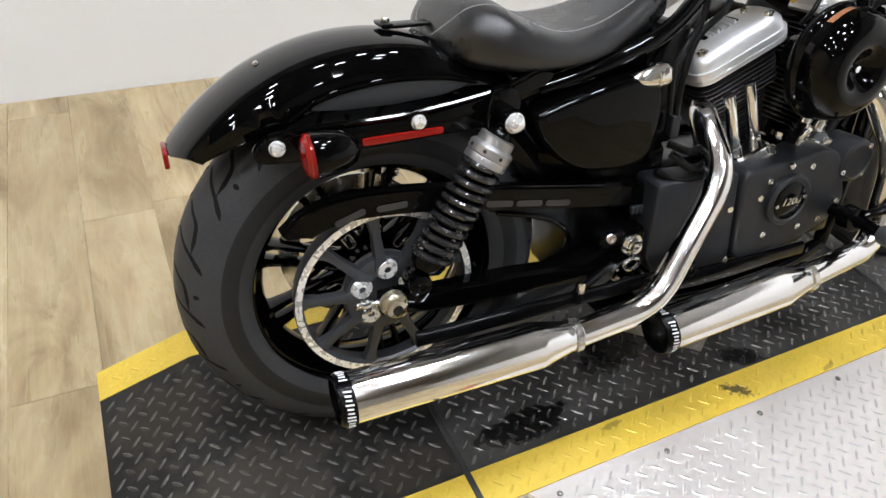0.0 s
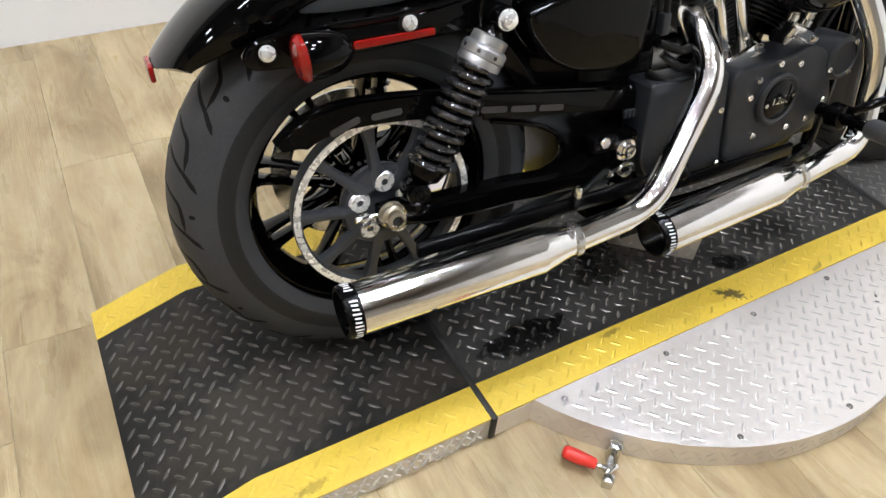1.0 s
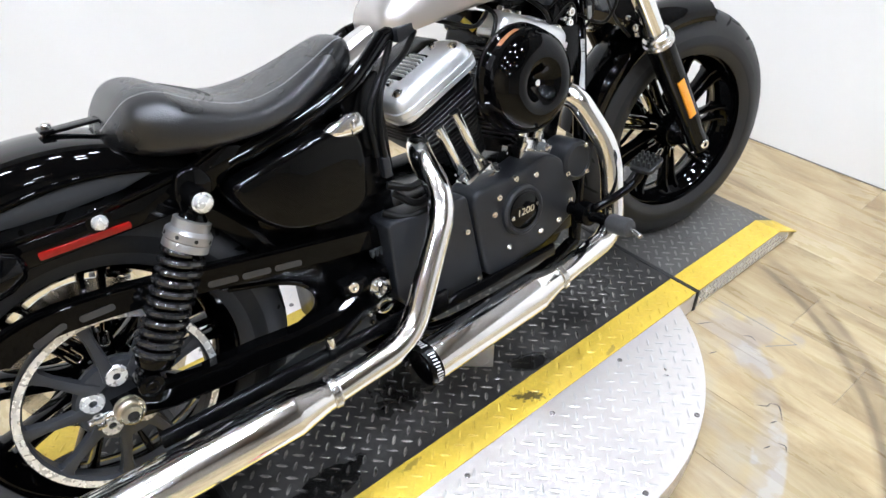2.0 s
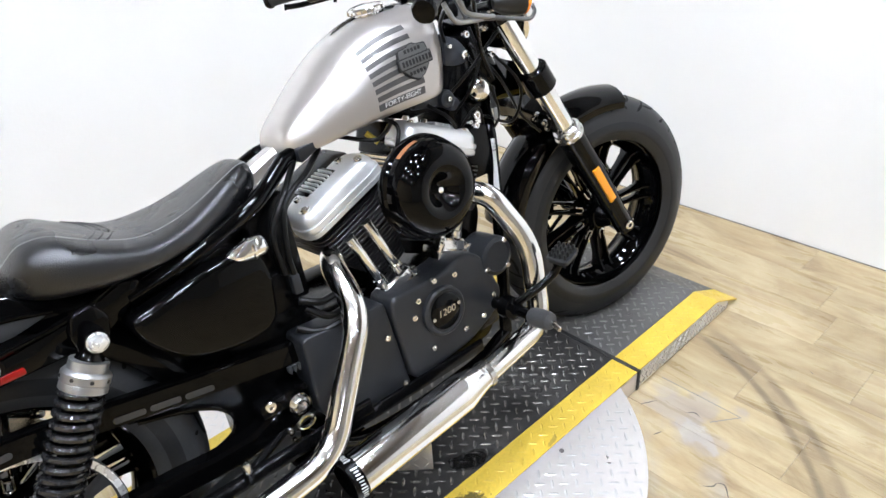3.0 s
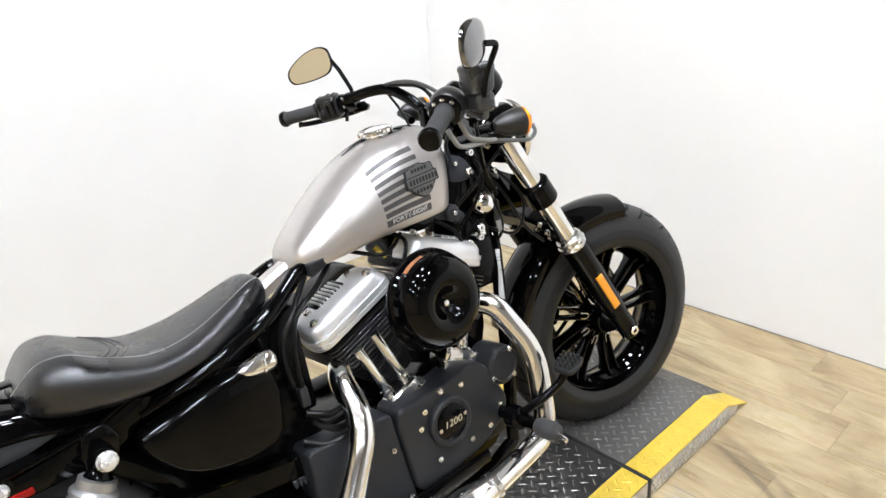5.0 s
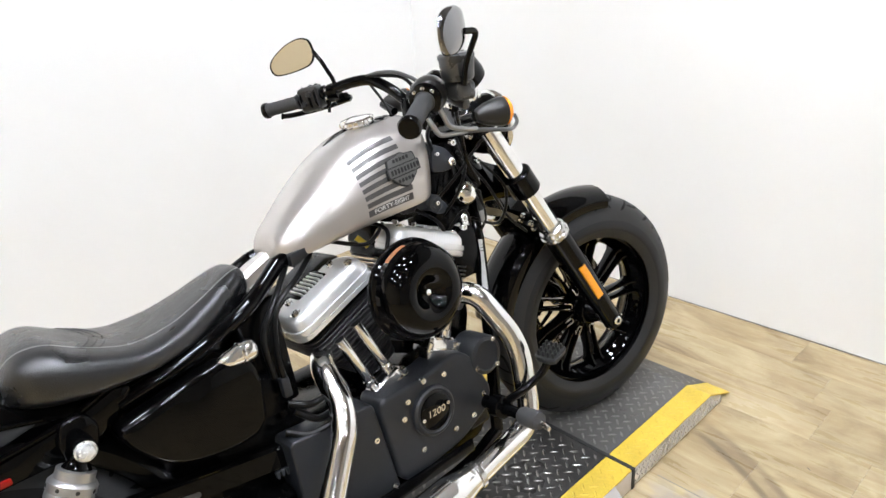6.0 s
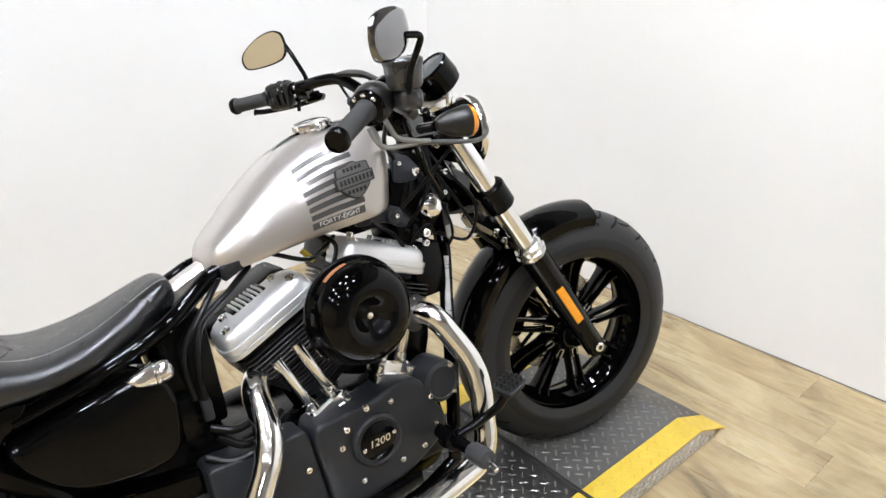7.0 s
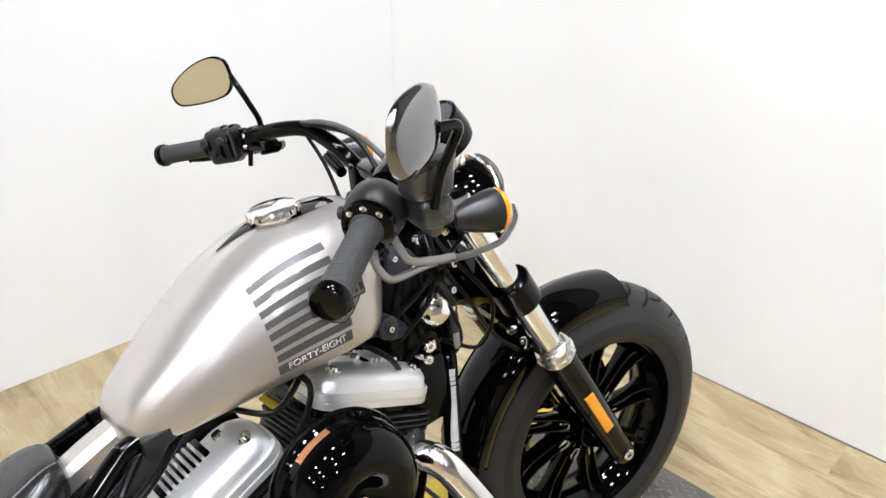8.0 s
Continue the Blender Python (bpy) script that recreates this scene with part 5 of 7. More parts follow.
def cylinder(name, lean, label):
    """A finned cylinder with its rocker box; its axis leans in the x-z plane."""
    m = Matrix.Translation(CRANK + Vector((0.012, 0, 0.047) if lean > 0 else (0.004, 0, 0.012))) @ Matrix.Rotation(radians(lean), 4, "Y")
    core = part(name, lathe([(0.052, 0.08), (0.052, 0.30), (0, 0.30)], (0, 0, 0), (0, 0, 1), 32), SATIN, bike, label, m)
    for i in range(20):
        h = 0.112 + 0.0093 * i
        f = min(1, i / 13)
        back, deep = (0.020 + 0.074 * min(1, i / 15) ** 0.9) if lean < 0 else (0.050 + 0.044 * f), (0.062 + 0.0008 * i) if i < 13 else 0.096
        near = 0.076 + 0.010 * f
        ahead = 0.045 if lean > 0 else 0.0
        fin = prism(round_outline([(-back, -near), (0.070 + 0.022 * f + ahead, -near), (0.070 + 0.022 * f + ahead, deep), (-back, deep)], 0.034, 5), -0.0015, 0.0015, 0.0007, 1)
        fin.transform(Matrix.Translation((0, 0, h)) @ Matrix.Rotation(radians(90), 4, "X"))
        part("fin", fin, FINS, core, "", m)
    head = prism(round_outline([(-0.096, -0.088), (0.096, -0.088), (0.096, 0.088), (-0.096, 0.088)], 0.03, 5), -0.014, 0.014, 0.004)
    head.transform(Matrix.Translation((0, 0, 0.305)) @ Matrix.Rotation(radians(90), 4, "X"))
    part("head", head, SATIN, core, "", m)
    def shell(rows, y1=-0.020):
        return loft([[Vector((x, y, h)) for x, y in round_outline([(-hx, -hy), (hx, -hy), (hx, y1), (-hx, y1)], rad, 6)] for h, hx, hy, rad in rows])

    rocker = part("rocker_box", shell(((0.310, 0.098, 0.104, 0.030), (0.313, 0.106, 0.113, 0.036), (0.3225, 0.107, 0.114, 0.036), (0.3235, 0.105, 0.112, 0.036), (0.3255, 0.105, 0.112, 0.036), (0.3265, 0.107, 0.114, 0.036), (0.337, 0.107, 0.114, 0.036))), CAST, core, "brushed silver rocker box", m, 0.5)
    part("rocker_cover", shell(((0.3372, 0.103, 0.110, 0.036), (0.352, 0.102, 0.109, 0.038), (0.361, 0.097, 0.103, 0.040), (0.366, 0.088, 0.092, 0.040), (0.3675, 0.078, 0.080, 0.036))), CAST, rocker, "silver rocker cover with rounded edges", m, 0.7)
    fore = 0.046 if lean > 0 else 0.0
    for i in range(7):
        part("rocker_rib", box(fore - 0.036 + 0.0095 * i, fore - 0.0310 + 0.0095 * i, -0.062, -0.010, 0.356, 0.3745, 0.0018), CAST, rocker, "", m)
    part("rib_bed", box(fore - 0.046, fore + 0.036, -0.058, -0.004, 0.352, 0.3700, 0.004), SATIN, rocker, "", m)
    for x, y in ((-0.062, -0.048), (0.056 if lean < 0 else -0.012, -0.048), (-0.075, -0.085), (0.075, -0.085)):
        part("rocker_bolt", join(hex_bolt((x, y, 0.362), (0, 0, 1), 0.0080, 0.016 if y > -0.06 else 0.008), lathe([(0.0115, 0), (0.0115, 0.003), (0, 0.003)], (x, y, 0.3635), (0, 0, 1), 18)), CHROME, rocker, "chrome socket bolt", m)
    lid = prism(round_outline([(-0.098, -0.03), (0.098, -0.03), (0.098, 0.10), (-0.098, 0.10)], 0.03, 5), -0.024, 0.022, 0.008)
    lid.transform(Matrix.Translation((0, 0, 0.338)) @ Matrix.Rotation(radians(-90), 4, "X"))
    part("rocker_lid", lid, SATIN, core, "black rear half of the rocker cover", m)
    return m


rear_m = cylinder("rear_cylinder", -22.5, "black finned rear cylinder with a silver rocker box")
front_m = cylinder("front_cylinder", 22.5, "black finned front cylinder with a silver rocker box")

# crankcase, covers
part("crankcase", join(prism(round_outline([(0.56, 0.22), (0.62, 0.18), (1.02, 0.19), (1.06, 0.26), (1.04, 0.40), (0.96, 0.425), (0.72, 0.425), (0.58, 0.44)], 0.03), -0.09, 0.13, 0.01),
                       prism(round_outline([(0.60, 0.24), (1.0, 0.22), (1.05, 0.33), (0.98, 0.44), (0.62, 0.44)], 0.05), 0.12, 0.20, 0.02)), SATIN, bike, "satin black crankcase")
gear = [(0.722, 0.262), (0.745, 0.245), (0.90, 0.262), (0.985, 0.300), (1.010, 0.340), (0.985, 0.400), (0.960, 0.452), (0.91, 0.470), (0.85, 0.452), (0.79, 0.452), (0.715, 0.450), (0.706, 0.42)]
gear_cover = part("gear_cover", prism(round_outline(gear, 0.025, 5), -0.168, -0.085, 0.009, 3), WRINKLE, bike, "matte black gear cover with chrome bolts", angle=0.7)
sprocket = [(0.508, 0.300), (0.53, 0.262), (0.58, 0.235), (0.720, 0.245), (0.719, 0.262), (0.703, 0.420), (0.700, 0.450), (0.60, 0.452), (0.510, 0.458)]
part("sprocket_cover", prism(round_outline(sprocket, 0.014, 4), -0.160, -0.09, 0.010, 3), WRINKLE, bike, "matte black sprocket cover", angle=0.7)
for x, z in ((0.682, 0.379), (0.773, 0.421), (0.756, 0.389), (0.822, 0.446), (0.878, 0.437), (0.788, 0.301), (0.882, 0.302), (0.978, 0.343), (0.938, 0.308), (0.70, 0.262)):
    part("cover_bolt", hex_bolt((x, -0.1665, z), (0, -1, 0), 0.0068, 0.008), CHROME, gear_cover, "chrome socket bolt")
timer = part("timer_cover", lathe([(0.056, -0.002), (0.055, 0.010), (0.050, 0.014), (0.046, 0.014), (0.044, 0.011), (0.0, 0.011)], (0.832, -0.167, 0.372), (0, -1, 0), 56), WRINKLE, gear_cover, "round black timer cover with silver numerals")
part("timer_plate", lathe([(0.040, 0), (0.040, 0.0028), (0.0385, 0.0036), (0, 0.0036)], (0.832, -0.1775, 0.372), (0, -1, 0), 48), GLOSS, timer)
for a in (0.15, math.pi + 0.15):
    part("timer_screw", hex_bolt((0.832 + 0.036 * math.cos(a), -0.1805, 0.372 + 0.036 * math.sin(a)), (0, -1, 0), 0.0045, 0.003), CHROME, timer)


def lettering(name, body, size, m, material_, parent, depth=0.0008, shear=0.0, wide=1.0):
    cu = bpy.data.curves.new("text", "FONT")
    cu.body, cu.size, cu.extrude, cu.align_x, cu.align_y, cu.shear = body, size, depth, "CENTER", "CENTER", shear
    tmp = new("text", cu)
    dg = bpy.context.evaluated_depsgraph_get()
    me = bpy.data.meshes.new_from_object(tmp.evaluated_get(dg))
    bpy.data.objects.remove(tmp)
    bpy.data.curves.remove(cu)
    me.transform(m @ Matrix.Diagonal((wide, 1, 1, 1)))
    me.materials.clear()
    me.materials.append(material_)
    ob = new(name, me)
    ob.parent = parent
    return ob


lettering("numerals", "1200", 0.0215, pose(0.832, -0.1818, 0.372, 90, 0, 0), CHROME, timer, 0.0008, 0.15, 1.15)
derby = part("oil_filter_cover", lathe([(0.046, -0.05), (0.047, 0.012), (0.044, 0.020), (0.036, 0.024), (0.034, 0.021), (0, 0.021)], (1.008, -0.150, 0.425), (0, -1, 0), 48), WRINKLE, bike, "round matte black cam end cover")
for a in (0.9, 3.6, 5.4):
    part("cover_bolt", hex_bolt((1.008 + 0.04 * math.cos(a), -0.169, 0.425 + 0.04 * math.sin(a)), (0, -1, 0), 0.006, 0.006), CHROME, derby)

# pushrod tubes, lifter blocks
for m, x0, s in ((rear_m, -0.041, 1), (front_m, 0.030, 1)):
    for dx in (0.0, 0.048):
        a, b = Vector((x0 + dx, -0.100, 0.262)), Vector((x0 + dx, -0.096, 0.122))
        rod = part("pushrod_tube", cyl(a, b, 0.0115, w=0.001), CHROME, bike, "chrome pushrod tube", m)
        part("rod_collar", lathe([(0.0105, 0), (0.0135, 0.003), (0.0140, 0.020), (0.0105, 0.024)], b - (b - a).normalized() * 0.022, b - a, 20), CHROME, rod, "", m)
    c = x0 + 0.024
    block = part("lifter_block", loft([[Vector((c + u * w, -0.102 + v * d, z)) for u, v in round_outline([(-1, -1), (1, -1), (1, 1), (-1, 1)], 0.4, 3)] for z, w, d in ((0.080, 0.044, 0.026), (0.100, 0.046, 0.026), (0.104, 0.042, 0.023), (0.122, 0.041, 0.022), (0.127, 0.036, 0.018))]), CHROME, bike, "chrome lifter block cover", m)
    for dx in (-0.040, 0.040):
        part("block_bolt", join(hex_bolt((c + dx, -0.122, 0.100), (0, -0.3, 1), 0.0072, 0.018), lathe([(0.0095, 0), (0.0095, 0.004), (0, 0.004)], (c + dx, -0.121, 0.098), (0, -0.3, 1), 14)), CHROME, block, "", m)
part("intake_cover", join(box(0.858, 0.945, -0.145, -0.07, 0.39, 0.455, 0.006), box(0.872, 0.930, -0.152, -0.135, 0.440, 0.452, 0.002), box(0.890, 0.930, -0.152, -0.135, 0.418, 0.426, 0.002), box(0.872, 0.880, -0.152, -0.135, 0.405, 0.452, 0.002)), SATIN, bike, "black cast tappet bracket")

part("exhaust_port", join(prism(round_outline([(0.93, 0.45), (1.03, 0.42), (1.06, 0.50), (1.05, 0.58), (0.95, 0.60)], 0.02), -0.075, 0.07, 0.006)), SATIN, bike, "black front cylinder exhaust port")
part("port_flange", lathe([(0.028, 0), (0.040, 0.002), (0.040, 0.010), (0.028, 0.012)], (1.008, -0.10, 0.568), (0.45, -0.88, 0), 28), FINS, bike, "black exhaust flange")

part("guard_lip", sweep([Vector((0.205, PY - 0.027, 0.219)), Vector((0.33, PY - 0.027, 0.2285)), Vector((0.442, PY - 0.027, 0.2365))], 0.0024, 8), GREYMETAL, bike, "bare metal edge of the lower belt guard")

# air cleaner
AIR = Vector((0.836, -0.165, 0.651))
air = part("air_cleaner", lathe([(0.040, -0.06), (0.060, 0.0), (0.104, 0.010), (0.106, 0.016), (0.104, 0.028), (0.100, 0.031), (0.0985, 0.048), (0.094, 0.064), (0.084, 0.077), (0.069, 0.086), (0.055, 0.089), (0.045, 0.0875), (0.037, 0.0835), (0.030, 0.077), (0.023, 0.0695), (0.016, 0.064), (0.010, 0.062), (0, 0.062)], AIR, (0, -1, 0), 80), GLOSS, bike, "round gloss black air cleaner with a dished cover", angle=0.9)
part("centre_bolt", lathe([(0.0075, 0), (0.0078, 0.006), (0.006, 0.011), (0, 0.012)], AIR + Vector((0, -0.061, 0)), (0, -1, 0), 20), CHROME, air, "chrome centre bolt")
part("warning_label", lathe([(0.1005, 0.033), (0.0995, 0.046), (0.099, 0.046), (0.100, 0.033)], AIR + Vector((0, 0, 0)), (0, -1, 0), 80, True), GLOSS, air)
tag = [(AIR.x + 0.1003 * math.sin(a), AIR.z + 0.1003 * math.cos(a)) for a in np.linspace(-0.66, -0.14, 9)]
part("orange_label", loft([[Vector((x, AIR.y - 0.034, z)), Vector((x, AIR.y - 0.046, z)), Vector((x + (x - AIR.x) * 0.006, AIR.y - 0.046, z + (z - AIR.z) * 0.006)), Vector((x + (x - AIR.x) * 0.006, AIR.y - 0.034, z + (z - AIR.z) * 0.006))] for x, z in tag]), material("orange sticker", (0.36, 0.14, 0.06), 0.4, grain=0.3), air, "orange warning sticker")

# ---- exhaust ----
def pipe(points, radius, bend, name, label):
    return part(name, sweep(rounded_path(points, bend, 10), radius, 28), CHROME, bike, label, angle=0.9)


pipe([(0.680, -0.050, 0.560), (0.636, -0.104, 0.546), (0.624, -0.194, 0.476), (0.470, -0.240, 0.256), (0.300, -0.246, 0.244)], 0.0255, 0.06, "rear_header", "polished chrome rear exhaust header")
pipe([(0.998, -0.085, 0.568), (1.030, -0.147, 0.568), (1.090, -0.195, 0.430), (1.058, -0.225, 0.242), (0.86, -0.245, 0.226)], 0.0255, 0.06, "front_header", "polished chrome front exhaust header")


def muffler(p0, p1, r, label):
    """From the clamp at p0 to the open end at p1."""
    p0, p1 = Vector(p0), Vector(p1)
    n = (p1 - p0).length
    body = part("muffler", lathe([(0.026, 0), (0.029, 0.003), (0.029, 0.026), (0.031, 0.034), (r - 0.002, 0.078), (r, 0.088), (r, n - 0.026)], p0, p1 - p0, 56), CHROME, bike, label, angle=0.9)
    part("end_cap", lathe([(r - 0.001, n - 0.027), (r + 0.0012, n - 0.025), (r + 0.0012, n - 0.004), (r - 0.002, n), (r - 0.006, n), (r - 0.007, n - 0.09), (0, n - 0.09)], p0, p1 - p0, 56), SATIN, body, "black end cap with etched lettering", angle=0.7)
    d = (p1 - p0).normalized()
    m = Matrix.Translation(p0) @ turned(d)
    for k in range(40):
        a = 2 * math.pi * k / 40
        if k % 9 > 6:
            continue
        rad = m.to_3x3() @ Vector((math.cos(a), math.sin(a), 0))
        tan = m.to_3x3() @ Vector((-math.sin(a), math.cos(a), 0))
        c = p0 + d * (n - 0.0145) + rad * (r + 0.0012)
        hgt = 0.0055 if k % 3 else 0.0075
        part("print_bar", loft([[c - d * hgt * 0.9 + tan * w + rad * 0.0002, c + d * hgt * 0.9 + tan * (w + 0.002) + rad * 0.0002, c + d * hgt * 0.9 + tan * (w + 0.002) + rad * 0.0006, c - d * hgt * 0.9 + tan * w + rad * 0.0006] for w in (-0.0015, 0.0015)]), WHITE, body)
    part("clamp", join(lathe([(0.0285, 0.004), (0.0315, 0.005), (0.0315, 0.017), (0.0285, 0.018)], p0, d, 32)), STEEL, body, "steel pipe clamp")
    return body


muffler((0.305, -0.246, 0.244), (-0.135, -0.244, 0.240), 0.0425, "polished chrome rear muffler with a black end cap")
muffler((0.865, -0.245, 0.226), (0.478, -0.248, 0.196), 0.0425, "polished chrome front muffler with a black end cap")
part("muffler_bracket", join(box(0.02, 0.60, -0.196, -0.186, 0.262, 0.292, 0.003), box(0.55, 0.92, -0.176, -0.166, 0.228, 0.256, 0.003), cyl((0.33, -0.20, 0.275), (0.33, -0.20, 0.31), 0.008, seg=12), cyl((0.32, -0.19, 0.28), (0.47, -0.13, 0.30), 0.008)), SATIN, bike, "black exhaust bracket")
for at, axis, r_, h in (((0.33, -0.205, 0.30), (0, 0, 1), 0.008, 0.02), ((0.44, -0.150, 0.295), (0, -1, 0), 0.008, 0.012), ((0.445, -0.150, 0.270), (0, -1, 0), 0.007, 0.010)):
    part("bracket_bolt", hex_bolt(at, axis, r_, h), CHROME, bike)
part("master_cylinder", join(box(0.40, 0.455, -0.152, -0.11, 0.34, 0.37, 0.006), cyl((0.43, -0.15, 0.355), (0.43, -0.158, 0.355), 0.010)), SATIN, bike)
part("mount_bolt", join(hex_bolt((0.418, -0.150, 0.365), (0, -1, 0), 0.011, 0.012)), CHROME, bike, "chrome mounting bolt")
part("brake_hose_loop", sweep([Vector((0.475 + 0.016 * math.cos(a), -0.157, 0.298 + 0.012 * math.sin(a))) for a in np.linspace(0, 6.283, 20)], 0.004, 8), STEEL, bike)

# ---- forward control, peg and stand ----
part("footpeg", lathe([(0.012, 0), (0.018, 0.004), (0.0205, 0.010), (0.021, 0.050), (0.018, 0.059), (0.009, 0.062), (0, 0.062)], (0.975, -0.286, 0.322), (-0.08, -1, 0.08), 28), GRIP, bike, "black rubber footpeg with a steel feeler")
part("peg_feeler", cyl((0.970, -0.346, 0.327), (0.964, -0.376, 0.320), 0.0058, 0.005, 14, 0.001), CHROME, bike)
part("peg_mount", join(cyl((0.985, -0.13, 0.318), (0.976, -0.292, 0.322), 0.016, 0.012), lathe([(0.026, 0), (0.026, 0.03), (0.018, 0.034)], (0.982, -0.20, 0.320), (-0.06, -1, 0.03), 24), box(0.935, 1.0, -0.155, -0.11, 0.26, 0.37, 0.008)), GLOSS, bike, "gloss black forward control mount")
part("mount_bolt", hex_bolt((0.945, -0.155, 0.345), (0, -1, 0), 0.010, 0.012), CHROME, bike)
part("pedal_arm", sweep(smooth_path([(0.985, -0.235, 0.335), (1.03, -0.255, 0.352), (1.07, -0.275, 0.378), (1.085, -0.285, 0.405)], 8), 0.0095, 12), GLOSS, bike, "gloss black brake pedal arm")
pedal = part("brake_pedal", loft([[Vector((1.092 + x * sx, -0.288 + y * sy, 0.412 + z + 0.35 * x * sx)) for x, y in round_outline([(-1, -1), (1, -1), (1, 1), (-1, 1)], 0.5, 3)] for z, sx, sy in ((0, 0.023, 0.030), (0.009, 0.025, 0.032), (0.011, 0.023, 0.030))]), PEDAL, bike, "black ribbed rubber brake pedal")
for i in range(4):
    for j in range(4):
        part("pedal_stud", cyl((1.0765 + 0.0105 * i, -0.3085 + 0.0137 * j, 0.4175 + 0.0037 * i), (1.0765 + 0.0105 * i, -0.3085 + 0.0137 * j, 0.428 + 0.0037 * i), 0.0042, 0.003, 8), PEDAL, pedal)
part("side_stand", join(cyl((0.86, 0.15, 0.20), (0.80, 0.315, 0.062), 0.012), box(0.77, 0.83, 0.30, 0.345, 0.056, 0.066, 0.003)), GLOSS, bike, "black side stand")
part("lower_bracket", join(prism([(0.52, 0.105), (0.60, 0.105), (0.60, 0.15), (0.56, 0.15)], -0.12, -0.115), box(0.46, 0.62, -0.12, 0.1, 0.145, 0.165, 0.004)), SATIN, bike)

# ---- fuel tank ----
def tank_ring(x, low, top, half, crown):
    """Half section: flat underside, bulging side, softly crowned top."""
    h = top - low
    key = [(0.30, 0.012), (0.66, 0.006), (0.93, 0.0), (0.985, 0.035), (1.0, 0.16), (0.985, 0.36), (0.915, 0.57), (0.77, 0.76), (0.55, 0.895), (0.28, 0.974), (0.0, 1.0)]
    side = smooth_path([(u * half, 0, low + v * h) for u, v in key], 3)
    right = [Vector((x, -p.x, p.z)) for p in side]
    left = [Vector((x, p.x, p.z)) for p in side[::-1]][1:]
    return right + left


TANKROWS = [(0.626, 0.772, 0.792, 0.034, 0), (0.631, 0.765, 0.808, 0.054, 0), (0.645, 0.764, 0.828, 0.070, 0), (0.682, 0.769, 0.860, 0.088, 0), (0.730, 0.778, 0.900, 0.105, 0), (0.79, 0.788, 0.942, 0.119, 0),
            (0.86, 0.795, 0.974, 0.131, 0), (0.92, 0.798, 0.986, 0.134, 0), (0.965, 0.800, 0.989, 0.130, 0), (0.99, 0.803, 0.986, 0.121, 0), (1.008, 0.808, 0.980, 0.108, 0), (1.018, 0.816, 0.970, 0.092, 0), (1.023, 0.83, 0.955, 0.072, 0)]


def tank_rows(per=4):
    cols = [smooth_path([(r[0], r[k], 0) for r in TANKROWS], per) for k in (1, 2, 3)]
    return [(a.x, a.y, b.y, c.y) for a, b, c in zip(*cols)]


def shear_tank(bm):
    """The tank's nose leans back with the steering head."""
    for v in bm.verts:
        if v.co.x > 0.90:
            v.co.x += (v.co.x - 0.90) * (v.co.z - 0.90) * 1.6
    return bm


tank = part("fuel_tank", shear_tank(loft([tank_ring(x, a, b, c, 0) for x, a, b, c in tank_rows()])), TANK, bike, "silver metallic peanut fuel tank with charcoal side stripes", angle=1.0)


def tank_side(x, f, lift):
    """The place on the tank's near side at x, at share f of its height, lifted off the skin."""
    rows = tank_rows()
    k = min(range(len(rows) - 1), key=lambda i: abs((rows[i][0] + rows[i + 1][0]) / 2 - x))
    a, b = rows[k], rows[k + 1]
    t = (x - a[0]) / (b[0] - a[0])
    low, top, half = (a[i] + t * (b[i] - a[i]) for i in (1, 2, 3))
    ring = tank_ring(x, low, top, half, 0)[:31]
    z = low + f * (top - low)
    for p, q in zip(ring[4:], ring[5:]):
        if p.z <= z <= q.z:
            u = (z - p.z) / max(q.z - p.z, 1e-6)
            c = p.lerp(q, u)
            d = (q - p).normalized()
            n = Vector((0, -d.z, d.y))
            if n.y > 0:
                n = -n
            c = c + n * lift
            if c.x > 0.90:
                c.x += (c.x - 0.90) * (c.z - 0.90) * 1.6
            return c
    return ring[10]


def tank_patch(x0, x1, f0, f1, lift, nx=8, nf=3, slant=0.0):
    bm = bmesh.new()
    grid = [[bm.verts.new(tank_side(x0 + (x1 - x0) * i / nx + slant * (f0 + (f1 - f0) * j / nf), f0 + (f1 - f0) * j / nf, lift)) for j in range(nf + 1)] for i in range(nx + 1)]
    for i in range(nx):
        for j in range(nf):
            bm.faces.new((grid[i][j], grid[i + 1][j], grid[i + 1][j + 1], grid[i][j + 1]))
    bmesh.ops.recalc_face_normals(bm, faces=bm.faces)
    if sum(f.normal.y for f in bm.faces) > 0:
        bmesh.ops.reverse_faces(bm, faces=bm.faces)
    return bm


for i in range(7):
    f0 = 0.20 + 0.094 * i
    part("tank_stripe", tank_patch(0.816, 0.931, f0, f0 + 0.060 - 0.002 * i, 0.0007, slant=-0.012), DECAL, tank, "charcoal stripe decal")
banner = part("name_banner", tank_patch(0.812, 0.926, 0.095, 0.172, 0.0008), DECAL, tank, "charcoal banner with light lettering")
words = lettering("letters", "FORTY-EIGHT", 0.0135, Matrix(), WHITE, banner, 0.0003, 0.0, 1.05)
for v in words.data.vertices:
    v.co = tank_side(0.869 + v.co.x, 0.134 + v.co.y / 0.19, 0.0014 + v.co.z)

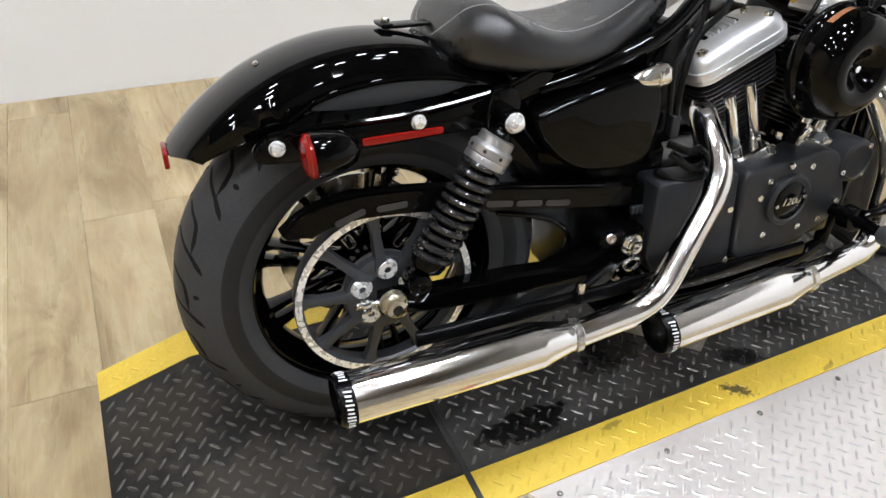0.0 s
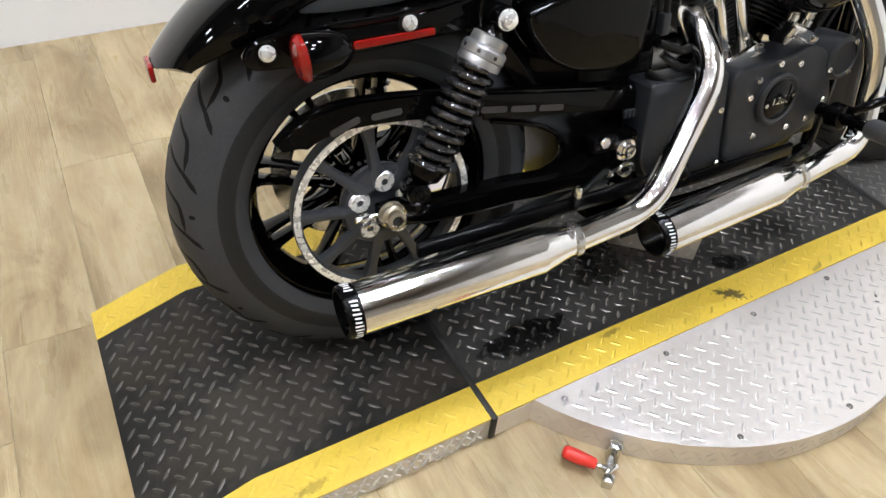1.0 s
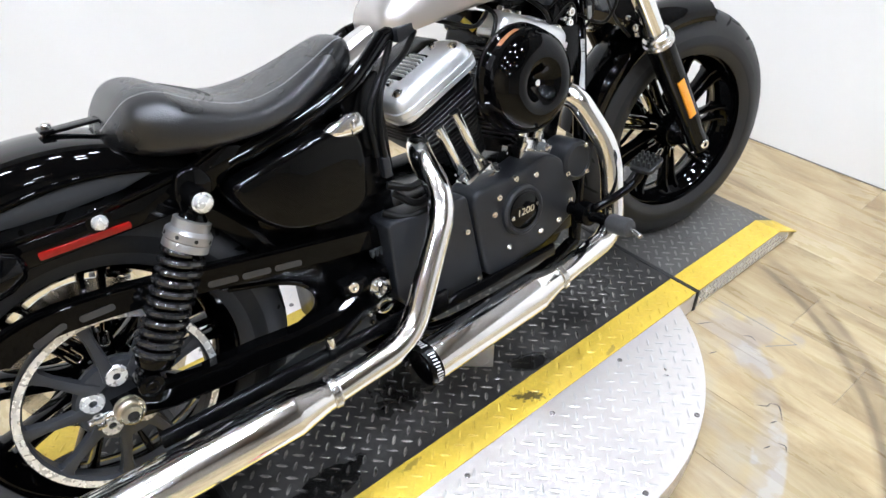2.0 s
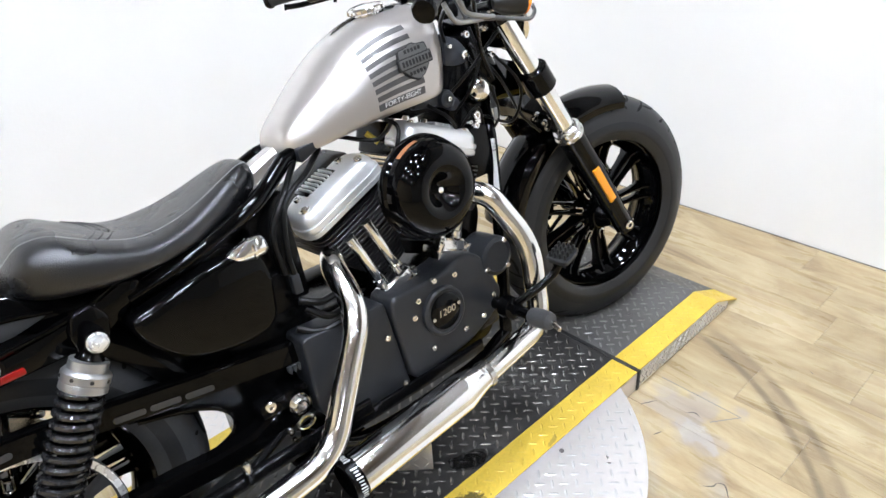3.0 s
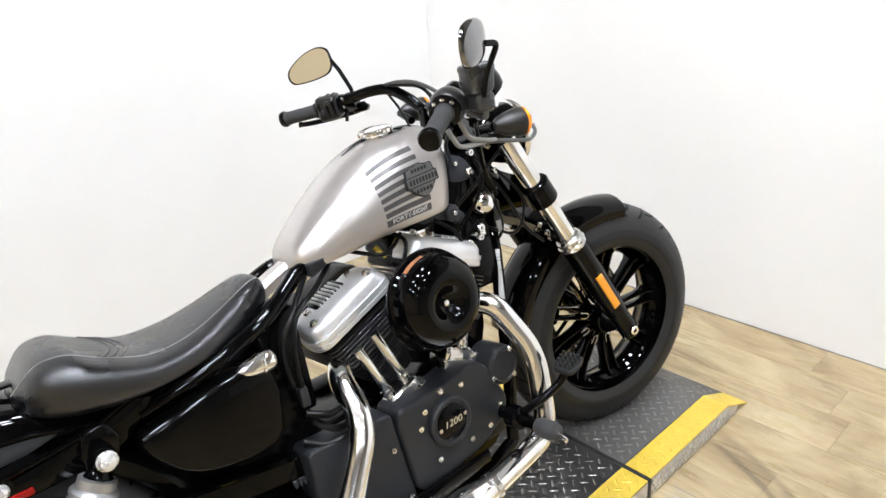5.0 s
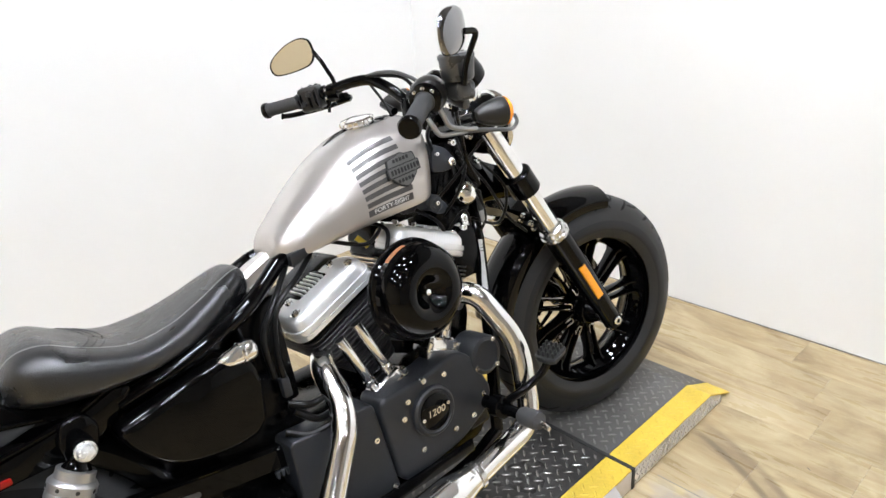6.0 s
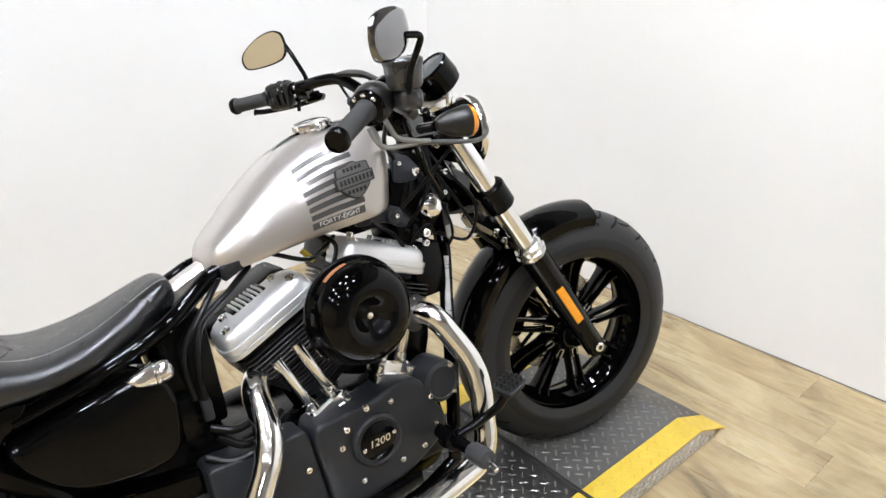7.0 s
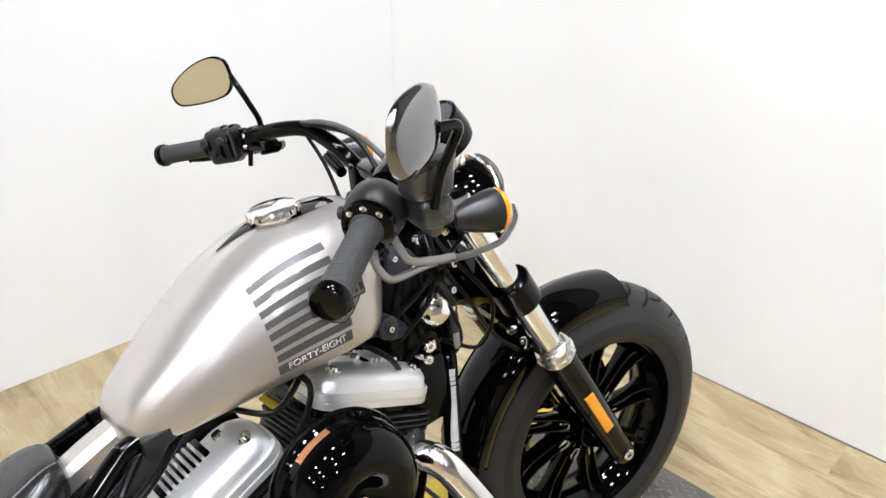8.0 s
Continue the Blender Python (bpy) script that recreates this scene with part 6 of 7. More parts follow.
# a plain shield and bar badge
s0, s1, s2 = tank_side(0.893, 0.445, 0.0), tank_side(0.933, 0.445, 0.0), tank_side(0.913, 0.53, 0.0)
ux = (s1 - s0).normalized()
uz = (s2 - (s0 + s1) / 2).normalized()
un = ux.cross(uz).normalized()
BM = Matrix.Translation((s0 + s1) / 2 + un * 0.0015) @ Matrix((ux, uz, un)).transposed().to_4x4() @ pose(0, 0, 0, -90, 0, 0) 
shield = [(-0.026, 0.030), (-0.010, 0.032), (0.0, 0.038), (0.010, 0.032), (0.026, 0.030), (0.028, 0.010), (0.024, -0.014), (0.012, -0.030), (0.0, -0.038), (-0.012, -0.030), (-0.024, -0.014), (-0.028, 0.010)]
shield = [(1.3 * x, 0.92 * z) for x, z in shield]
badge = part("tank_badge", prism(round_outline(shield, 0.004, 2), -0.003, 0.003, 0.001), BADGE, tank, "dark metal shield badge with a raised bar", BM)
part("badge_rim", prism(round_outline([(1.07 * x, 1.07 * z) for x, z in shield], 0.004, 2), -0.002, 0.003, 0.0006), BADGELINE, badge, "", BM)
part("bar_rim", prism(round_outline([(-0.0425, -0.0115), (0.0425, -0.0115), (0.0425, 0.0125), (-0.0425, 0.0125)], 0.003, 2), -0.0048, 0.001, 0.0006), BADGELINE, badge, "", BM)
part("badge_bar", prism(round_outline([(-0.040, -0.009), (0.040, -0.009), (0.040, 0.010), (-0.040, 0.010)], 0.003, 2), -0.0055, 0.001, 0.001), BADGE, badge, "", BM)
for z0 in (0.019, -0.024):
    for k in range(5):
        x = -0.021 + 0.0088 * k
        part("badge_line", prism([(x, z0), (x + 0.0056, z0), (x + 0.0056, z0 + 0.0075), (x, z0 + 0.0075)], -0.0042, -0.002, 0.0005), BADGELINE, badge, "", BM)
for k in range(9):
    x = -0.034 + 0.0085 * k
    part("badge_letter_bar", prism([(x, -0.005), (x + 0.005, -0.005), (x + 0.005, 0.006), (x, 0.006)], -0.0064, -0.005, 0.0004), BADGELINE, badge, "", BM)


def tank_top(x, y, lift):
    """The place on the tank's crown at x, y metres from its middle."""
    rows = tank_rows()
    k = min(range(len(rows) - 1), key=lambda i: abs((rows[i][0] + rows[i + 1][0]) / 2 - x))
    a, b = rows[k], rows[k + 1]
    t = (x - a[0]) / (b[0] - a[0])
    low, top, half = (a[i] + t * (b[i] - a[i]) for i in (1, 2, 3))
    ring = tank_ring(x, low, top, half, 0)[12:49]
    for p, q in zip(ring, ring[1:]):
        if p.y <= y <= q.y:
            z = p.z + (q.z - p.z) * (y - p.y) / max(q.y - p.y, 1e-6)
            return Vector((x + (x - 0.90) * (z - 0.90) * 1.6 * (x > 0.9), y, z + lift))
    return Vector((x, y, top + lift))


part("tank_dash", loft([[tank_top(x, w * u, 0.0012) for u in (-1, -0.6, -0.2, 0.2, 0.6, 1)] for x, w in ((0.815, 0.002), (0.835, 0.007), (0.855, 0.012), (0.875, 0.018), (0.90, 0.042), (0.94, 0.044), (0.98, 0.036))], around=False), GLOSS, tank, "black strip along the tank top")
cap = part("filler_cap", lathe([(0.030, -0.012), (0.030, 0.002), (0.036, 0.003), (0.038, 0.006), (0.0375, 0.012), (0.034, 0.0155), (0.022, 0.018), (0, 0.0185)], (0.905, -0.012, 0.982), (-0.12, -0.05, 1), 40), CHROME, tank, "chrome filler cap")
for k in range(20):
    a = 2 * math.pi * k / 20
    m = Matrix.Translation((0.905, -0.012, 0.982)) @ turned((-0.12, -0.05, 1))
    part("cap_knurl", cyl(m @ Vector((0.0378 * math.cos(a), 0.0378 * math.sin(a), 0.004)), m @ Vector((0.0378 * math.cos(a), 0.0378 * math.sin(a), 0.012)), 0.0016, seg=6), CHROME, cap)
mount = part("tank_mount", join(cyl((1.020, -0.082, 0.778), (1.018, 0.082, 0.782), 0.0195, w=0.005), cyl((1.026, -0.070, 0.770), (1.086, -0.030, 0.742), 0.0165, w=0.004), prism(round_outline([(0.93, 0.775), (1.01, 0.768), (1.03, 0.785), (1.015, 0.802), (0.96, 0.802)], 0.008), -0.07, -0.055, 0.002)), MOUNTRUBBER, bike, "blue-grey rubber tank mount")
part("mount_washer", lathe([(0.0115, 0), (0.0115, 0.002), (0.0, 0.0025)], (1.020, -0.0822, 0.778), (0, -1, 0), 24), PANELGREY, mount)
part("head_plate", prism(round_outline([(1.030, 0.846), (1.060, 0.840), (1.094, 0.842), (1.101, 0.862), (1.078, 0.892), (1.040, 0.908)], 0.010, 4), -0.079, -0.070, 0.002), MOUNTRUBBER, bike, "dark grey plate beside the steering head")
part("switch_barrel", lathe([(0.020, -0.05), (0.027, -0.045), (0.030, -0.010), (0.029, 0.000), (0.025, 0.004)], (1.106, -0.086, 0.779), (-0.38, -0.88, 0.28), 32), GLOSS, bike, "gloss black barrel behind a chrome dome")
key = part("ignition_key", join(box(-0.009, 0.009, -0.003, 0.003, -0.018, 0.018, 0.0025), lathe([(0.0075, -0.0012), (0.0095, -0.0012), (0.0095, 0.0012), (0.0075, 0.0012)], (0, 0, 0.024), (0, 1, 0), 20, True)), PANELGREY, bike, "dark key fob hanging at the steering head", Matrix.Translation((1.134, -0.100, 0.747)))
part("key_blade", join(box(-0.0065, 0.0065, -0.0014, 0.0014, -0.043, -0.017, 0.0008), box(-0.004, 0.002, -0.002, 0.002, -0.046, -0.040, 0.0008)), GREYMETAL, key, "silver key blade", Matrix.Translation((1.134, -0.100, 0.747)))
part("mount_bolt", hex_bolt((1.020, -0.0845, 0.778), (0, -1, 0), 0.0055, 0.004), STEEL, bike)

# cables and hoses between tank and engine
hoses = [((0.70, -0.05, 0.76), (0.64, -0.10, 0.74), (0.57, -0.12, 0.70), (0.545, -0.13, 0.62), (0.548, -0.13, 0.54)), ((0.66, -0.04, 0.77), (0.58, -0.11, 0.72), (0.53, -0.125, 0.66), (0.528, -0.13, 0.58)),
         ((0.55, -0.13, 0.50), (0.58, -0.15, 0.475), (0.62, -0.14, 0.47), (0.68, -0.10, 0.48)), ((0.54, -0.13, 0.52), (0.58, -0.145, 0.505), (0.64, -0.12, 0.50)),
         ((0.96, -0.08, 0.78), (1.00, -0.10, 0.74), (1.03, -0.08, 0.69), (1.05, -0.05, 0.66)), ((0.84, -0.06, 0.79), (0.86, -0.10, 0.765), (0.845, -0.11, 0.73), (0.83, -0.10, 0.70)),
         ((0.74, -0.06, 0.775), (0.79, -0.11, 0.755), (0.83, -0.10, 0.76), (0.88, -0.06, 0.77)), ((0.52, -0.13, 0.47), (0.56, -0.15, 0.452), (0.63, -0.155, 0.455))]
for i, pts in enumerate(hoses):
    part("hose", sweep(smooth_path(pts, 8), 0.0062 if i < 2 else (0.0075 if i in (2, 3, 7) else 0.0045), 10), CABLE, bike, "black cable sheath")
part("coil_bracket", prism(round_outline([(0.64, 0.752), (0.70, 0.776), (0.71, 0.788), (0.64, 0.78)], 0.006), -0.085, -0.06, 0.003), WRINKLE, bike, "dark grey plastic bracket")
part("wire_clip", box(0.535, 0.553, -0.138, -0.120, 0.535, 0.575, 0.004), WRINKLE, bike, "dark grey plastic clip")
part("plug_cap", join(cyl((0.815, -0.09, 0.742), (0.80, -0.075, 0.765), 0.006, seg=10), cyl((0.84, -0.085, 0.755), (0.855, -0.08, 0.765), 0.005, seg=10)), YELLOWCAP, bike, "yellow plug connector")
part("horn", lathe([(0.024, 0), (0.0265, 0.004), (0.025, 0.011), (0.019, 0.017), (0.010, 0.021), (0, 0.022)], (1.106, -0.086, 0.779), (-0.38, -0.88, 0.28), 36), CHROME, bike, "chrome round cover by the steering head")
for x, y, z, r_ in ((1.084, -0.08, 0.858, 0.0105), (1.096, -0.08, 0.899, 0.008), (1.078, -0.092, 0.727, 0.010), (1.073, -0.092, 0.706, 0.008), (1.060, -0.088, 0.716, 0.005), (1.046, -0.078, 0.884, 0.005)):
    part("head_bolt", hex_bolt((x, y, z), (0, -1, 0), r_, 0.010), CHROME, bike)
for name, size in (("wiring_box", (1.03, 1.11, -0.062, 0.062, 0.69, 0.87)), ("regulator", (1.04, 1.12, -0.085, 0.085, 0.58, 0.70)), ("coil_housing", (0.93, 1.02, -0.04, 0.05, 0.752, 0.79)), ("head_gusset", (1.10, 1.16, -0.05, 0.05, 0.70, 0.90))):
    part(name, box(*size, 0.011), SATIN, bike, "black housing behind the steering head")
label_path = smooth_path([(1.133, -0.0760, 0.655), (1.118, -0.0880, 0.605), (1.104, -0.0985, 0.560), (1.096, -0.1050, 0.527)], 5)
sleeve = part("down_tube_label", sweep(label_path, 0.0074, 14, True), STICKER, bike, "white printed label sleeve with dark bars")
for k in range(16):
    p = label_path[1].lerp(label_path[-2], k / 15)
    part("label_bar", sweep([p - Vector((0, 0, 0.0008)), p + Vector((0, 0, 0.0008 + 0.0008 * (k % 3)))], 0.0077, 14, True), SATIN, sleeve)

# ---- front end, all of it turned with the steering ----
def up(k, fore=0.0, y=0.0):
    return AXLE_F + RAKE * k + AHEAD * fore + Vector((0, y, 0))


LEG = 0.120
for s in (-1, 1):
    y = s * LEG
    leg = part("fork_leg", lathe([(0.020, -0.03), (0.027, -0.022), (0.028, 0.02), (0.0275, 0.05), (0.031, 0.10), (0.0335, 0.20), (0.0345, 0.33), (0.0345, 0.345), (0.026, 0.347)], up(0, 0, y), RAKE, 36), GLOSS, bike, "gloss black fork slider", STEER)
    part("fork_seal_ring", lathe([(0.0355, 0.340), (0.038, 0.344), (0.038, 0.352), (0.0345, 0.356), (0.0345, 0.366), (0.030, 0.372), (0.026, 0.374)], up(0, 0, y), RAKE, 36), STEEL, leg, "bright fork seal ring", STEER)
    part("fork_tube", cyl(up(0.36, 0, y), up(0.745, 0, y), 0.0247, seg=36, w=0.003), CHROME, leg, "polished chrome fork tube", STEER)
    part("axle_clamp", join(cyl(up(0, 0, y - 0.022), up(0, 0, y + 0.022), 0.024, w=0.004), cyl(up(-0.005, 0.0, y + s * 0.02), up(-0.005, 0.0, y + s * 0.028), 0.015, w=0.002)), GLOSS, leg, "", STEER)
    part("axle_bolt", join(hex_bolt(up(0, 0, y + s * 0.022), (0, s, 0), 0.0125, 0.011, 0.5)), CHROME, leg, "chrome axle bolt", STEER)
    part("pinch_bolt", cyl(up(-0.018, -0.028, y + s * 0.004), up(-0.018, 0.03, y + s * 0.004), 0.005, seg=10), CHROME, leg, "", STEER)
    part("fork_reflector", join(loft([[up(k, -0.004 + 0.0105 * q, y + s * (0.0305 + 0.0035 * (1 - abs(q)) + k * 0.022)) for q in (-1, -0.8, 0.8, 1)] + [up(k, -0.004 + 0.0105 * q, y + s * (0.026 + k * 0.022)) for q in (1, -1)] for k in (0.112, 0.117, 0.229, 0.234)])), AMBER, leg, "orange reflector strip", STEER)
    for k, r0, hh in ((0.497, 0.0375, 0.060), (0.700, 0.034, 0.034)):
        part("fork_clamp", lathe([(0.025, 0), (r0 - 0.002, 0.001), (r0, 0.004), (r0, hh - 0.004), (r0 - 0.002, hh - 0.001), (0.025, hh)], up(k, 0, y), RAKE, 36), GLOSS, leg, "gloss black fork clamp", STEER)
for k, hh in ((0.502, 0.05), (0.704, 0.026)):
    rings = []
    for yy, fore, half in ((-LEG, 0.0, 0.026), (-0.07, -0.012, 0.034), (0, -0.03, 0.05), (0.07, -0.012, 0.034), (LEG, 0.0, 0.026)):
        rings.append([up(k + hh * q, fore + half * p, yy) for p, q in ((-1, 0.1), (-0.9, 0), (0.9, 0), (1, 0.1), (1, 0.9), (0.9, 1), (-0.9, 1), (-1, 0.9))])
    part("triple_clamp", loft(rings), GLOSS, bike, "gloss black triple clamp", STEER)
part("fork_brace", join(loft([[up(0.392 + 0.016 * q + 0.02 * (1 - (yy / LEG) ** 2), 0.0 + 0.03 * p, yy) for p, q in ((-1, -1), (1, -1), (1, 1), (-1, 1))] for yy in np.linspace(-LEG, LEG, 13)])), GLOSS, bike, "gloss black fork brace", STEER)

ffender = part("front_fender", fender(AXLE_F, 0.355, 168, 79, 0.070, 0.050, crown=0.017), GLOSS, bike, "gloss black short front fender", STEER, 0.9)
for s in (-1, 1):
    part("fender_bracket", join(prism(round_outline([(1.355, 0.600), (1.39, 0.590), (1.405, 0.625), (1.375, 0.645)], 0.008), s * 0.083, s * 0.090, 0.002), cyl((1.375, s * 0.088, 0.615), (1.375, s * 0.105, 0.615), 0.008)), SATIN, ffender, "", STEER)
    part("bracket_bolt", hex_bolt((1.385, s * 0.090, 0.612), (0, s, 0), 0.007, 0.008), CHROME, ffender, "", STEER)
# front caliper on the far side
part("brake_caliper", prism(round_outline([(1.37, 0.33), (1.43, 0.30), (1.47, 0.40), (1.42, 0.46), (1.37, 0.43)], 0.015), 0.055, 0.115, 0.006), GLOSS, bike, "gloss black brake caliper", STEER)
part("hub_trim", lathe([(0.036, 0), (0.038, 0.012), (0.030, 0.03), (0.018, 0.05), (0.016, 0.06)], AXLE_F + Vector((0, -0.04, 0)), (0, -1, 0), 28), SATIN, bike, "", STEER)

# headlight
HL = Vector((1.268, 0, 0.912))
head = part("headlight", lathe([(0, -0.085), (0.022, -0.082), (0.045, -0.068), (0.062, -0.045), (0.072, -0.015), (0.076, 0.012), (0.076, 0.02), (0.03, 0.02)], HL, (1, 0, -0.03), 56), GLOSS, bike, "gloss black round headlight with a chrome rim", STEER)
part("headlight_rim", lathe([(0.076, 0.010), (0.081, 0.012), (0.0835, 0.018), (0.082, 0.028), (0.074, 0.032), (0.070, 0.026)], HL, (1, 0, -0.03), 56), CHROME, head, "chrome headlight rim", STEER)
part("headlight_lens", lathe([(0.072, 0.024), (0.06, 0.031), (0.035, 0.036), (0, 0.038)], HL, (1, 0, -0.03), 48), GLASS, head, "clear headlight lens", STEER)
part("headlight_bracket", join(box(HL.x - 0.10, HL.x - 0.01, -0.016, 0.016, HL.z + 0.055, HL.z + 0.085, 0.005), cyl(HL + Vector((-0.03, 0, 0.06)), HL + Vector((-0.03, 0, 0.10)), 0.018, w=0.003)), CHROME, head, "chrome headlight bracket", STEER)

# gauge
GA = up(0.83, 0.055) + Vector((0.035, -0.01, -0.015))
gauge = part("speedometer", lathe([(0, -0.052), (0.030, -0.05), (0.044, -0.042), (0.048, -0.025), (0.048, 0.012), (0.044, 0.016), (0.041, 0.012), (0, 0.012)], GA, (-0.62, 0, 0.78), 48), GLOSS, bike, "gloss black round speedometer", STEER)
part("dial_glass", lathe([(0.042, 0.012), (0.03, 0.0155), (0, 0.0165)], GA, (-0.62, 0, 0.78), 40), DIAL, gauge, "clear dial glass", STEER)
part("gauge_stem", cyl(up(0.73, 0.01), GA, 0.012), GLOSS, gauge, "", STEER)

# handlebar, grips, controls
bar_path = [(0.85, -0.412, 1.030), (0.925, -0.332, 1.050), (0.985, -0.262, 1.068), (1.02, -0.212, 1.074), (1.05, -0.160, 1.066), (1.075, -0.115, 1.043), (1.093, -0.06, 1.0), (1.095, 0.0, 0.988), (1.09, 0.06, 1.0),
            (1.074, 0.100, 1.028), (1.050, 0.150, 1.051), (1.02, 0.195, 1.050), (0.985, 0.245, 1.037), (0.919, 0.316, 1.014), (0.86, 0.371, 1.003)]
part("handlebar", sweep(smooth_path(bar_path, 8), 0.0135, 18), GLOSS, bike, "gloss black low-rise handlebar", STEER)
part("handlebar_clamp", join(box(1.07, 1.125, -0.055, -0.025, 0.94, 1.005, 0.006), box(1.07, 1.125, 0.025, 0.055, 0.94, 1.005, 0.006), box(1.075, 1.12, -0.06, 0.06, 0.99, 1.01, 0.005)), GLOSS, bike, "gloss black handlebar clamp", STEER)
for s in (-1, 1):
    inner, outer_ = (Vector((0.925, -0.332, 1.050)), Vector((0.843, -0.419, 1.028))) if s < 0 else (Vector((0.919, 0.316, 1.014)), Vector((0.850, 0.379, 1.000)))
    d = (outer_ - inner).normalized()
    n = (outer_ - inner).length
    ribs = [(0.0145, 0.0), (0.0195, 0.001), (0.0195, 0.006)]
    for i in range(16):
        h = 0.008 + (n - 0.016) * i / 16
        ribs += [(0.0168, h), (0.0168, h + 0.0032), (0.01665, h + 0.0036), (0.01665, h + 0.0048)]
    ribs += [(0.0180, n - 0.008), (0.0180, n)]
    grip = part("grip", lathe(ribs, inner, d, 28), GRIP, bike, "dark grey ribbed rubber handlebar grip", STEER)
    part("grip_end", lathe([(0.0165, n - 0.002), (0.0205, n), (0.0210, n + 0.006), (0.018, n + 0.012), (0.009, n + 0.014), (0, n + 0.0135)], inner, d, 28), GLOSS, grip, "gloss black grip end", STEER)
    a, b = inner - d * 0.062, inner - d * 0.004
    if s < 0:
        sw = part("throttle_housing", lathe([(0.014, 0), (0.026, 0.002), (0.033, 0.012), (0.035, 0.030), (0.033, 0.048), (0.026, 0.058), (0.02, 0.06)], a, d, 32), HOUSING, bike, "satin black throttle and switch housing", STEER)
        part("throttle_ring", lathe([(0.020, 0.050), (0.0305, 0.052), (0.0315, 0.057), (0.0295, 0.062), (0.022, 0.066), (0.018, 0.067)], a, d, 36), GLOSS, sw, "gloss black end ring", STEER)
        for q in range(3):
            w_ = Matrix.Rotation((q - 1) * 0.75, 3, d) @ Vector((0, 0, 1)).cross(d).cross(d).normalized() * -0.0235
            part("ring_screw", lathe([(0.0042, 0), (0.0042, 0.003), (0.002, 0.0045), (0, 0.0046)], a + d * 0.0620 + w_, d, 12), CHROME, sw, "", STEER)
    else:
        sw = part("switch_housing", box(-0.027, 0.027, -0.031, 0.031, 0.0, 0.056, 0.010, 3), HOUSING, bike, "satin black switch housing with buttons", STEER @ Matrix.Translation(a) @ turned(d))
        for q, r_ in ((0.008, 0.0325), (0.024, 0.0335), (0.046, 0.0315)):
            part("housing_rib", lathe([(0.020, -0.003), (r_, -0.0025), (r_ + 0.0012, 0), (r_, 0.0025), (0.020, 0.003)], a + d * q, d, 28), GLOSS, sw, "", STEER)
        part("housing_ring", lathe([(0.014, -0.004), (0.024, -0.003), (0.024, 0.003), (0.014, 0.004)], a - d * 0.010, d, 24), GLOSS, sw, "", STEER)
        part("lever_pin", cyl(a - d * 0.018 + Vector((0, 0, -0.012)), a - d * 0.016 + Vector((-0.004, 0, -0.046)), 0.0045, seg=12), GLOSS, sw, "", STEER)
    for k in range(3):
        part("switch_button", join(lathe([(0.0075, 0), (0.0075, 0.004), (0.006, 0.006), (0, 0.006)], a + d * (0.012 + 0.016 * k) + Vector((-0.027, -0.012 * s, 0.010 if k != 1 else -0.010)), Vector((-0.75, -0.65 * s, 0.1)), 14)), WRINKLE, sw, "", STEER)
    c = a - d * 0.035
    part("control_clamp", join(lathe([(0.014, -0.014), (0.023, -0.013), (0.024, 0.0), (0.023, 0.013), (0.014, 0.014)], c, d, 24), cyl(c + Vector((0.0, 0, -0.018)), c + Vector((0.035, 0, -0.018)), 0.013, w=0.003)), GLOSS, bike, "gloss black lever clamp", STEER)
    part("clamp_bolt", join(hex_bolt(c + Vector((-0.022, 0, 0.008)), (-1, 0, 0.2), 0.005, 0.006), hex_bolt(c + Vector((-0.022, 0, -0.010)), (-1, 0, -0.2), 0.005, 0.006)), STEEL, bike, "", STEER)
    lever = smooth_path([c + Vector((0.036, 0, -0.02)), c + Vector((0.050, s * 0.035, -0.028)), c + Vector((0.010, s * 0.10, -0.045)), c + Vector((-0.055, s * 0.165, -0.058)), c + Vector((-0.085, s * 0.195, -0.060))], 8)
    if s > 0:
        part("clutch_lever", sweep(lever, [0.009 if i < 8 else 0.0075 for i in range(len(lever) - 1)] + [0.0095], 12, True, 0.7), SATIN, bike, "satin black hand lever", STEER)
    if s < 0:
        rc = Vector((0.992, -0.346, 1.076))
        cup = lambda k: [rc + Vector((0.031 * k * math.copysign(abs(math.cos(a)) ** 0.7, math.cos(a)), 0.026 * k * math.copysign(abs(math.sin(a)) ** 0.7, math.sin(a)), 0)) for a in np.linspace(0, 2 * math.pi, 29)[:-1]]
        rows_ = lambda steps: [[p + Vector((0, 0, h)) for p in cup(k)] for h, k in steps]
        res = part("brake_reservoir", loft(rows_(((0.0, 0.80), (0.006, 0.92), (0.034, 1.0), (0.038, 1.0)))), PERCH, bike, "satin graphite brake fluid reservoir", STEER)
        part("reservoir_lid", loft(rows_(((0.038, 1.03), (0.041, 1.06), (0.046, 1.05), (0.049, 0.94), (0.050, 0.5)))), PERCH, res, "satin graphite reservoir lid", STEER)
        for q in (-0.016, 0.016):
            part("lid_screw", hex_bolt(rc + Vector((q, 0.004, 0.049)), (0, 0, 1), 0.0042, 0.003), STEEL, res, "", STEER)
    # mirror
    mc = Vector((0.942, 0.370, 1.122)) if s > 0 else Vector((0.944, -0.421, 1.166))
    base = c + Vector((0.022, 0, 0.01))
    face = Vector((-0.73, -0.66, 0.05) if s > 0 else (-0.62, 0.79, 0.0)).normalized()
    side = Vector((0, 0, 1)).cross(face).normalized()
    if side.y * s < 0:
        side = -side
    top = side.cross(face)
    if top.z < 0:
        top = -top
    roll = radians(16 if s > 0 else 6)
    side, top = side * math.cos(roll) - top * math.sin(roll), top * math.cos(roll) + side * math.sin(roll)
    big = 1.16 if s > 0 else 0.95
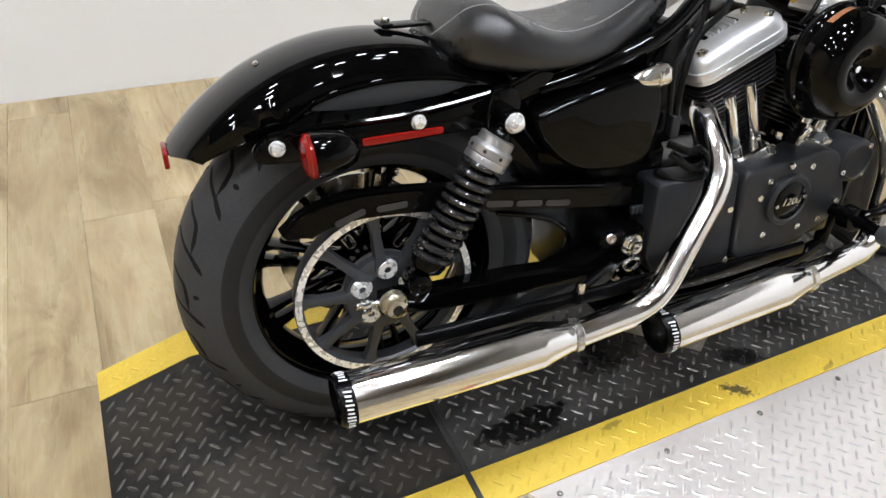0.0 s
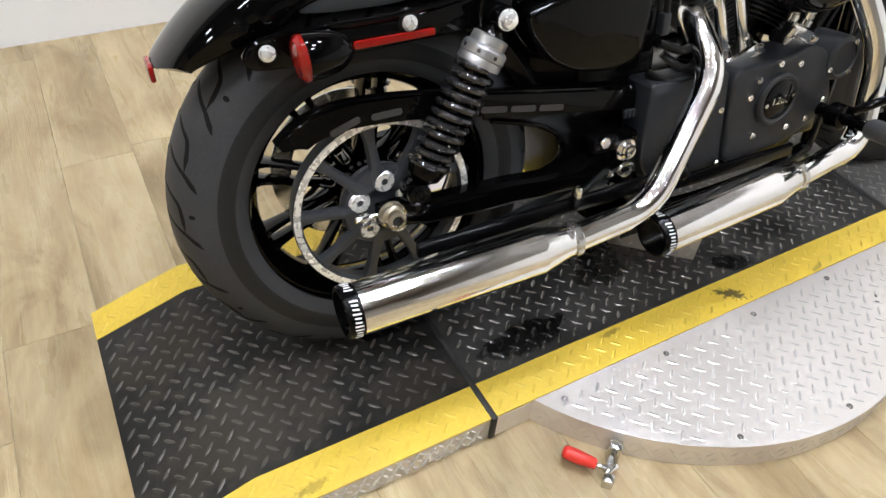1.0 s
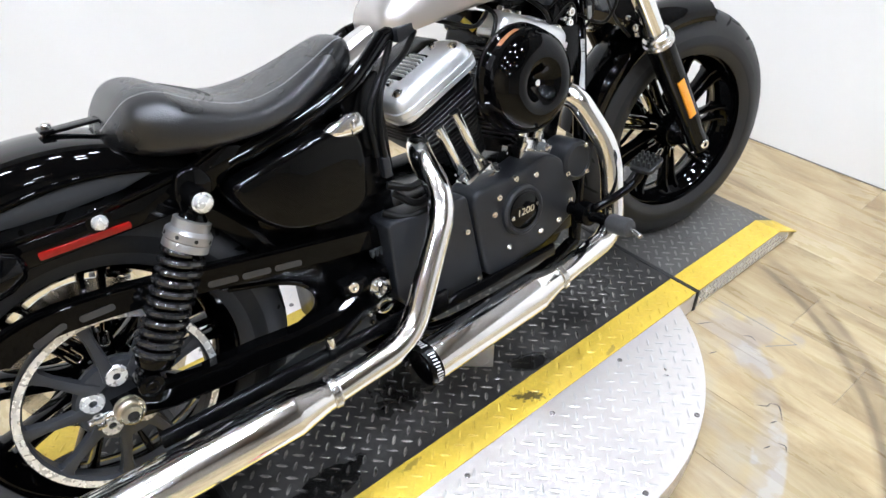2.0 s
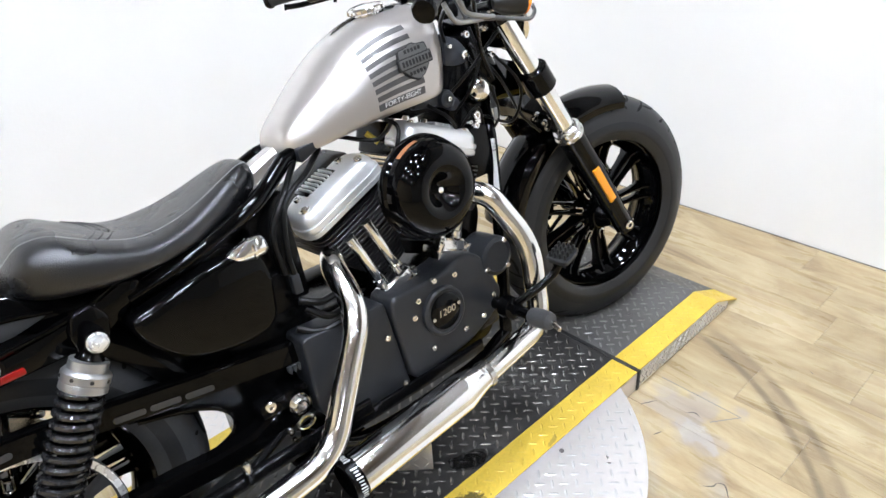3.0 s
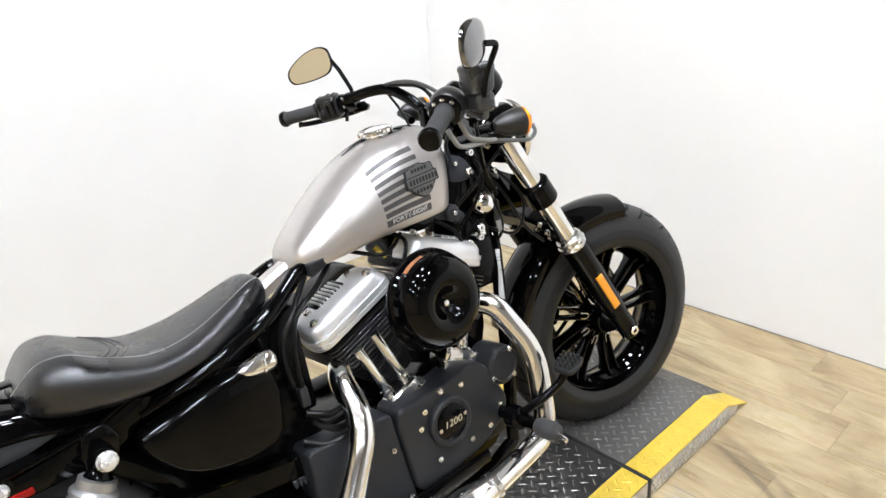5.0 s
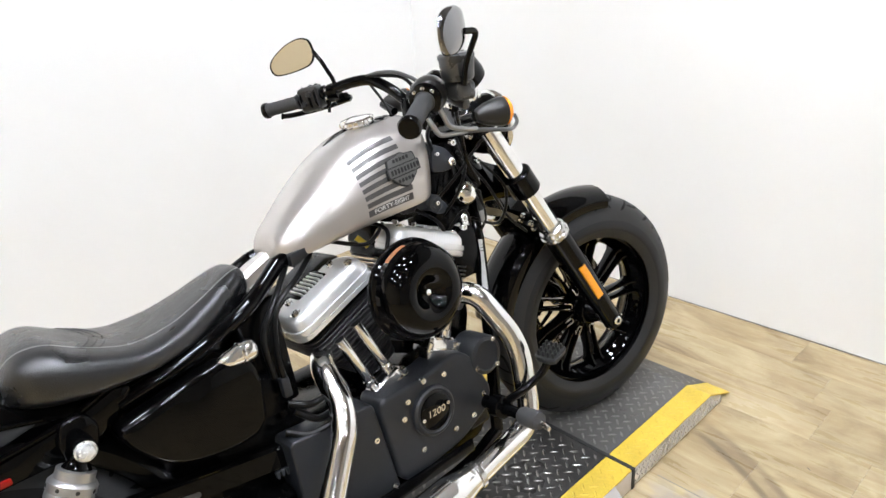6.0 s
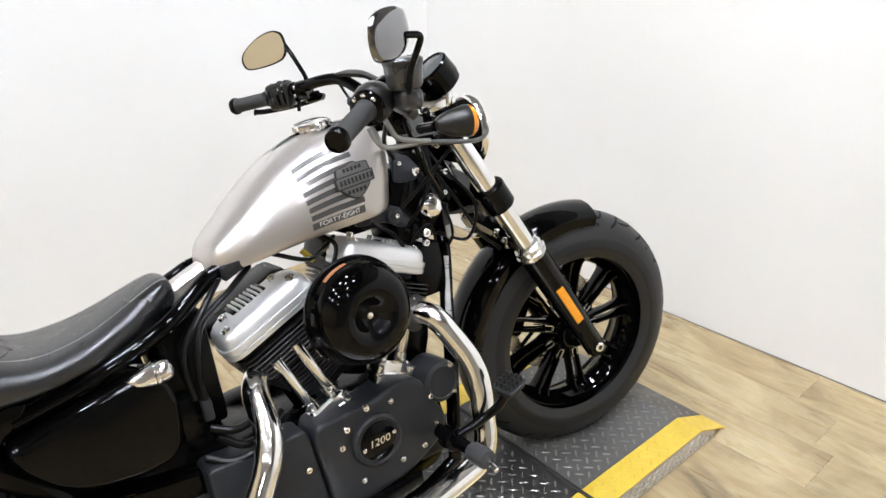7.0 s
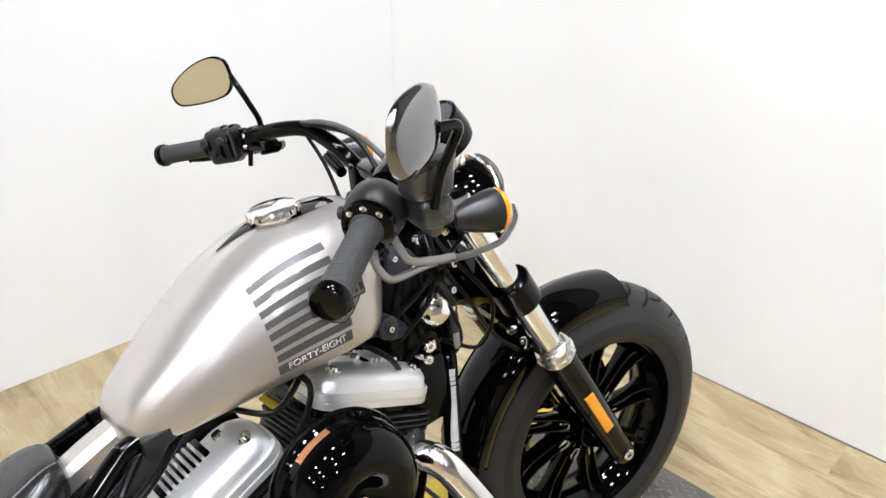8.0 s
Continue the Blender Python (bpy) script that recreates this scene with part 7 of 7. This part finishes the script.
    shape = [(-0.055, 0.012), (-0.050, 0.026), (-0.030, 0.037), (0.005, 0.036), (0.040, 0.024), (0.060, 0.010), (0.066, -0.008), (0.058, -0.026), (0.030, -0.034), (-0.010, -0.038), (-0.038, -0.034), (-0.053, -0.014)]
    shape = [(u, v * 0.86) for u, v in shape] if s > 0 else [(-0.050, 0.032), (-0.025, 0.040), (0.020, 0.041), (0.050, 0.032), (0.061, 0.012), (0.062, -0.012), (0.052, -0.030), (0.020, -0.038), (-0.020, -0.037), (-0.048, -0.026), (-0.058, -0.004), (-0.057, 0.018)]
    ring = smooth_path([*[(u, v, 0) for u, v in shape], (shape[0][0], shape[0][1], 0)], 4)[:-1]
    place = lambda sc, out: [mc + side * p.x * sc * big + top * p.y * sc * big + face * out for p in ring]
    if s > 0:
        hook = mc - side * 0.046 * big - face * 0.004
        stem = [Vector((1.006, 0.288, 0.998)), Vector((1.012, 0.293, 1.050)), Vector((0.988, 0.302, 1.108)), hook]
    else:
        stem = [Vector((0.984, -0.376, 1.070)), Vector((0.988, -0.384, 1.108)), Vector((1.007, -0.401, 1.160)), Vector((0.972, -0.411, 1.163))]
    part("mirror_stem", sweep(rounded_path(stem, 0.014, 6), 0.0056, 12), GLOSS, bike, "gloss black mirror stem", STEER)
    body = part("mirror_shell", loft([place(0.30, -0.013), place(0.62, -0.011), place(0.86, -0.0075), place(0.96, -0.004), place(1.0, 0.0), place(1.0, 0.003), place(0.965, 0.0042), place(0.955, 0.0025)]), GLOSS if s > 0 else SMOKED, bike, "gloss black teardrop mirror", STEER, 0.9)
    part("mirror_glass", loft([place(0.925 if s > 0 else 0.957, 0.0022), place(0.922 if s > 0 else 0.955, 0.0046 if s > 0 else 0.0032)]), MIRROR if s > 0 else DUSTY, body, "silvered mirror glass", STEER)
    # front turn signal
    fc = Vector((1.133, s * 0.216, 0.979))
    sig = part("front_signal", lathe([(0, -0.031), (0.010, -0.029), (0.016, -0.021), (0.0240, -0.002), (0.0300, 0.024), (0.0315, 0.034), (0.0315, 0.038), (0, 0.038)], fc, (1, 0, -0.04), 36), HOUSING, bike, "satin black bullet turn signal with an orange lens", STEER)
    part("signal_lens", lathe([(0.0305, 0.036), (0.0310, 0.044), (0.026, 0.051), (0.012, 0.055), (0, 0.0555)], fc, (1, 0, -0.04), 36), ORANGE, sig, "orange signal lens", STEER)
    part("signal_stem", cyl(fc + Vector((-0.03, 0, -0.0)), Vector((1.10, s * 0.15, 0.965)), 0.010), GLOSS, sig, "", STEER)

part("brake_lever", sweep(smooth_path([(0.992, -0.325, 1.02), (1.030, -0.268, 0.968), (1.09, -0.185, 0.885), (1.134, -0.154, 0.815)], 8), 0.0055, 12, True, 0.6), SATIN, bike, "satin black brake lever", STEER)
part("lever_perch", join(box(0.976, 1.016, -0.368, -0.300, 1.040, 1.076, 0.010, 3), cyl((0.996, -0.290, 1.046), (1.004, -0.345, 1.030), 0.013, 0.010, w=0.003)), PERCH, bike, "satin graphite lever perch", STEER)

# small brackets behind the fork
part("lever_pivot", sweep(smooth_path([(0.958, -0.322, 1.030), (0.963, -0.327, 1.014), (0.978, -0.322, 0.992), (1.015, -0.312, 0.979), (1.045, -0.306, 0.973)], 6), 0.0048, 12), GREYMETAL, bike, "grey metal bent cable pipe", STEER)
for x, y, z, r_ in ((1.135, -0.095, 0.905, 0.008), (1.150, -0.09, 0.845, 0.007), (1.145, -0.085, 0.80, 0.006)):
    part("clamp_bolt", hex_bolt((x, y, z), (0, -1, 0), r_, 0.012), CHROME, bike)

part("lever_pipe", sweep(smooth_path([(0.922, -0.340, 1.020), (0.927, -0.347, 1.004), (0.946, -0.337, 0.984), (0.990, -0.316, 0.976), (1.020, -0.308, 0.974)], 6), 0.0046, 12), GREYMETAL, bike, "grey metal bent brake pipe", STEER)
for k, y, r_ in ((0.405, -0.10, 0.009), (0.408, -0.06, 0.008), (0.43, -0.085, 0.007), (0.385, -0.095, 0.007)):
    part("brace_bolt", hex_bolt(up(k, -0.028, y), (-0.85, -0.4, 0.2), r_, 0.012), CHROME, bike, "", STEER)
part("fender_stay", prism(round_outline([(1.352, 0.612), (1.372, 0.606), (1.396, 0.560), (1.420, 0.548), (1.424, 0.558), (1.404, 0.572), (1.386, 0.622), (1.362, 0.630)], 0.006), -0.098, -0.092, 0.0015), GLOSS, bike, "gloss black fender stay", STEER)

# control cables round the head
loops = [((1.010, -0.310, 0.976), (1.068, -0.300, 0.966), (1.150, -0.255, 0.946), (1.205, -0.205, 0.934), (1.236, -0.178, 0.940), (1.244, -0.160, 0.952)), ((1.0, -0.22, 1.0), (1.02, -0.15, 0.95), (1.06, -0.09, 0.90), (1.08, -0.06, 0.86)),
         ((1.044, 0.160, 1.062), (1.058, 0.105, 1.070), (1.072, 0.03, 1.066), (1.095, -0.04, 1.03), (1.12, -0.09, 0.94)), ((1.034, 0.175, 1.060), (1.062, 0.10, 1.062), (1.084, 0.03, 1.050), (1.10, -0.03, 0.98)),
         ((1.045, 0.150, 1.042), (1.055, 0.105, 0.995), (1.060, 0.06, 0.93)), ((1.17, -0.10, 0.86), (1.22, -0.13, 0.78), (1.20, -0.12, 0.70), (1.14, -0.09, 0.72)), ((1.14, -0.06, 0.88), (1.18, -0.11, 0.80), (1.24, -0.10, 0.70), (1.30, -0.09, 0.64)),
         ((1.12, -0.08, 0.86), (1.15, -0.12, 0.78), (1.17, -0.10, 0.70), (1.12, -0.06, 0.64)), ((1.05, -0.10, 0.79), (1.10, -0.12, 0.84), (1.17, -0.12, 0.90), (1.22, -0.10, 0.92)), ((1.06, -0.09, 0.74), (1.10, -0.115, 0.80), (1.13, -0.11, 0.86), (1.13, -0.08, 0.92)), ((1.06, -0.10, 0.70), (1.11, -0.11, 0.75), (1.13, -0.10, 0.70), (1.11, -0.10, 0.62))]
for i, pts in enumerate(loops):
    part("control_cable", sweep(smooth_path(pts, 9), 0.0034 if i == 4 else 0.0037 if i > 3 else (0.0044 if i < 2 else 0.0046), 10), BRAIDED if i in (0, 2) else CABLE, bike, "control cable", STEER)

# a fine saw cut across the boards beside the front seam
for p, q in (((1.446, -0.335), (1.443, -0.565)), ((1.443, -0.565), (1.375, -0.515))):
    d = Vector((q[0] - p[0], q[1] - p[1], 0)).normalized()
    n = Vector((-d.y, d.x, 0)) * 0.0016
    a, b = Vector((*p, FLOOR + 0.0004)), Vector((*q, FLOOR + 0.0004))
    raw("board_cut", [tuple(a - n), tuple(b - n), tuple(b + n), tuple(a + n)], [(0, 1, 2, 3)], SCREW, floor)

# short dark scuff lines left on the boards
for line in (((1.175, -0.601), (1.191, -0.62), (1.206, -0.622)), ((1.206, -0.622), (1.212, -0.64), (1.177, -0.667)), ((1.072, -0.679), (1.091, -0.685)), ((1.11, -0.691), (1.115, -0.707), (1.101, -0.717)), ((1.311, -0.349), (1.355, -0.375)), ((1.24, -0.434), (1.264, -0.444)), ((1.364, -0.454), (1.38, -0.47), (1.374, -0.489)), ((1.739, -0.62), (1.733, -0.632)), ((1.15, -0.652), (1.168, -0.659))):
    path = smooth_path([(x, y, FLOOR + 0.0005) for x, y in line], 5)
    edge_a, edge_b = [], []
    for i, p in enumerate(path):
        d = (path[min(i + 1, len(path) - 1)] - path[max(i - 1, 0)]).normalized()
        w = 0.0014 * (0.25 + math.sin(math.pi * i / (len(path) - 1)))
        edge_a.append(tuple(p + Vector((-d.y, d.x, 0)) * w))
        edge_b.append(tuple(p - Vector((-d.y, d.x, 0)) * w))
    k = len(path)
    raw("scuff_line", edge_a + edge_b, [(i, i + 1, i + 1 + k, i + k) for i in range(k - 1)], SCUFF_AND_GAP, floor)

# ---- floor planks ----
for v, f in planks:
    raw("plank", v, f, WOOD, floor)
